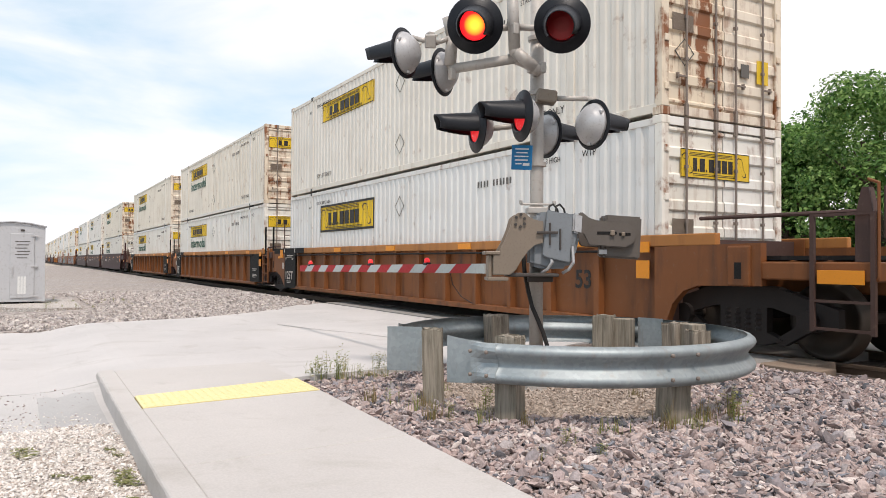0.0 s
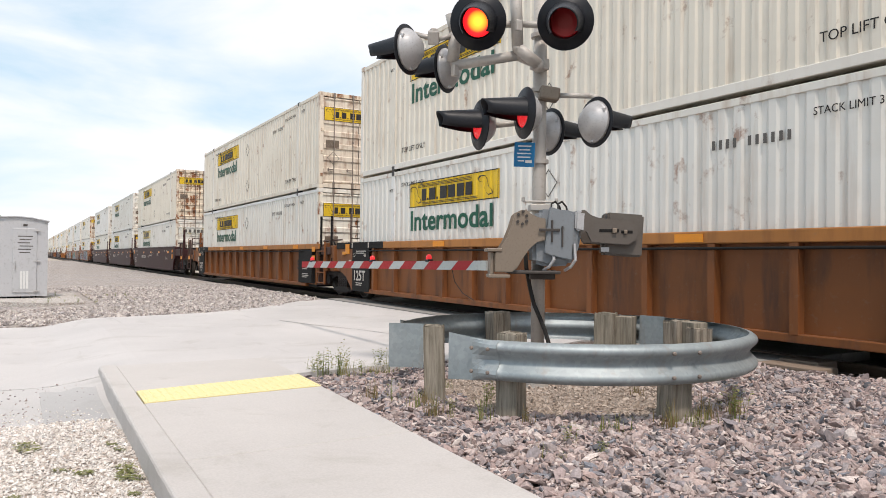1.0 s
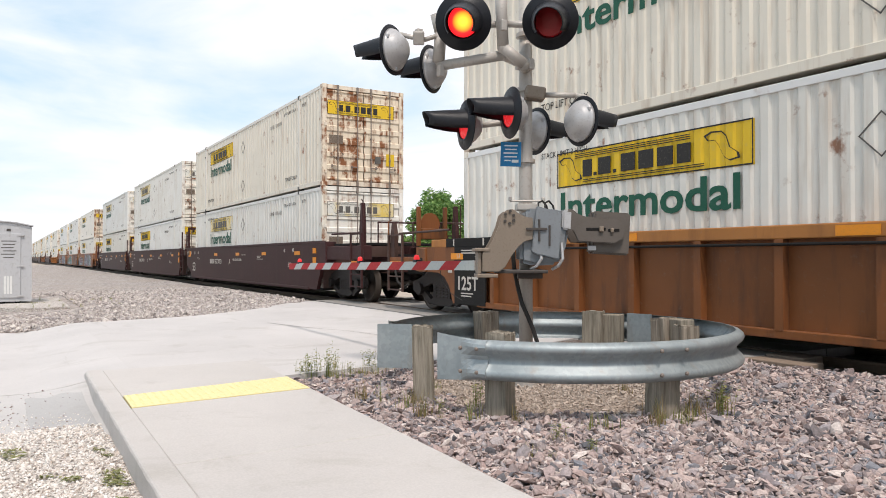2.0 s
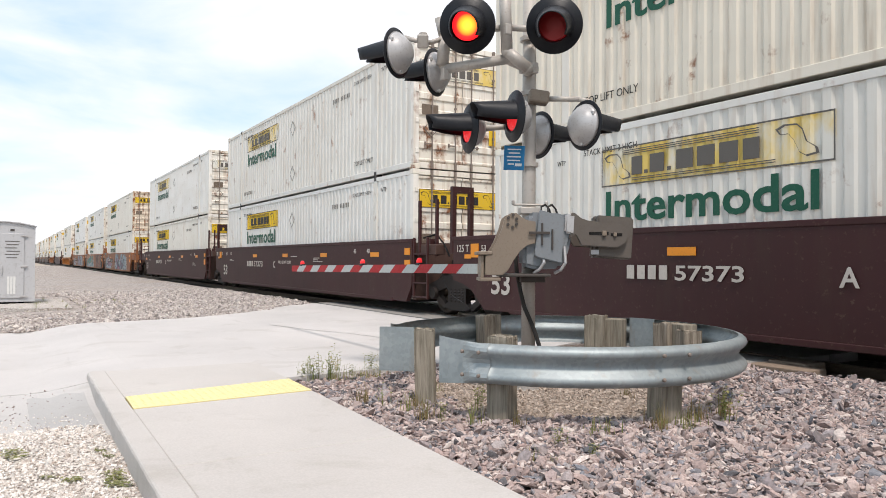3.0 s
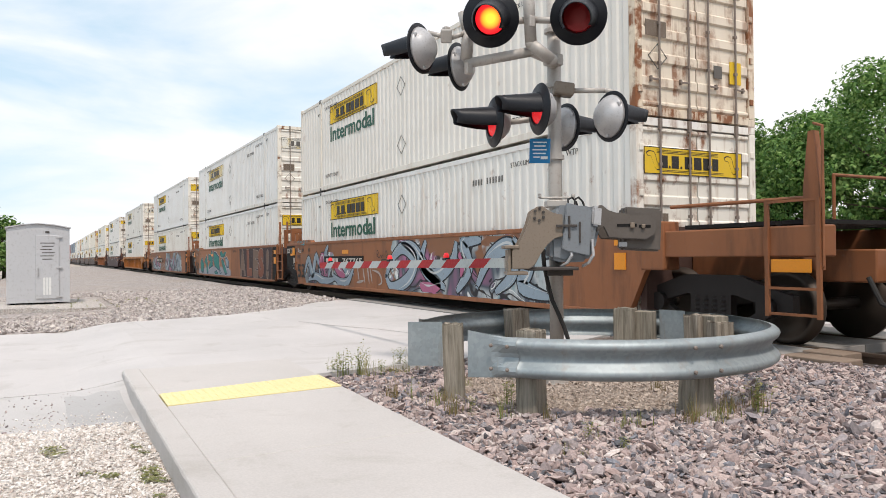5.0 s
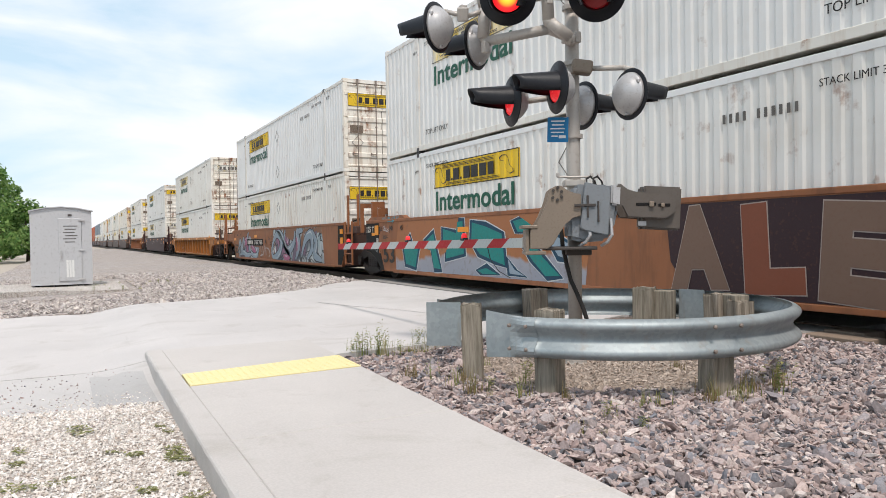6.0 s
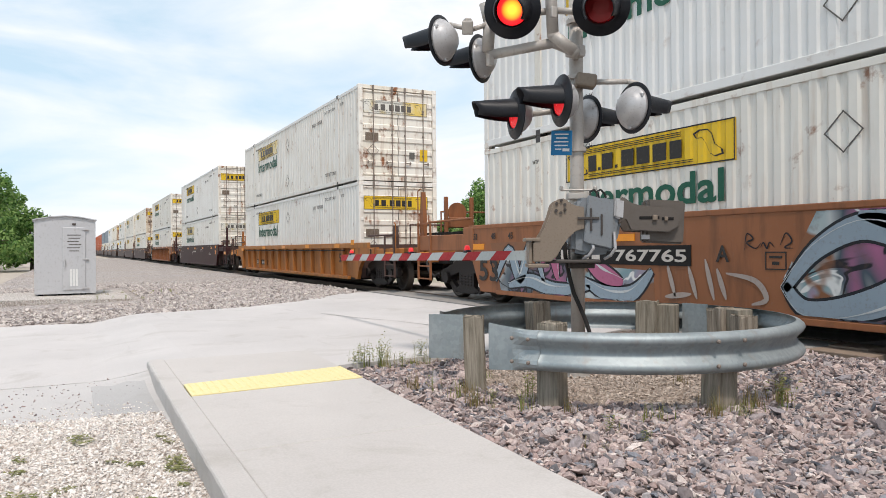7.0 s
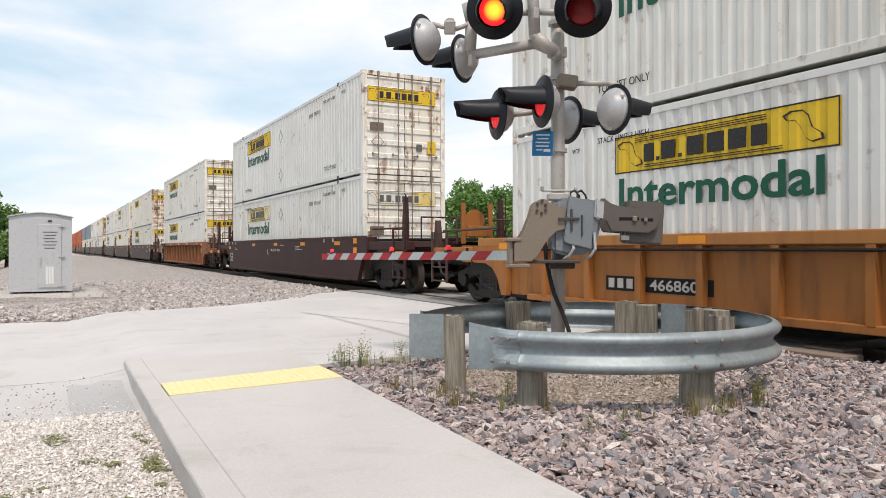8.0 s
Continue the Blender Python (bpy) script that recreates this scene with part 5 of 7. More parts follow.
            part("scrawl", prism(bmesh.new(), [(-7.72, zt - 0.045), (-7.40, zt - 0.04), (-7.42, zt - 0.065), (-7.26, zt - 0.025), (-7.42, zt + 0.01), (-7.40, zt - 0.018), (-7.72, zt - 0.028)], -yw - 0.024, -yw - 0.002), SPRAY[11], root)
            for k in range(11):
                tx = -8.12 + 0.105 * k
                part("scrawl", prism(bmesh.new(), [(tx, zt - 0.005), (tx + 0.03, zt - 0.008), (tx + (0.085, 0.05, 0.01)[k % 3], zt + 0.09), (tx + (0.055, 0.02, -0.02)[k % 3], zt + 0.085)], -yw - 0.008, -yw - 0.003), SPRAY[11], root)
            for pts in (((-8.62, 0.96), (-8.55, 0.92), (-8.60, 0.86)), ((-8.52, 0.93), (-8.48, 0.86), (-8.44, 0.94)), ((-8.60, 0.84), (-8.53, 0.76), (-8.47, 0.82), (-8.42, 0.72))):
                ribbon(SPRAY[7], 0.014, *pts, plain=True)
        if not word:
            slate, pink, grey = SPRAY[8], SPRAY[10], SPRAY[4]
            for pts in (((-0.72, 0.62), (-0.3, 1.1), (0.3, 1.35), (0.9, 1.1), (0.7, 0.7), (0.1, 0.45), (-0.45, 0.42), (-0.72, 0.7)),
                        ((0.2, 1.5), (0.9, 1.3), (1.6, 0.8), (2.4, 0.45)), ((1.5, 1.5), (1.3, 1.0), (1.9, 0.7), (2.7, 1.0), (2.9, 1.45)),
                        ((2.9, 0.4), (3.4, 0.9), (3.2, 1.4), (3.9, 1.45)), ((3.7, 0.5), (4.2, 1.1), (4.9, 1.3), (5.0, 0.8), (4.4, 0.45)),
                        ((5.0, 1.45), (5.5, 1.0), (5.3, 0.6), (6.1, 0.42))):
                ribbon(slate, 0.34, *pts)
            for pts in (((-7.4, 0.5), (-6.9, 1.1), (-6.5, 0.6), (-6.1, 1.2), (-5.7, 0.5)), ((-6.9, 0.42), (-6.2, 0.55), (-5.4, 0.42), (-4.4, 0.5)), ((-5.0, 1.5), (-5.25, 1.2), (-4.85, 0.9), (-5.0, 0.55)),
                        ((-4.6, 0.62), (-4.0, 0.42), (-3.4, 0.45), (-2.95, 0.8))):
                ribbon(slate, 0.26, *pts)
            for pts in (((-5.9, 0.8), (-5.5, 1.15), (-5.3, 0.6)), ((-4.5, 0.95), (-4.1, 0.75), (-3.6, 0.6)), ((1.2, 0.5), (1.6, 0.42), (2.2, 0.5)), ((3.0, 1.2), (3.2, 1.0), (3.1, 0.7))):
                ribbon(pink, 0.30, *pts)
            for pts in (((-2.65, 0.9), (-2.5, 0.45)), ((-2.7, 0.44), (-2.2, 0.5)), ((-2.25, 0.88), (-2.1, 0.44)), ((-1.95, 0.98), (-1.8, 0.44)), ((-1.75, 0.86), (-1.6, 0.46)), ((-1.6, 0.8), (-1.15, 0.72), (-0.98, 0.5), (-1.2, 0.42))):
                ribbon(grey, 0.08, *pts, plain=True)
            for pts in (((-1.30, 1.10), (-1.27, 1.30), (-1.17, 1.24), (-1.27, 1.19), (-1.14, 1.12), (-1.06, 1.18)), ((-1.06, 1.13), (-1.02, 1.19), (-0.97, 1.12), (-0.93, 1.19), (-0.86, 1.13)), ((-0.78, 1.16), (-0.70, 1.30), (-0.62, 1.20), (-0.72, 1.13), (-0.60, 1.12))):
                ribbon(SPRAY[9], 0.022, *pts, plain=True)
            for (x0, z0), (x1, z1) in (((-1.0, 0.86), (-0.70, 0.875)), ((-1.0, 1.065), (-0.70, 1.08)), ((-1.0, 0.876), (-0.985, 1.064)), ((-0.715, 0.876), (-0.70, 1.064)), ((-0.94, 1.0), (-0.76, 1.03)), ((-0.90, 0.92), (-0.80, 0.96))):
                part("stencil", box(bmesh.new(), (x0, -yw - 0.006, z0), (x1, -yw - 0.001, z1)), INK, root)
        if word:
            def spray(fill, *outline):
                """One sprayed shape: pale edge, dark blue outline, fill, each on the one before."""
                cx, cz = (sum(q[i] for q in outline) / len(outline) for i in (0, 1))
                for grow, lift, tone in ((0.085, 0.006, SPRAY[7]), (0.055, 0.009, SPRAY[6]), (-0.045, 0.012, SPRAY[fill])):
                    ring_ = []
                    for px, pz in outline:
                        d = math.hypot(px - cx, pz - cz) or 1.0
                        ring_.append((px + (px - cx) / d * grow, pz + (pz - cz) / d * grow))
                    part("graffiti_shape", prism(bmesh.new(), ring_, -yw - lift, -yw - 0.001), tone, root)
            spray(5, (-6.75, 0.9), (-6.6, 0.45), (-6.0, 0.38), (-5.75, 1.0), (-6.1, 0.85), (-6.3, 1.2))
            spray(5, (-5.5, 1.05), (-5.0, 1.27), (-4.8, 0.75), (-4.62, 0.38), (-5.0, 0.38), (-5.15, 0.85), (-5.45, 0.88))
            spray(5, (-4.55, 1.34), (-3.85, 1.25), (-3.8, 1.5), (-3.55, 1.5), (-3.5, 0.75), (-4.4, 0.62), (-4.4, 0.82), (-4.0, 0.9), (-4.0, 1.02), (-4.55, 1.05))
            spray(5, (-3.2, 1.46), (-2.6, 1.38), (-1.95, 1.2), (-1.85, 0.55), (-2.3, 0.62), (-2.9, 0.75), (-3.25, 1.05))
            spray(5, (-3.0, 0.44), (-2.6, 0.54), (-2.1, 0.38), (-2.8, 0.36))
            spray(5, (-1.35, 1.02), (-1.0, 1.1), (-0.55, 0.75), (-0.05, 0.42), (-0.5, 0.38), (-0.95, 0.66))
            spray(8, (-1.8, 0.72), (-1.5, 0.5), (-1.15, 0.38), (-1.75, 0.4))
            spray(8, (-0.5, 1.12), (-0.2, 1.16), (0.25, 0.98), (0.2, 0.7), (-0.15, 0.74))
            spray(5, (-1.62, 1.42), (-1.3, 1.48), (-0.9, 1.30), (-0.62, 1.44), (-0.3, 1.42), (-0.75, 1.2), (-1.45, 1.2))
        if word:
            out = [(-7.0, zt - 0.06), (0.8, zt - 0.06), (0.6, zb + 0.06), (-7.2, zb + 0.06), (-7.25, 0.85)]
            part("graffiti", prism(bmesh.new(), out, -yw - 0.004, -yw + 0.001), BANDS, root, "sprayed graffiti in teal, pink, grey and black")
        else:
            for out in ([(-7.6, 1.25), (-4.6, 1.3), (-4.4, 0.85), (-2.95, 0.8), (-2.9, zb + 0.06), (-7.2, zb + 0.06)], [(-0.3, zt - 0.06), (6.1, zt - 0.06), (6.35, zb + 0.06), (-0.1, zb + 0.06), (-0.75, 0.75)]):
                part("graffiti", prism(bmesh.new(), out, -yw - 0.004, -yw + 0.001), graffiti, root, "sprayed graffiti in pink, slate and black")
    return root


KINDS = {
    "orange": (ORANGE, "ribbed", "orange-brown ribbed steel well car with black end panel"),
    "amber": (AMBER, "ribbed", "bright orange ribbed steel well car with black number board"),
    "maroon": (MAROON, "smooth", "maroon smooth-sided well car with pale stencils"),
    "brown": (BROWN, "smooth", "rusty brown well car covered with graffiti"),
    "darkribbed": (BROWN, "ribbed", "dirty brown ribbed steel well car"),
    "dark": (DARKBROWN, "smooth", "dark brown smooth-sided well car")}
# right end of each stack at 0 s, car, upper box, lower box, left end of the unit, right end, number
TRAIN = [
    (16.0, "orange", "full", "full", "free", "free", ""),
    (-7.35, "orange", "sign", "framed", "joint", "free", ""), (-26.5, "orange", "cream", "full", "joint", "joint", ""), (-45.78, "orange", "cream", "full", "free", "joint", ""),
    (-69.43, "maroon", "cream", "faded", "joint", "free", "57373"), (-88.78, "maroon", "faded", "full", "joint", "joint", "57373"), (-108.3, "maroon", "faded", "full", "free", "joint", "57373"),
    (-132.05, "brown", "cream", "full", "joint", "free", "767765"), (-151.05, "brown", "faded", "full", "joint", "joint", "767765"), (-170.6, "brown", "full", "full", "free", "joint", "767765"),
    (-194.25, "amber", "faded", "full", "free", "free", "466860"), (-217.85, "maroon", "full", "faded", "free", "free", ""),
    (-241.1, "darkribbed", "full", "full", "free", "free", ""),
    (-264.6, "dark", "sign", "full", "joint", "free", ""), (-284.0, "dark", "full", "sign", "joint", "joint", ""), (-303.4, "dark", "full", "full", "free", "joint", ""),
    (-326.9, "dark", "sign", "full", "joint", "free", ""), (-346.3, "dark", "full", "faded", "joint", "joint", ""), (-365.7, "dark", "grey", "faded", "free", "joint", ""),
    (-389.2, "dark", "grey", "full", "joint", "free", ""), (-408.6, "dark", "red", "red", "joint", "joint", ""), (-428.0, "dark", "red", "red", "free", "joint", ""),
    (-451.5, "dark", "red", "red", "joint", "free", ""), (-470.9, "dark", "red", "red", "joint", "joint", ""), (-490.3, "dark", "red", "red", "free", "joint", "")]
MOVING = []
GRAFFITI_AT = {-132.05: 1, -151.05: 0, -170.6: 1}


def build_train():
    cars, boxes_ = {}, {}
    for right, kind, upper, lower, le, re_, number in TRAIN:
        x = right - L_BOX / 2
        paint, style, label = KINDS[kind]
        graffiti = GRAFFITI[GRAFFITI_AT[right]] if kind == "brown" else None
        key = (kind, le, re_, number, graffiti)
        m = pose(x, TRACK_Y, RAIL_Z)
        if key in cars:
            car = copy_thing(cars[key], m)
        else:
            marks = [("53", 6.28, 0.74, 0.40)] if style == "ribbed" else [("53", -8.06, 0.50, 0.60)] if graffiti else [("53", -7.96, 0.57, 0.53)]
            if style == "smooth":
                marks += [("53", -8.28, 1.33, 0.17), ("48", -7.55, 1.33, 0.17), ("45", -6.9, 1.33, 0.17)]
                if graffiti is None:
                    marks += [("40", 6.0, 1.33, 0.16), ("45", 5.2, 1.33, 0.15), ("A" if re_ == "free" else "C" if le == "joint" else "B", -1.43, 0.90, 0.3)]
                elif le == "free":
                    marks += [("A", -1.75, 0.95, 0.3)]
                marks += [("125 T", -9.16, 1.33, 0.19)] if graffiti is None else []
                marks += [("WELL LD LMT 118,200", -0.88, 1.04, 0.125)] if kind == "maroon" else []
            else:
                marks += [("125T", -8.08, 0.54, 0.36)] if not number else []
            car = well_car(paint, style, le, re_, marks, graffiti, label, number, (1.34 if number else 1.52) if style == "ribbed" else (1.60 if number else 1.46))
            car.matrix_basis = m
            cars[key] = car
        MOVING.append((car, m))
        for variant, z in ((lower, BOX_Z), (upper, BOX_Z + H_BOX + 0.002)):
            m = pose(x, TRACK_Y, z)
            if variant in boxes_:
                b = copy_thing(boxes_[variant], m)
            else:
                b = container("plain", {"red": HUB_ORANGE, "grey": GREYBLUE}[variant]) if variant in ("red", "grey") else container(variant)
                b.matrix_basis = m
                boxes_[variant] = b
            MOVING.append((b, m))


build_train()


# ---- guard rail, signal, gate, cabinet ----
def ring_point(deg, r, z=0.0):
    a = radians(deg)
    return Vector((RING_C[0] + r * math.cos(a), RING_C[1] + r * math.sin(a), z))


def guard_rail():
    root = thing("guard_rail", "galvanised W-beam guard rail ring on wooden posts in ballast", "guard rail")
    prof = [(0.0, 0.0), (0.035, 0.008), (0.062, 0.03), (0.07, 0.055), (0.058, 0.082), (0.014, 0.122), (0.0, 0.155), (0.014, 0.188), (0.058, 0.228), (0.07, 0.255), (0.062, 0.28),
            (0.035, 0.302), (0.0, 0.31)]
    z0 = 0.225

    def strip(a0, a1, n, flat0, flat1, r0):
        verts, faces = [], []
        for k in range(n + 1):
            f = k / n
            a = a0 + (a1 - a0) * f
            flat = flat0 * min(1, max(0, (0.85 - f) / 0.3)) + flat1 * min(1, max(0, (f - 0.15) / 0.3))
            tall = 1 + 0.22 * (flat0 * max(0, 1 - f * 1.3) + flat1 * max(0, f * 1.3 - 0.3))
            row = []
            for off, z in prof:
                o = off * (1 - flat) + 0.02 * flat
                row.append(ring_point(a, r0 + o, z0 + 0.155 + (z - 0.155) * tall))
            for off, z in prof[::-1]:
                o = off * (1 - flat) + 0.02 * flat - 0.006
                row.append(ring_point(a, r0 + o, z0 + 0.155 + (z - 0.155) * tall))
            verts += row
        w = 2 * len(prof)
        for k in range(n):
            for i in range(w):
                j = (i + 1) % w
                faces.append((k * w + i, k * w + j, k * w + w + j, k * w + w + i))
        faces.append(tuple(range(w)))
        faces.append(tuple(range(n * w, n * w + w))[::-1])
        return verts, faces

    for a0, a1, r0, n in ((-60, 62, RING_R - 0.06, 36), (58, 176, RING_R - 0.052, 36), (172, 228, RING_R - 0.06, 18)):
        v, f = strip(a0, a1, n, 0, 0, r0)
        ob = raw("beam", [tuple(p) for p in v], f, GALV, root)
        for p in ob.data.polygons:
            p.use_smooth = len(p.vertices) == 4
    for a0, a1, fl in ((-75.5, -58.5, (1, 0)), (227, 240, (0, 1))):
        v, f = strip(a0, a1, 8, fl[0] * 1.0, fl[1] * 1.0, RING_R - 0.05)
        ob = raw("end_shoe", [tuple(p) for p in v], f, GALV, root, "flattened galvanised end shoe")
    bolt = None
    for a in (-66, -61, -12, -4, 60, 120, 174, 230):
        for z in (0.29, 0.47):
            m = Matrix.Translation(ring_point(a, RING_R + 0.012, z)) @ pose(0, 0, 0, 0, 90, a)
            if bolt is None:
                bolt = part("bolt", lathe(bmesh.new(), [(0.016, 0), (0.016, 0.012), (0.008, 0.02)], 8), LOCKBAR, root)
                bolt.matrix_basis = m
            else:
                again(bolt, "bolt", m, root)
    rng = random.Random(4)
    for a, top, w in ((-57.5, 0.62, 0.18), (-5, 0.42, 0.19), (124, 0.60, 0.22), (89, 0.57, 0.20), (76, 0.52, 0.19), (174, 0.60, 0.22), (-92, 0.62, 0.17)):
        bm = box(bmesh.new(), (-w / 2, -w / 2, -0.6), (w / 2, w / 2, top), 0.012)
        bmesh.ops.subdivide_edges(bm, edges=list(bm.edges), cuts=2, use_grid_fill=True)
        for v in bm.verts:
            v.co += Vector((rng.uniform(-1, 1), rng.uniform(-1, 1), rng.uniform(-1, 1))) * 0.005
            if v.co.z > top - 0.02:
                v.co.z += rng.uniform(-0.02, 0.012)
        p = part("post", bm, WOOD, root, "split weathered wooden post")
        p.matrix_basis = Matrix.Translation(ring_point(a, RING_R - 0.07 - w / 2 - 0.06, -0.04)) @ pose(0, 0, 0, rng.uniform(-2, 2), rng.uniform(-2, 2), (a if a > -80 else -28) + rng.uniform(-6, 6))
    for a in (116, 82):
        p = part("block", box(bmesh.new(), (-0.09, -0.1, 0.2), (0.09, 0.1, 0.53), 0.008), WOOD, root)
        p.matrix_basis = Matrix.Translation(ring_point(a, RING_R - 0.17)) @ pose(0, 0, 0, 0, 0, a)
    bm = bmesh.new()
    for k in range(8):
        u0, u1 = -0.15 + 0.04 * k, -0.11 + 0.04 * k
        d0, d1 = 0.10 * (k / 8) ** 2, 0.10 * ((k + 1) / 8) ** 2
        for v in ([(u0, -d0, 0.13), (u1, -d1, 0.13), (u1, -d1, 0.545), (u0, -d0, 0.545)],):
            bm.faces.new([bm.verts.new(q) for q in v])
    bmesh.ops.remove_doubles(bm, verts=bm.verts, dist=0.001)
    bmesh.ops.solidify(bm, geom=bm.faces[:], thickness=0.006)
    p = part("end_plate", bm, GALV, root, "flared galvanised end of the beam")
    p.matrix_basis = Matrix.Translation(ring_point(243, RING_R - 0.08)) @ pose(0, 0, 0, 0, 0, 66)
    p = part("backing_plate", box(bmesh.new(), (-0.006, -0.15, 0.2), (0.006, 0.15, 0.55)), GALV, root, "curved galvanised end plate")
    p.matrix_basis = Matrix.Translation(ring_point(104, RING_R - 0.16)) @ pose(0, 0, 0, 0, 0, 104)


guard_rail()

MAST = (-5.41, 4.08)
# signal and gate are laid out at 6.7 m and stand at the middle of the ring, 7.2 m off
SET_BACK = Matrix.Translation(EYE) @ Matrix.Scale(1.07, 4) @ Matrix.Translation(-Vector(EYE))
LEFT, AWAY = Vector((-0.473, -0.881, 0)), Vector((-0.881, 0.473, 0))


def seen(x, y, d):
    """A place by its offset to the side and upward, in metres, at 6.7 m, brought to the distance d."""
    return Vector(EYE) + (AWAY * 6.7 - LEFT * x + Vector((0, 0, y))) * (d / 6.7)


BLINK = []


def flasher(root, where, facing, blink=None):
    """A round crossing lamp that looks along facing: black background disc, red lens, hood, silver housing."""
    m = Matrix.Translation(where) @ facing.to_track_quat("Z", "Y").to_matrix().to_4x4() @ Matrix.Scale(0.88 if blink is None else 0.97, 4)
    lamp = part("lamp", lathe(bmesh.new(), [(0.14, -0.012), (0.25, -0.02), (0.255, -0.014), (0.25, -0.006), (0.165, 0.004), (0.165, 0.02), (0.15, 0.02), (0.15, -0.012)], 40), LAMP_BLACK, root,
                "black round lamp background", True)
    lamp.matrix_basis = m
    bm = lathe(bmesh.new(), [(0.215, -0.025), (0.205, -0.05), (0.19, -0.06), (0.165, -0.10), (0.11, -0.15), (0.05, -0.17), (0.01, -0.172)], 32)
    for k in range(3):
        a = radians(30 + 120 * k)
        box(bm, (0.19 * math.cos(a) - 0.02, 0.19 * math.sin(a) - 0.02, -0.07), (0.19 * math.cos(a) + 0.02, 0.19 * math.sin(a) + 0.02, -0.03), 0.005)
    part("housing", bm, SILVER, lamp, "silver lamp housing", True)
    # the hood covers the top and sides and is cut back towards its tip
    n, seg = 18, 6
    verts, faces = [], []
    for layer in (0.0, 0.006):
        for j in range(seg + 1):
            f = j / seg
            for i in range(n + 1):
                if blink is None:      # long tapered horn of the side lamps
                    a = radians(-20 - 30 * f + (220 + 60 * f) * i / n)
                    length = 0.44 * (0.90 + 0.10 * max(0.0, math.sin(a)))
                    r, rise = 0.152 - 0.078 * f + layer, 0.030 * f
                else:
                    a = radians(-35 + 250 * i / n)
                    length = 0.09 + 0.32 * (0.62 + 0.38 * max(0.0, math.sin(a)))
                    r, rise = 0.168 - 0.05 * f + layer, -0.03 * f
                verts.append((r * math.cos(a), r * math.sin(a) + rise, 0.005 + f * length))
    w = n + 1
    lay = (seg + 1) * w
    for j in range(seg):
        for i in range(n):
            a = j * w + i
            faces += [(a, a + 1, a + w + 1, a + w), (lay + a, lay + a + w, lay + a + w + 1, lay + a + 1)]
    for i in range(n):
        a = seg * w + i
        faces.append((a, a + 1, lay + a + 1, lay + a))
    for j in range(seg):
        for i in (0, n):
            a = j * w + i
            faces.append((a, a + w, lay + a + w, lay + a))
    hood = raw("hood", verts, faces, LAMP_BLACK, lamp, "long black lamp hood")
    for p in hood.data.polygons:
        p.use_smooth = True
    if blink is None:
        part("lens", lathe(bmesh.new(), [(0.148, -0.01), (0.14, 0.008), (0.08, 0.022), (0.01, 0.026)], 28), LENS_DIM, lamp, "red lens", True)
    else:
        # added two-faced disc: turning it over stands in for the lamp going on and off
        disc = bmesh.new()
        lathe(disc, [(0.138, 0.002), (0.13, 0.010), (0.07, 0.018), (0.005, 0.02)], 28)
        lit = part("flash_disc", disc, LENS_ON, lamp, "red lens disc with a lit and a dark face, added to turn over for the flashing", True)
        back = bmesh.new()
        lathe(back, [(0.138, -0.002), (0.13, -0.010), (0.07, -0.018), (0.005, -0.02)], 28)
        me = bpy.data.meshes.new("tmp")
        back.to_mesh(me)
        back.free()
        both = bmesh.new()
        both.from_mesh(lit.data)
        k = len(both.faces)
        both.from_mesh(me)
        both.faces.ensure_lookup_table()
        for f in both.faces[k:]:
            f.material_index = 1
        bmesh.ops.recalc_face_normals(both, faces=both.faces)
        both.to_mesh(lit.data)
        both.free()
        lit.data.materials.append(LENS_OFF)
        BLINK.append((lit, blink))
    return lamp


LENS_DIM = simple("lens_side_red", (0.55, 0.03, 0.03), 0.25, 0, 0.1)
glow = LENS_DIM.node_tree.nodes["Principled BSDF"]
glow.inputs["Emission Color"].default_value, glow.inputs["Emission Strength"].default_value = (1.0, 0.03, 0.04, 1), 0.45


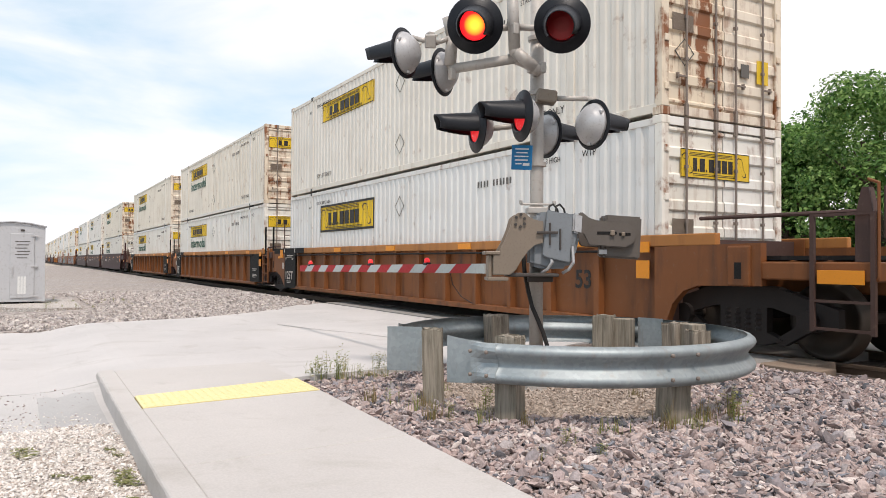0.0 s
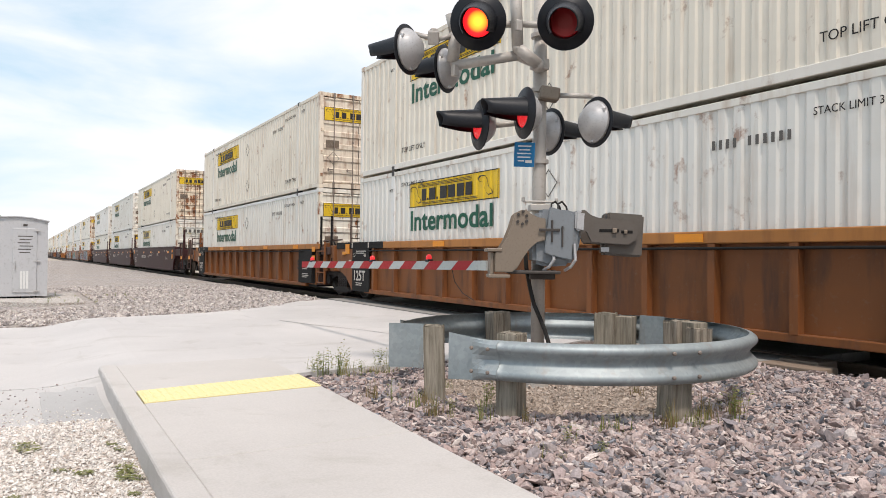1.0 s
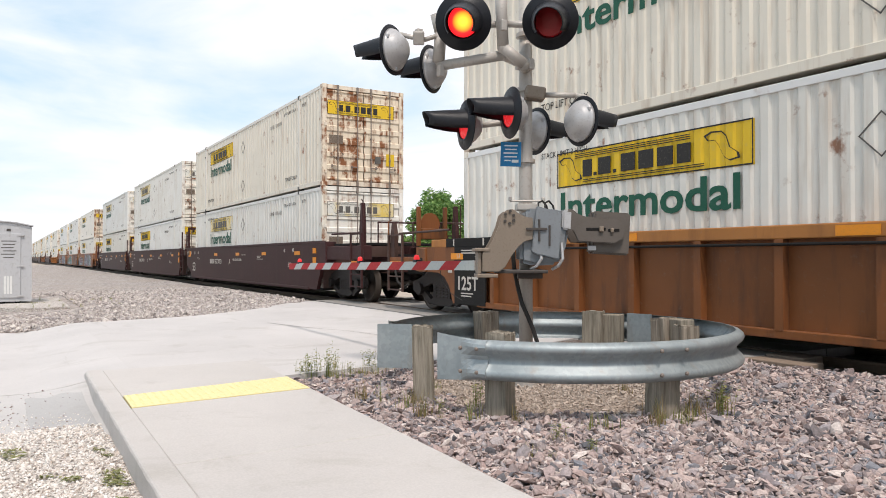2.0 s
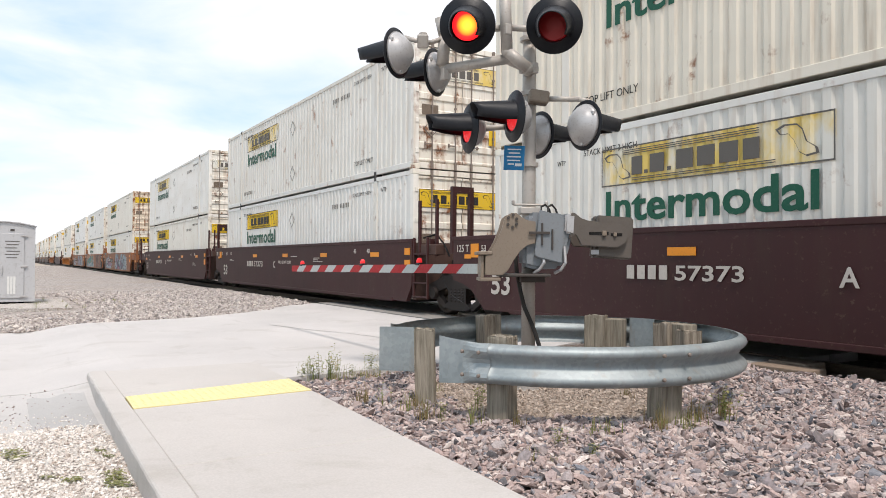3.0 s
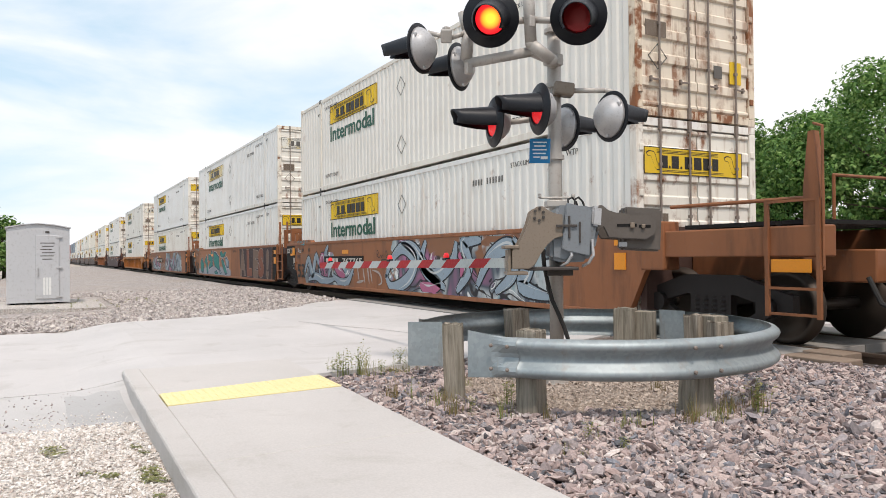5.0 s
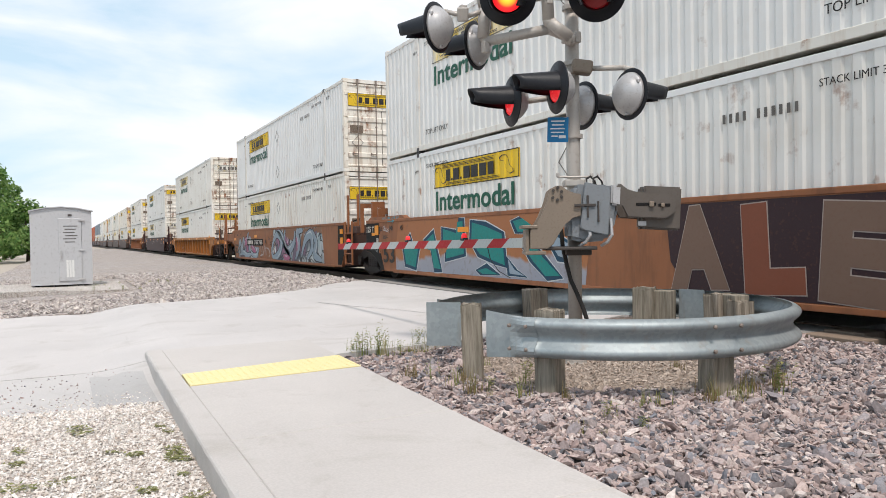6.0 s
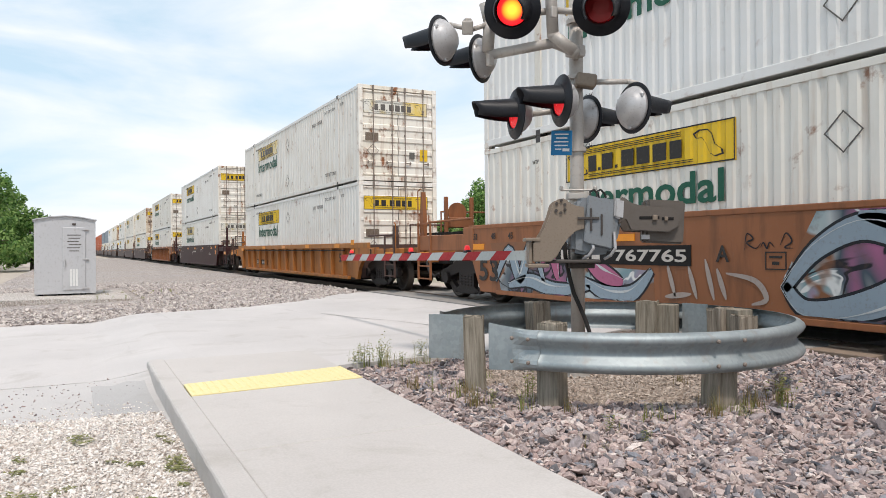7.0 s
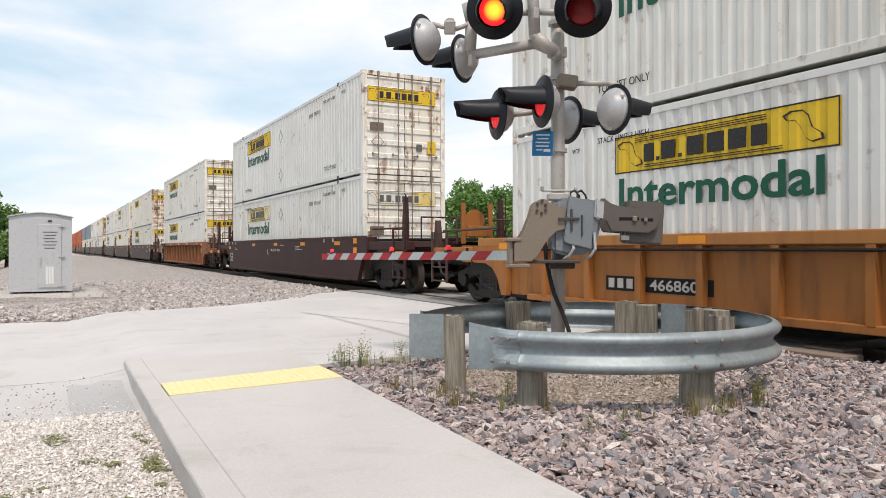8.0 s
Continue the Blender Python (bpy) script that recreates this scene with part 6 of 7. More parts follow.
def crossing_signal():
    root = thing("crossing_signal", "silver level crossing signal mast with flashing red lamps", "signal", "", SET_BACK)
    x, y = MAST
    part("mast", tube(bmesh.new(), (x, y, -0.1), (x, y, 3.95), 0.062, seg=24), ALU, root, "", True)
    bm = lathe(bmesh.new(), [(0.12, -0.08), (0.12, 0.0), (0.10, 0.04), (0.085, 0.24), (0.07, 0.26)], 20, Matrix.Translation((x, y, -0.02)))
    part("base", bm, ALU, root)
    for z in (1.62, 2.05, 2.70, 2.93, 3.2):
        part("clamp", lathe(bmesh.new(), [(0.06, -0.02), (0.085, -0.018), (0.085, 0.018), (0.06, 0.02)], 20, Matrix.Translation((x, y, z))), ALU, root)
    # lamps, placed by their side offset and height
    pa, pb = seen(0.465, 2.155, 6.4), seen(1.265, 2.17, 6.4)
    front = (Vector(EYE) - Vector((x, y, 2.3))).normalized()
    face = Vector((front.x, front.y, 0)).normalized()
    flasher(root, pa, (face + LEFT * 0.03 + Vector((0, 0, -0.26))).normalized(), 0)
    flasher(root, pb, (face + LEFT * 0.10 + Vector((0, 0, -0.26))).normalized(), 1)
    back_dir = (LEFT * 0.86 + AWAY * 0.5).normalized()
    p1, p2 = seen(-0.185, 1.885, 6.6), seen(0.165, 1.715, 6.9)
    flasher(root, p1, back_dir)
    flasher(root, p2, back_dir)
    side = (LEFT * 0.95 - AWAY * 0.28).normalized()
    p3, p4 = seen(0.89, 1.325, 6.35), seen(0.48, 1.21, 6.55)
    flasher(root, p3, side)
    flasher(root, p4, side)
    right = (-LEFT * 0.88 + AWAY * 0.47).normalized()
    p5, p6 = seen(1.56, 1.25, 6.5), seen(1.14, 1.155, 6.95)
    flasher(root, p5, right)
    flasher(root, p6, right)
    mast_at = lambda z: Vector((x, y, z))
    # upper cross arm: a riser stands out before the mast, a cross pipe runs to the side
    elbow = seen(0.24, 1.78, 6.65)
    riser = seen(0.83, 1.92, 6.45)
    part("cross_arm", path_tube(bmesh.new(), [mast_at(2.93), seen(0.83, 1.85, 6.5), seen(0.24, 1.745, 6.65)], 0.045, 14), ALU, root, "", True)
    part("cross_arm", path_tube(bmesh.new(), [mast_at(2.90), seen(1.02, 1.77, 6.5), riser, seen(0.80, 2.6, 6.45)], 0.052, 14), ALU, root, "", True)
    part("cross_arm", path_tube(bmesh.new(), [elbow, seen(0.26, 2.05, 6.62), seen(0.22, 2.22, 6.6)], 0.055, 14), ALU, root, "", True)
    part("cross_arm", path_tube(bmesh.new(), [pa - face * 0.15, seen(0.83, 2.14, 6.5), pb - face * 0.15], 0.03, 12), ALU, root, "", True)
    part("cross_arm", path_tube(bmesh.new(), [seen(0.22, 2.02, 6.6), seen(0.1, 1.98, 6.6), seen(-0.10, 2.03, 6.6), p1 - back_dir * 0.1], 0.022, 10), ALU, root, "", True)
    part("cross_arm", path_tube(bmesh.new(), [elbow, p2 - back_dir * 0.12], 0.035, 10), ALU, root, "", True)
    part("bracket", boxes(((-0.05, -0.06, -0.06), (0.05, 0.06, 0.06)), bevel=0.012), ALU, root).matrix_basis = Matrix.Translation(seen(0.06, 2.0, 6.6)) @ pose(0, 0, 0, 20, 0, 62)
    # lower junction box with side arms
    jb = part("junction_box", boxes(((-0.09, -0.07, -0.06), (0.09, 0.07, 0.06)), bevel=0.02), TAN_STEEL, root, "tan junction box")
    jb.matrix_basis = Matrix.Translation(seen(1.12, 1.50, 6.6)) @ pose(0, 0, 0, 0, 8, 62)
    part("cross_arm", path_tube(bmesh.new(), [seen(1.18, 1.49, 6.6), seen(1.50, 1.49, 6.55), seen(1.58, 1.47, 6.55), p5 - right * 0.06], 0.024, 10), ALU, root, "", True)
    part("cross_arm", path_tube(bmesh.new(), [mast_at(2.56), p3 - side * 0.12], 0.03, 10), ALU, root, "", True)
    part("cross_arm", path_tube(bmesh.new(), [mast_at(2.45), seen(0.9, 1.24, 6.6), p4 - side * 0.12], 0.026, 10), ALU, root, "", True)
    part("cross_arm", path_tube(bmesh.new(), [mast_at(2.4), p6 - right * 0.12], 0.026, 10), ALU, root, "", True)
    for q in (seen(1.08, 1.77, 6.55), seen(0.98, 1.77, 6.55), seen(0.26, 1.70, 6.62), seen(0.06, 2.03, 6.58), seen(0.83, 2.12, 6.42)):
        part("bolt_block", box(bmesh.new(), tuple(q - Vector((0.03, 0.03, 0.05))), tuple(q + Vector((0.03, 0.03, 0.05))), 0.01), ALU, root)
    sign = part("plate", box(bmesh.new(), (-0.092, -0.004, -0.11), (0.092, 0.004, 0.11), 0.003), BLUE, root, "blue emergency notice plate with white lines")
    sign.matrix_basis = Matrix.Translation(seen(0.90, 0.945, 6.58)) @ pose(0, 0, 0, 0, 2, 52)
    bm = bmesh.new()
    for k, (a, b) in enumerate(((-0.06, 0.06), (-0.05, 0.05), (-0.065, 0.06), (-0.06, 0.055), (-0.055, 0.0))):
        box(bm, (a, -0.007, 0.070 - k * 0.033), (b, -0.004, 0.081 - k * 0.033))
    box(bm, (0.01, -0.007, -0.075), (0.07, -0.0045, -0.05))
    part("text_line", bm, WHITE_PLAIN, sign)
    foot = Vector((x, y, 0))
    ahead = -AWAY * 0.085
    cable = path_tube(bmesh.new(), [foot + LEFT * u + ahead + Vector((0, 0, z)) for u, z in ((0.13, 1.22), (0.12, 1.08), (0.085, 0.90), (0.05, 0.76), (0.0, 0.65), (-0.05, 0.53), (-0.085, 0.42), (-0.09, 0.30))], 0.019, 8)
    part("cable", cable, RUBBER, root)


crossing_signal()


def far_signal():
    """The twin signal on the far side of the track, with its crossbuck."""
    root = thing("crossing_signal", "far level crossing signal with a white crossbuck beyond the track", "signal")
    x, y = -18.0, 19.8
    part("mast", tube(bmesh.new(), (x, y, -0.26), (x, y, 5.9), 0.065, seg=16), ALU, root, "", True)
    part("base", lathe(bmesh.new(), [(0.25, -0.28), (0.25, 0.0), (0.12, 0.05), (0.09, 0.3)], 16, Matrix.Translation((x, y, 0))), ALU, root)
    out = (-AWAY * 0.09)
    for k in (-1, 1):
        m = Matrix.Translation(Vector((x, y, 4.4)) + LEFT * 0.02 + out + (-AWAY) * (0.012 * k)) @ pose(0, 0, 0, 0, 45 * k, 61.8)
        blade = part("blade", box(bmesh.new(), (-0.61, -0.005, -0.115), (0.61, 0.005, 0.115), 0.004), WHITE_PLAIN, root, "white crossbuck blade")
        blade.matrix_basis = m
        for j in range(8):
            if 3 <= j <= 4:
                continue
            part("text_line", box(bmesh.new(), (-0.56 + 0.145 * j, -0.009, -0.06), (-0.48 + 0.145 * j, -0.005, 0.06)), INK, blade)
    part("blade_arm", tube(bmesh.new(), Vector((x, y, 4.62)) + LEFT * 0.1, Vector((x, y, 4.62)) - LEFT * 0.55, 0.025, seg=8), ALU, root)
    part("plate", box(bmesh.new(), (-0.2, -0.005, -0.12), (0.2, 0.005, 0.12)), WHITE_PLAIN, root).matrix_basis = Matrix.Translation(Vector((x, y, 3.62)) + LEFT * 0.02 + out) @ pose(0, 0, 0, 0, 0, 61.8)
    part("cross_arm", tube(bmesh.new(), Vector((x, y, 3.2)) + LEFT * 0.95, Vector((x, y, 3.2)) - LEFT * 1.1, 0.03, seg=10), ALU, root)
    turn = (LEFT * 0.75 - AWAY * 0.65).normalized()
    for k in (0.9, 0.3):
        flasher(root, Vector((x, y, 3.05)) + LEFT * k + out, turn)
    for k in (0.55, 1.05):
        flasher(root, Vector((x, y, 3.05)) - LEFT * k, -turn)


far_signal()


def crossing_gate():
    root = thing("crossing_gate", "lowered level crossing gate arm with red and silver stripes", "gate", "", SET_BACK)
    dx = Vector((-1, 0.012, 0)).normalized()
    a, b = Vector((-5.72, 3.74, 1.10)), Vector((-11.0, 3.78, 1.04))
    n = 18
    first = None
    for k in range(n):
        f0, f1 = k / n, (k + 1) / n
        p, q = a.lerp(b, f0), a.lerp(b, f1)
        h = 0.046
        sl = 0.07
        bm = prism(bmesh.new(), [(p.x - (sl if k else 0), p.z - h), (q.x - sl * (k < n - 1), q.z - h), (q.x + sl * (k < n - 1), q.z + h), (p.x + (sl if k else 0), p.z + h)], p.y - 0.02, p.y + 0.02)
        part("stripe", bm, RED if k % 2 else SILVER_STRIPE, root)
    for f in (0.22, 0.5, 0.92):
        p = a.lerp(b, f)
        bm = lathe(bmesh.new(), [(0.02, 0.05), (0.03, 0.06), (0.032, 0.085), (0.022, 0.11), (0.008, 0.115)], 14, Matrix.Translation(p))
        lamp = part("gate_lamp", bm, LENS_DIM, root, "small red gate arm lamp", True)
        part("lamp_base", boxes((tuple(p + Vector((-0.04, -0.03, 0.035))), tuple(p + Vector((0.04, 0.03, 0.065)))), bevel=0.008), LAMP_BLACK, lamp)
    wire = path_tube(bmesh.new(), [a.lerp(b, 0.12) + Vector((0, -0.02, -0.04)), a.lerp(b, 0.11) + Vector((0, -0.02, -0.16)), a.lerp(b, 0.08) + Vector((0, -0.02, -0.27)), a.lerp(b, 0.04) + Vector((0, -0.02, -0.33))], 0.004, 6)
    part("loose_wire", wire, RUBBER, root)
    # frame of the mechanism: u runs to the viewer's right, w towards the viewer
    F = Matrix.Translation((MAST[0], MAST[1], 0)) @ pose(0, 0, 0, 0, 0, 61.8)

    def local(name, bm, mat, label=""):
        o = part(name, bm, mat, root, label)
        o.matrix_basis = F
        return o
    def rounded(bm, outline, w0, w1, bevel):
        q = prism(bmesh.new(), outline, w0, w1)
        bmesh.ops.bevel(q, geom=list(q.edges), offset=bevel, segments=2, affect="EDGES", clamp_overlap=True)
        me = bpy.data.meshes.new("tmp")
        q.to_mesh(me)
        q.free()
        bm.from_mesh(me)
        bpy.data.meshes.remove(me)
        return bm
    body = [(-0.10, 1.13), (0.02, 1.10), (0.22, 1.11), (0.29, 1.22), (0.33, 1.40), (0.33, 1.56), (0.24, 1.59), (-0.04, 1.60), (-0.06, 1.45), (-0.10, 1.30)]
    local("mechanism_box", rounded(bmesh.new(), body, -0.34, -0.05, 0.03), GATE_GREY, "grey gate mechanism housing")
    door = [(-0.01, 1.22), (0.03, 1.20), (0.225, 1.155), (0.250, 1.54), (0.20, 1.57), (0.035, 1.615)]
    local("mechanism_door", rounded(bmesh.new(), door, -0.40, -0.345, 0.008), GATE_GREY, "grey access door with latch bars")
    local("latch", boxes(((-0.06, -0.418, 1.405), (0.12, -0.40, 1.427)), ((0.045, -0.415, 1.31), (0.062, -0.399, 1.50)), ((0.135, -0.415, 1.27), (0.150, -0.399, 1.45)), bevel=0.003), DARK_STEEL)
    bm = bmesh.new()
    for u0 in (0.05, 0.235):
        path_tube(bm, [(u0 + 0.02, -0.36, 1.24 + (u0 > 0.1) * 0.06), (u0 + 0.025, -0.385, 1.16), (u0 - 0.01, -0.36, 1.10), (u0 - 0.05, -0.30, 1.07)], 0.014, 8)
    local("conduit", bm, SILVER)
    local("base_plate", boxes(((-0.30, -0.36, 1.035), (0.14, -0.02, 1.065)), ((-0.10, -0.20, 0.985), (0.12, 0.06, 1.035)), bevel=0.008), DARK_STEEL, "dark mounting plate clamped to the mast")
    out = [(-0.434, 1.05), (-0.286, 1.05), (-0.237, 1.09), (-0.19, 1.178), (-0.138, 1.262), (-0.074, 1.316), (0.0, 1.326), (0.0, 1.515), (-0.07, 1.52), (-0.11, 1.543),
           (-0.168, 1.588), (-0.22, 1.583), (-0.262, 1.55), (-0.29, 1.45), (-0.336, 1.336), (-0.385, 1.24), (-0.434, 1.215)]
    for w in (-0.39, -0.11):
        local("arm_bracket", rounded(bmesh.new(), out, w, w + 0.035, 0.006), TAN_STEEL, "tan steel arm bracket")
    bolt = None
    for u, z in ((-0.235, 1.545), (-0.195, 1.57), (-0.165, 1.535), (-0.24, 1.485), (-0.20, 1.465), (-0.165, 1.49)):
        if bolt is None:
            bolt = local("bolt", tube(bmesh.new(), (0, -0.405, 0), (0, -0.388, 0), 0.013, seg=8), DARK_STEEL)
            bolt.matrix_basis = F @ Matrix.Translation((u, 0, z))
        else:
            again(bolt, "bolt", F @ Matrix.Translation((u, 0, z)), root)
    local("arm_clamp", boxes(((-0.50, -0.40, 1.225), (-0.37, -0.06, 1.255)), ((-0.48, -0.40, 1.00), (-0.30, -0.06, 1.03)), ((-0.47, -0.36, 1.03), (-0.44, -0.10, 1.22)), bevel=0.006), TAN_STEEL)
    out = [(0.30, 1.36), (0.36, 1.43), (0.40, 1.31), (0.72, 1.29), (0.79, 1.33), (0.82, 1.40), (0.80, 1.47), (0.74, 1.505), (0.46, 1.52), (0.40, 1.54), (0.34, 1.60), (0.30, 1.58)]
    for w in (-0.36, -0.02):
        local("counterweight_arm", rounded(bmesh.new(), out, w, w + 0.035, 0.008), IRON, "iron counterweight arm")
    for w in (-0.30, -0.16):
        local("counterweight", rounded(bmesh.new(), [(0.54, 1.21), (0.86, 1.19), (0.88, 1.56), (0.56, 1.58)], w, w + 0.10, 0.015), IRON, "slotted iron counterweight plate")
    # uncut arm: dark strips carry the shade of its slots
    local("slot", boxes(((0.47, -0.3645, 1.405), (0.64, -0.3605, 1.43)), ((0.66, -0.3645, 1.395), (0.76, -0.3605, 1.42)), bevel=0.0015), STEEL_BLACK, "slot in the arm, its shade laid on as dark strips")
    local("slot_bolt", boxes(((0.58, -0.385, 1.395), (0.62, -0.36, 1.44)), ((0.68, -0.382, 1.39), (0.71, -0.36, 1.425)), bevel=0.006), TAN_STEEL)
    local("tag", box(bmesh.new(), (0.50, -0.306, 1.235), (0.57, -0.301, 1.275), 0.001), SILVER)
    local("support_collar", boxes(((-0.09, -0.09, 1.60), (0.09, 0.09, 1.66)), ((-0.16, -0.10, 1.672), (0.15, -0.075, 1.69)), ((-0.17, -0.105, 1.68), (-0.14, -0.07, 1.72)), ((0.13, -0.105, 1.675), (0.16, -0.07, 1.715)), bevel=0.008), ALU)
    for u0 in (0.08, 0.14):
        local("cable_loop", path_tube(bmesh.new(), [(u0, -0.2, 1.58), (u0 + 0.01, -0.15, 1.66), (u0 + 0.05, -0.12, 1.68), (u0 + 0.09, -0.1, 1.64), (u0 + 0.11, -0.1, 1.57)], 0.009, 6), RUBBER)
    local("relay_box", rounded(bmesh.new(), [(0.255, 1.42), (0.345, 1.40), (0.355, 1.575), (0.265, 1.59)], -0.37, -0.20, 0.015), SILVER, "pale label block")


crossing_gate()


def cabinet():
    root = thing("signal_cabinet", "grey aluminium signal cabinet with a closed door on gravel", "cabinet", "", pose(-22.2, -0.88, -0.02, 0, 0, 92))
    root.scale = (0.80, 1, 1)
    w, d, h = 1.84, 1.6, 2.02
    body = prism(bmesh.new(), [(0, 0.06), (w, 0.06), (w, h), (w * 0.75, h + 0.08), (w * 0.5, h + 0.11), (w * 0.25, h + 0.08), (0, h)], 0, d)
    part("body", body, CABINET, root)
    roof = prism(bmesh.new(), [(-0.04, h), (w * 0.25, h + 0.085), (w * 0.5, h + 0.115), (w * 0.75, h + 0.085), (w + 0.04, h), (w + 0.04, h + 0.03), (w * 0.75, h + 0.11), (w * 0.5, h + 0.14),
                               (w * 0.25, h + 0.11), (-0.04, h + 0.03)], -0.05, d + 0.05)
    part("roof", roof, CABINET, root)
    door = part("door", box(bmesh.new(), (0.83, -0.03, 0.16), (1.52, 0.0, 1.84), 0.008), CABINET, root, "flat grey door")
    part("vent", boxes(*[((1.05 + 0.085 * k, -0.036, 0.26), (1.115 + 0.085 * k, -0.03, 0.72)) for k in range(3)]), WHITE_PLAIN, door, "white vent slots")
    part("handle", boxes(((0.88, -0.07, 0.78), (0.92, -0.03, 0.98)), bevel=0.008), SILVER, door)
    part("text_line", boxes(*[((0.97 + 0.05 * (k % 2), -0.034, 1.62 - 0.085 * k), (1.40 - 0.04 * (k % 3), -0.03, 1.643 - 0.085 * k)) for k in range(6)]), GREY_INK, door)
    for z in (0.2, 0.98, 1.78):
        part("hinge", boxes(((1.42, -0.05, z - 0.02), (1.62, -0.0, z + 0.02)), bevel=0.005), SILVER, door)
    part("lamp_plate", boxes(((1.12, -0.02, 1.90), (1.24, 0, 1.95))), DARK_STEEL, root)
    part("skid", boxes(((0.1, 0.1, -0.15), (0.25, d - 0.1, 0.06)), ((w - 0.45, 0.1, -0.15), (w - 0.3, d - 0.1, 0.06)), ((0.7, 0.05, -0.15), (1.1, d - 0.1, 0.06))), STEEL_BLACK, root)
    slab("cabinet_pad", LIME_SHEET, (lambda y, u: -24.5 + 4.6 * u * (0.9 + 0.1 * math.sin(y * 2)), 10), span(-3.6, 1.35, 14), lambda x, y: -0.012 + bumps(x, y, 0.02, 1.5) , "pale dirt pad round the cabinet", 0.3)


cabinet()


# ---- plants ----
def leaf_cloud(name, centres, leaf, per, material, parent, seed, squash=0.8):
    rng = np.random.default_rng(seed)
    cs = np.array([(c[0], c[1], c[2]) for c in centres])
    rs = np.array([c[3] for c in centres])
    n = len(cs) * per
    d = rng.normal(size=(n, 3))
    d /= np.linalg.norm(d, axis=1, keepdims=True)
    rad = rng.uniform(0.45, 1.08, (n, 1)) ** 0.6
    p = np.repeat(cs, per, 0) + d * rad * np.repeat(rs, per)[:, None] * np.array([1, 1, squash])
    nrm = d * 0.7 + rng.normal(size=(n, 3)) * 0.6 + np.array([0, 0, 0.5])
    nrm /= np.linalg.norm(nrm, axis=1, keepdims=True)
    t = np.cross(nrm, rng.normal(size=(n, 3)))
    t /= np.linalg.norm(t, axis=1, keepdims=True)
    b = np.cross(nrm, t)
    s = leaf * rng.uniform(0.6, 1.4, (n, 1))
    v = np.stack([p - t * s, p - b * s * 0.55 + nrm * s * 0.15, p + t * s, p + b * s * 0.55 + nrm * s * 0.15], 1).reshape(-1, 3)
    me = bpy.data.meshes.new(name)
    me.vertices.add(len(v))
    me.vertices.foreach_set("co", v.astype(np.float32).ravel())
    idx = np.arange(len(v), dtype=np.int32)
    me.loops.add(len(idx))
    me.loops.foreach_set("vertex_index", idx)
    me.polygons.add(n)
    me.polygons.foreach_set("loop_start", np.arange(0, len(v), 4, dtype=np.int32))
    me.update(calc_edges=True)
    me.materials.append(material)
    ob = new(name, me)
    ob.parent = parent
    return ob


def tree(seed, height, spread, leaf=0.086, per=430, blobs=36):
    rng = random.Random(seed)
    root = thing("tree", "dense green broadleaf tree in full summer leaf", "tree", "trees along the railway")
    bm = bmesh.new()
    top = Vector((rng.uniform(-0.3, 0.3), rng.uniform(-0.3, 0.3), height * 0.7))
    mid = Vector((rng.uniform(-0.15, 0.15), rng.uniform(-0.15, 0.15), height * 0.3))
    tube(bm, (0, 0, -0.3), mid, 0.03 * height, 0.022 * height, 10)
    tube(bm, mid, top, 0.022 * height, 0.008 * height, 10)
    centres = []
    for k in range(blobs):
        f = rng.random()
        z = height * (0.14 + 0.78 * f)
        width = spread * (0.55 + 0.5 * math.sin(math.pi * min(1, f * 0.85 + 0.12))) * (1 - 0.45 * f)
        a, r = rng.uniform(0, 6.283), width * math.sqrt(rng.random())
        c = Vector((r * math.cos(a), r * math.sin(a), z))
        centres.append((c.x, c.y, c.z, height * rng.uniform(0.08, 0.15)))
        if k % 3 == 0:
            start = mid.lerp(top, min(1, max(0.05, f - 0.2)))
            tube(bm, start, c, 0.007 * height, 0.002 * height, 6)
    part("trunk", bm, BARK, root)
    leaf_cloud("crown", centres, leaf, per, LEAF, root, seed, 0.85)
    return root


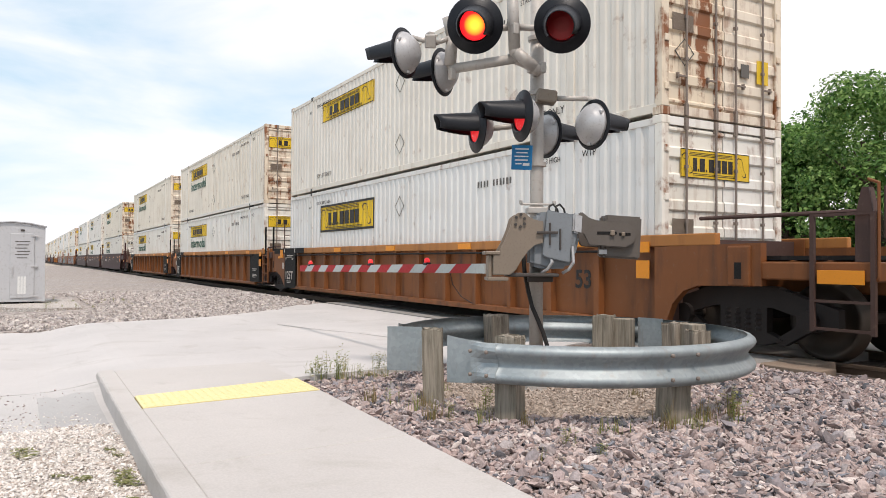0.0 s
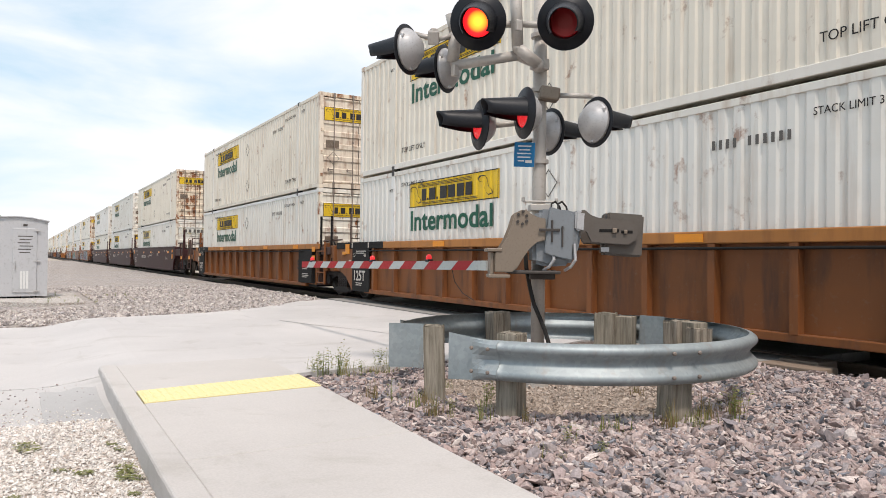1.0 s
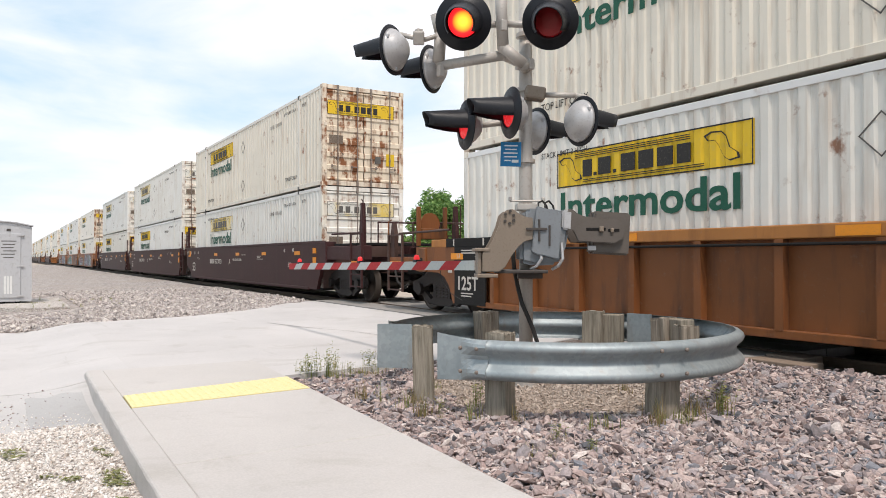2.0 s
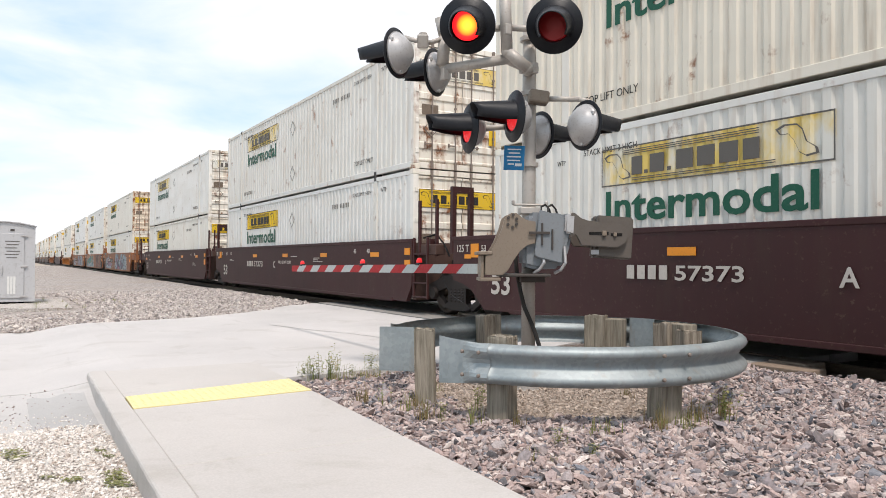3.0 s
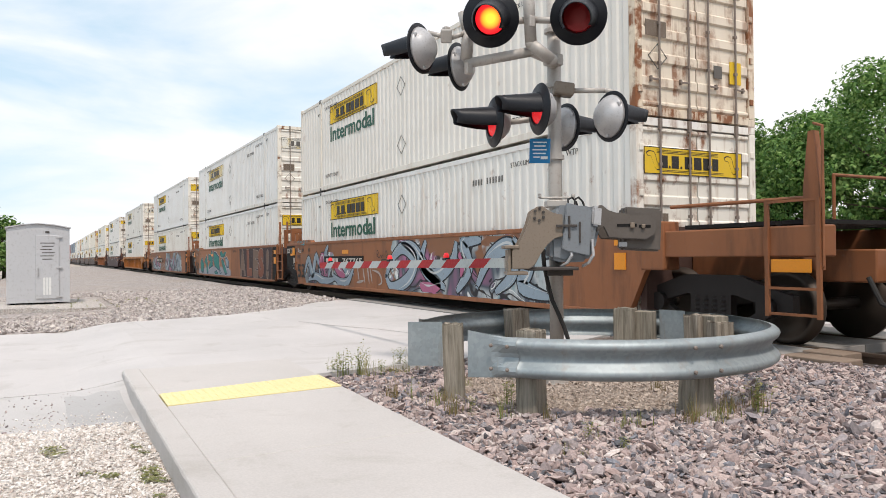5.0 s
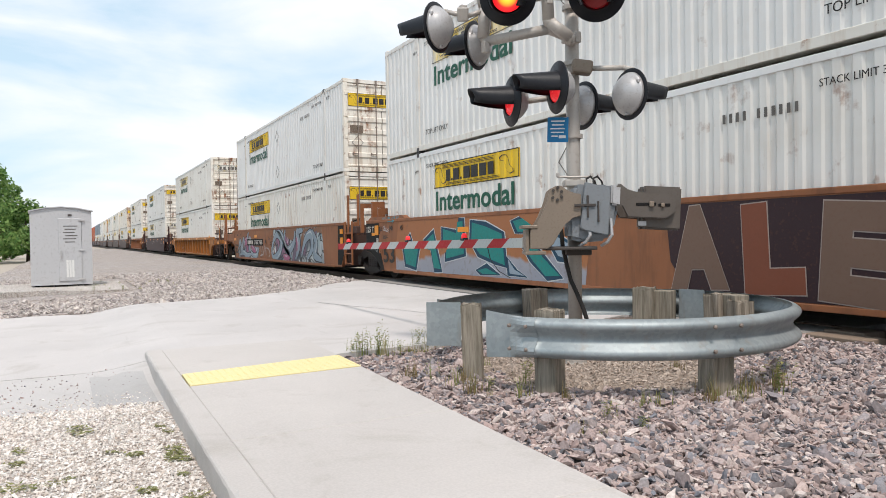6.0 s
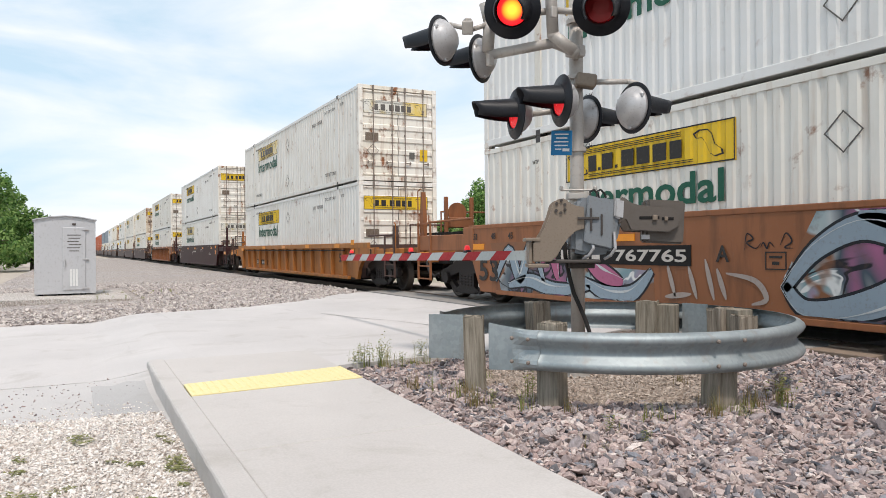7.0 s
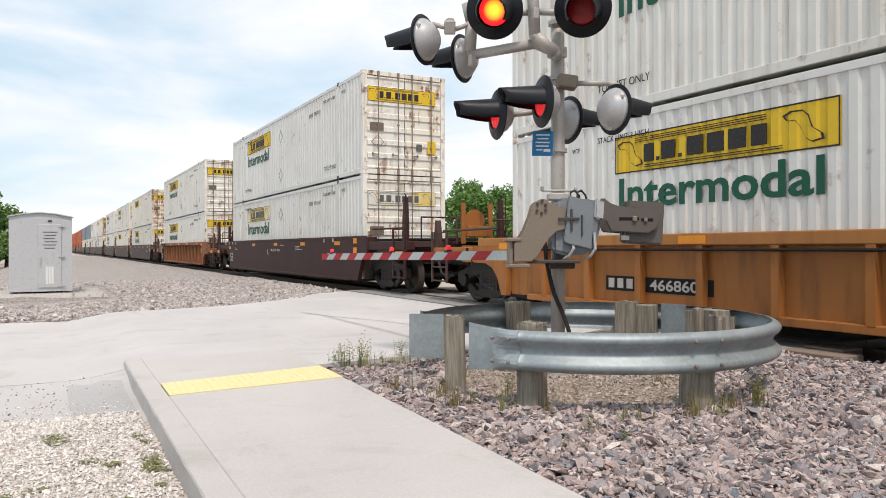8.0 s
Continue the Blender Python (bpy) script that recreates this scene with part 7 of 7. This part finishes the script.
def trees():
    rng = random.Random(11)
    protos = [tree(1, 7.0, 2.9), tree(2, 8.2, 3.1), tree(3, 6.0, 2.8)]
    protos += [tree(4, 7.0, 2.9, 0.16, 150), tree(5, 8.2, 3.1, 0.16, 150), tree(6, 6.0, 2.8, 0.16, 150)]      # farther off
    spots = [(-14.8, 25.8, 1, 1.0), (-21.0, 26.0, 0, 1.04), (-18.8, 26.5, 2, 1.22), (-11.0, 25.2, 0, 1.10), (-9.0, 26.5, 1, 0.98), (-25.5, 27.5, 2, 1.22), (-30, 28, 2, 1.2), (-34.5, 29, 0, 0.98), (-39, 28, 2, 0.95),
             (-43.5, 29.5, 2, 0.98), (-48, 28.5, 0, 0.85), (-53, 30, 2, 0.95), (-36, 34, 1, 0.95), (-41, 35, 0, 1.1), (-62, 36, 1, 1.0), (-28, 34, 1, 0.85), (-5, 27, 0, 1.05), (-59, 30, 0, 0.6), (-66, 31, 2, 0.7), (-19, 29.5, 1, 0.98), (-23, 30, 1, 0.86), (-27.5, 30.5, 0, 0.9), (-32, 31, 0, 0.86), (-36.5, 31.5, 1, 0.68), (-46, 32, 0, 0.9), (-51, 32.5, 1, 0.8), (-56, 33, 0, 0.92), (-15, 29.5, 1, 1.0), (-11, 30, 0, 1.1),
             (-61, -4.9, 1, 0.9), (-65, -7.5, 1, 1.1), (-63, -10.5, 0, 1.25), (-64, -2.7, 2, 0.82), (-76, -5, 1, 0.85), (-68, -13, 1, 1.15), (-110, -7, 1, 0.8), (-125, -4.5, 0, 0.9)]
    spots += [(-300 - 14 * k, 18 + 5 * (k % 3), k % 3, 1.25 + 0.2 * (k % 2)) for k in range(6)]
    used = set()
    for x, y, k, s in spots:
        k += 0 if x > -37 and y < 31.2 else 3
        m = Matrix.Translation((x, y, -0.3)) @ pose(0, 0, 0, 0, 0, rng.uniform(0, 360))
        t = protos[k]
        if k in used:
            t = copy_thing(protos[k], m)
        else:
            used.add(k)
            t.matrix_basis = m
        t.scale = (s, s, s)


trees()


def weeds():
    def clump(seed, h, n, stalky, mat=WEED):
        rng = random.Random(seed)
        verts, faces = [], []
        for k in range(n):
            a, lean = rng.uniform(0, 6.28), rng.uniform(0.05, 0.5)
            hh, w = h * rng.uniform(0.4, 1.0), rng.uniform(0.002, 0.0055) * (0.8 if stalky else 1)
            bx, by = rng.gauss(0, 0.05), rng.gauss(0, 0.05)
            prev = None
            for j in range(4):
                f = j / 3
                cx, cy, cz = bx + math.cos(a) * lean * hh * f * f, by + math.sin(a) * lean * hh * f * f, hh * f
                ww = w * (1 - 0.85 * f)
                verts += [(cx - math.sin(a) * ww, cy + math.cos(a) * ww, cz), (cx + math.sin(a) * ww, cy - math.cos(a) * ww, cz)]
                i = len(verts)
                if prev:
                    faces.append((prev - 2, prev - 1, i - 1, i - 2))
                prev = i
            if stalky:
                for j in range(7):
                    f = 0.3 + 0.1 * j
                    cx, cy, cz = bx + math.cos(a) * lean * hh * f * f, by + math.sin(a) * lean * hh * f * f, hh * f
                    aa, s = rng.uniform(0, 6.28), rng.uniform(0.012, 0.03)
                    i = len(verts)
                    verts += [(cx, cy, cz), (cx + math.cos(aa + 0.5) * s, cy + math.sin(aa + 0.5) * s, cz + s * 0.5), (cx + math.cos(aa) * s * 2, cy + math.sin(aa) * s * 2, cz + s * 0.6),
                              (cx + math.cos(aa - 0.5) * s, cy + math.sin(aa - 0.5) * s, cz + s * 0.4)]
                    faces.append((i, i + 1, i + 2, i + 3))
        ob = raw("weed", verts, faces, mat)
        return tagged(ob, "thin green and straw-coloured weed growing through stones", "weed", "weeds in the gravel")
    def rosette(seed, r, n):
        """Low creeping plant: leaves that lie almost flat round a crown."""
        rng = random.Random(seed)
        verts, faces = [], []
        for k in range(n):
            a, d = rng.uniform(0, 6.28), r * math.sqrt(rng.random())
            cx, cy, cz = d * math.cos(a) * 1.6, d * math.sin(a), rng.uniform(0.006, 0.03)
            b, q = rng.uniform(0, 6.28), rng.uniform(0.01, 0.024)
            i = len(verts)
            for da, k1, dz in ((0, 1.6, 0.008), (1.57, 0.5, 0.004), (3.14, 1.0, 0.0), (4.71, 0.5, 0.004)):
                verts.append((cx + math.cos(b + da) * q * k1, cy + math.sin(b + da) * q * k1, cz + dz * rng.uniform(0, 1.5)))
            faces.append((i, i + 1, i + 2, i + 3))
        return tagged(raw("weed", verts, faces, GREEN_WEED), "low creeping green weed lying on pale gravel", "weed", "weeds in the gravel")
    protos = [clump(1, 0.22, 26, False), clump(2, 0.42, 6, True), clump(3, 0.15, 34, False), clump(4, 0.30, 12, True), clump(5, 0.26, 40, False, DRY), rosette(6, 0.085, 60), rosette(7, 0.05, 34)]
    rng = random.Random(21)
    spots = []
    for a, r in ((-88, 1.62), (-84, 1.75), (-62, 1.72), (-50, 1.65), (-15, 1.72), (-4, 1.68), (2, 1.6), (6, 1.75), (-30, 1.8), (-95, 1.8), (-10, 1.62), (12, 1.65), (-70, 1.3), (140, 0.8), (95, 1.0), (20, 0.7), (200, 0.9), (-100, 1.95), (-8, 1.78), (-74, 1.85)):
        p = ring_point(a, r)
        spots.append((p.x, p.y, -0.06))
    for k in range(16):
        spots.append((-7.35 + rng.uniform(-0.1, 0.35), 2.6 + rng.uniform(0, 1.2), -0.05))
    for k in range(14):
        spots.append((-5.9 + rng.uniform(0, 2.6), 0.60 - rng.uniform(0, 0.07), -0.16))
    for k in range(16):
        spots.append((-5.9 + rng.uniform(0, 2.4), rng.uniform(-1.3, 0.35), -0.16))
    for k in range(8):
        spots.append((-6.2 + rng.uniform(0, 3.0), 2.75 + rng.uniform(0, 0.9), -0.07))
    for k in range(24):
        spots.append((-20 - rng.uniform(0, 4), 1.5 + rng.uniform(-1.5, 1.2), -0.03))
    used = set()
    for i, (x, y, z) in enumerate(spots):
        k = (4 if i < 20 and rng.random() < 0.55 else rng.choice((0, 1, 2, 3))) if i < 36 else rng.choice((5, 6, 6)) if i < 66 else rng.choice((0, 2, 2, 3))
        s = rng.uniform(0.5, 1.0) if i < 36 else rng.uniform(0.5, 1.1) if i < 66 else rng.uniform(0.25, 0.55)
        m = Matrix.Translation((x, y, z)) @ pose(0, 0, 0, 0, 0, rng.uniform(0, 360))
        if k in used:
            o = copy_thing(protos[k], m)
        else:
            used.add(k)
            o = protos[k]
            o.matrix_basis = m
        o.scale = (s, s, s)


weeds()


# ---- what moves ----


def motions():
    # the train surges a little about its mean speed
    surge = [(0.0, 0.0), (0.5, 0.0), (1.0, -0.1), (1.5, 0.2), (2.1, 0.1), (2.8, 0.05), (3.0, -0.05), (3.5, -0.2), (4.0, 0.25), (4.5, -0.35),
             (5.1, -0.1), (5.8, 0.0), (6.0, 0.0), (6.5, 0.3), (7.0, -0.2), (7.5, 0.05), (8.0, 0.4)]
    for ob, m in MOVING:
        walk(ob, [(t, Matrix.Translation((SPEED * t + d, 0, 0)) @ m) for t, d in surge])
    for ob, which in BLINK:
        a = 0.0 if which == 0 else 180.0
        rows = [(0.0, pose(0, 0, 0, 0, a, 0))]
        for k in range(16):
            t = round((0.15 + 0.517 * k) * FPS) / FPS
            for j in range(4):
                if t + (j - 1) / FPS <= 8.0:
                    rows.append((t + (j - 1) / FPS, pose(0, 0, 0, 0, a + 60.0 * j, 0)))
            a += 180.0
        rows.append((8.0 + 1 / FPS, rows[-1][1]))
        walk(ob, rows)


motions()
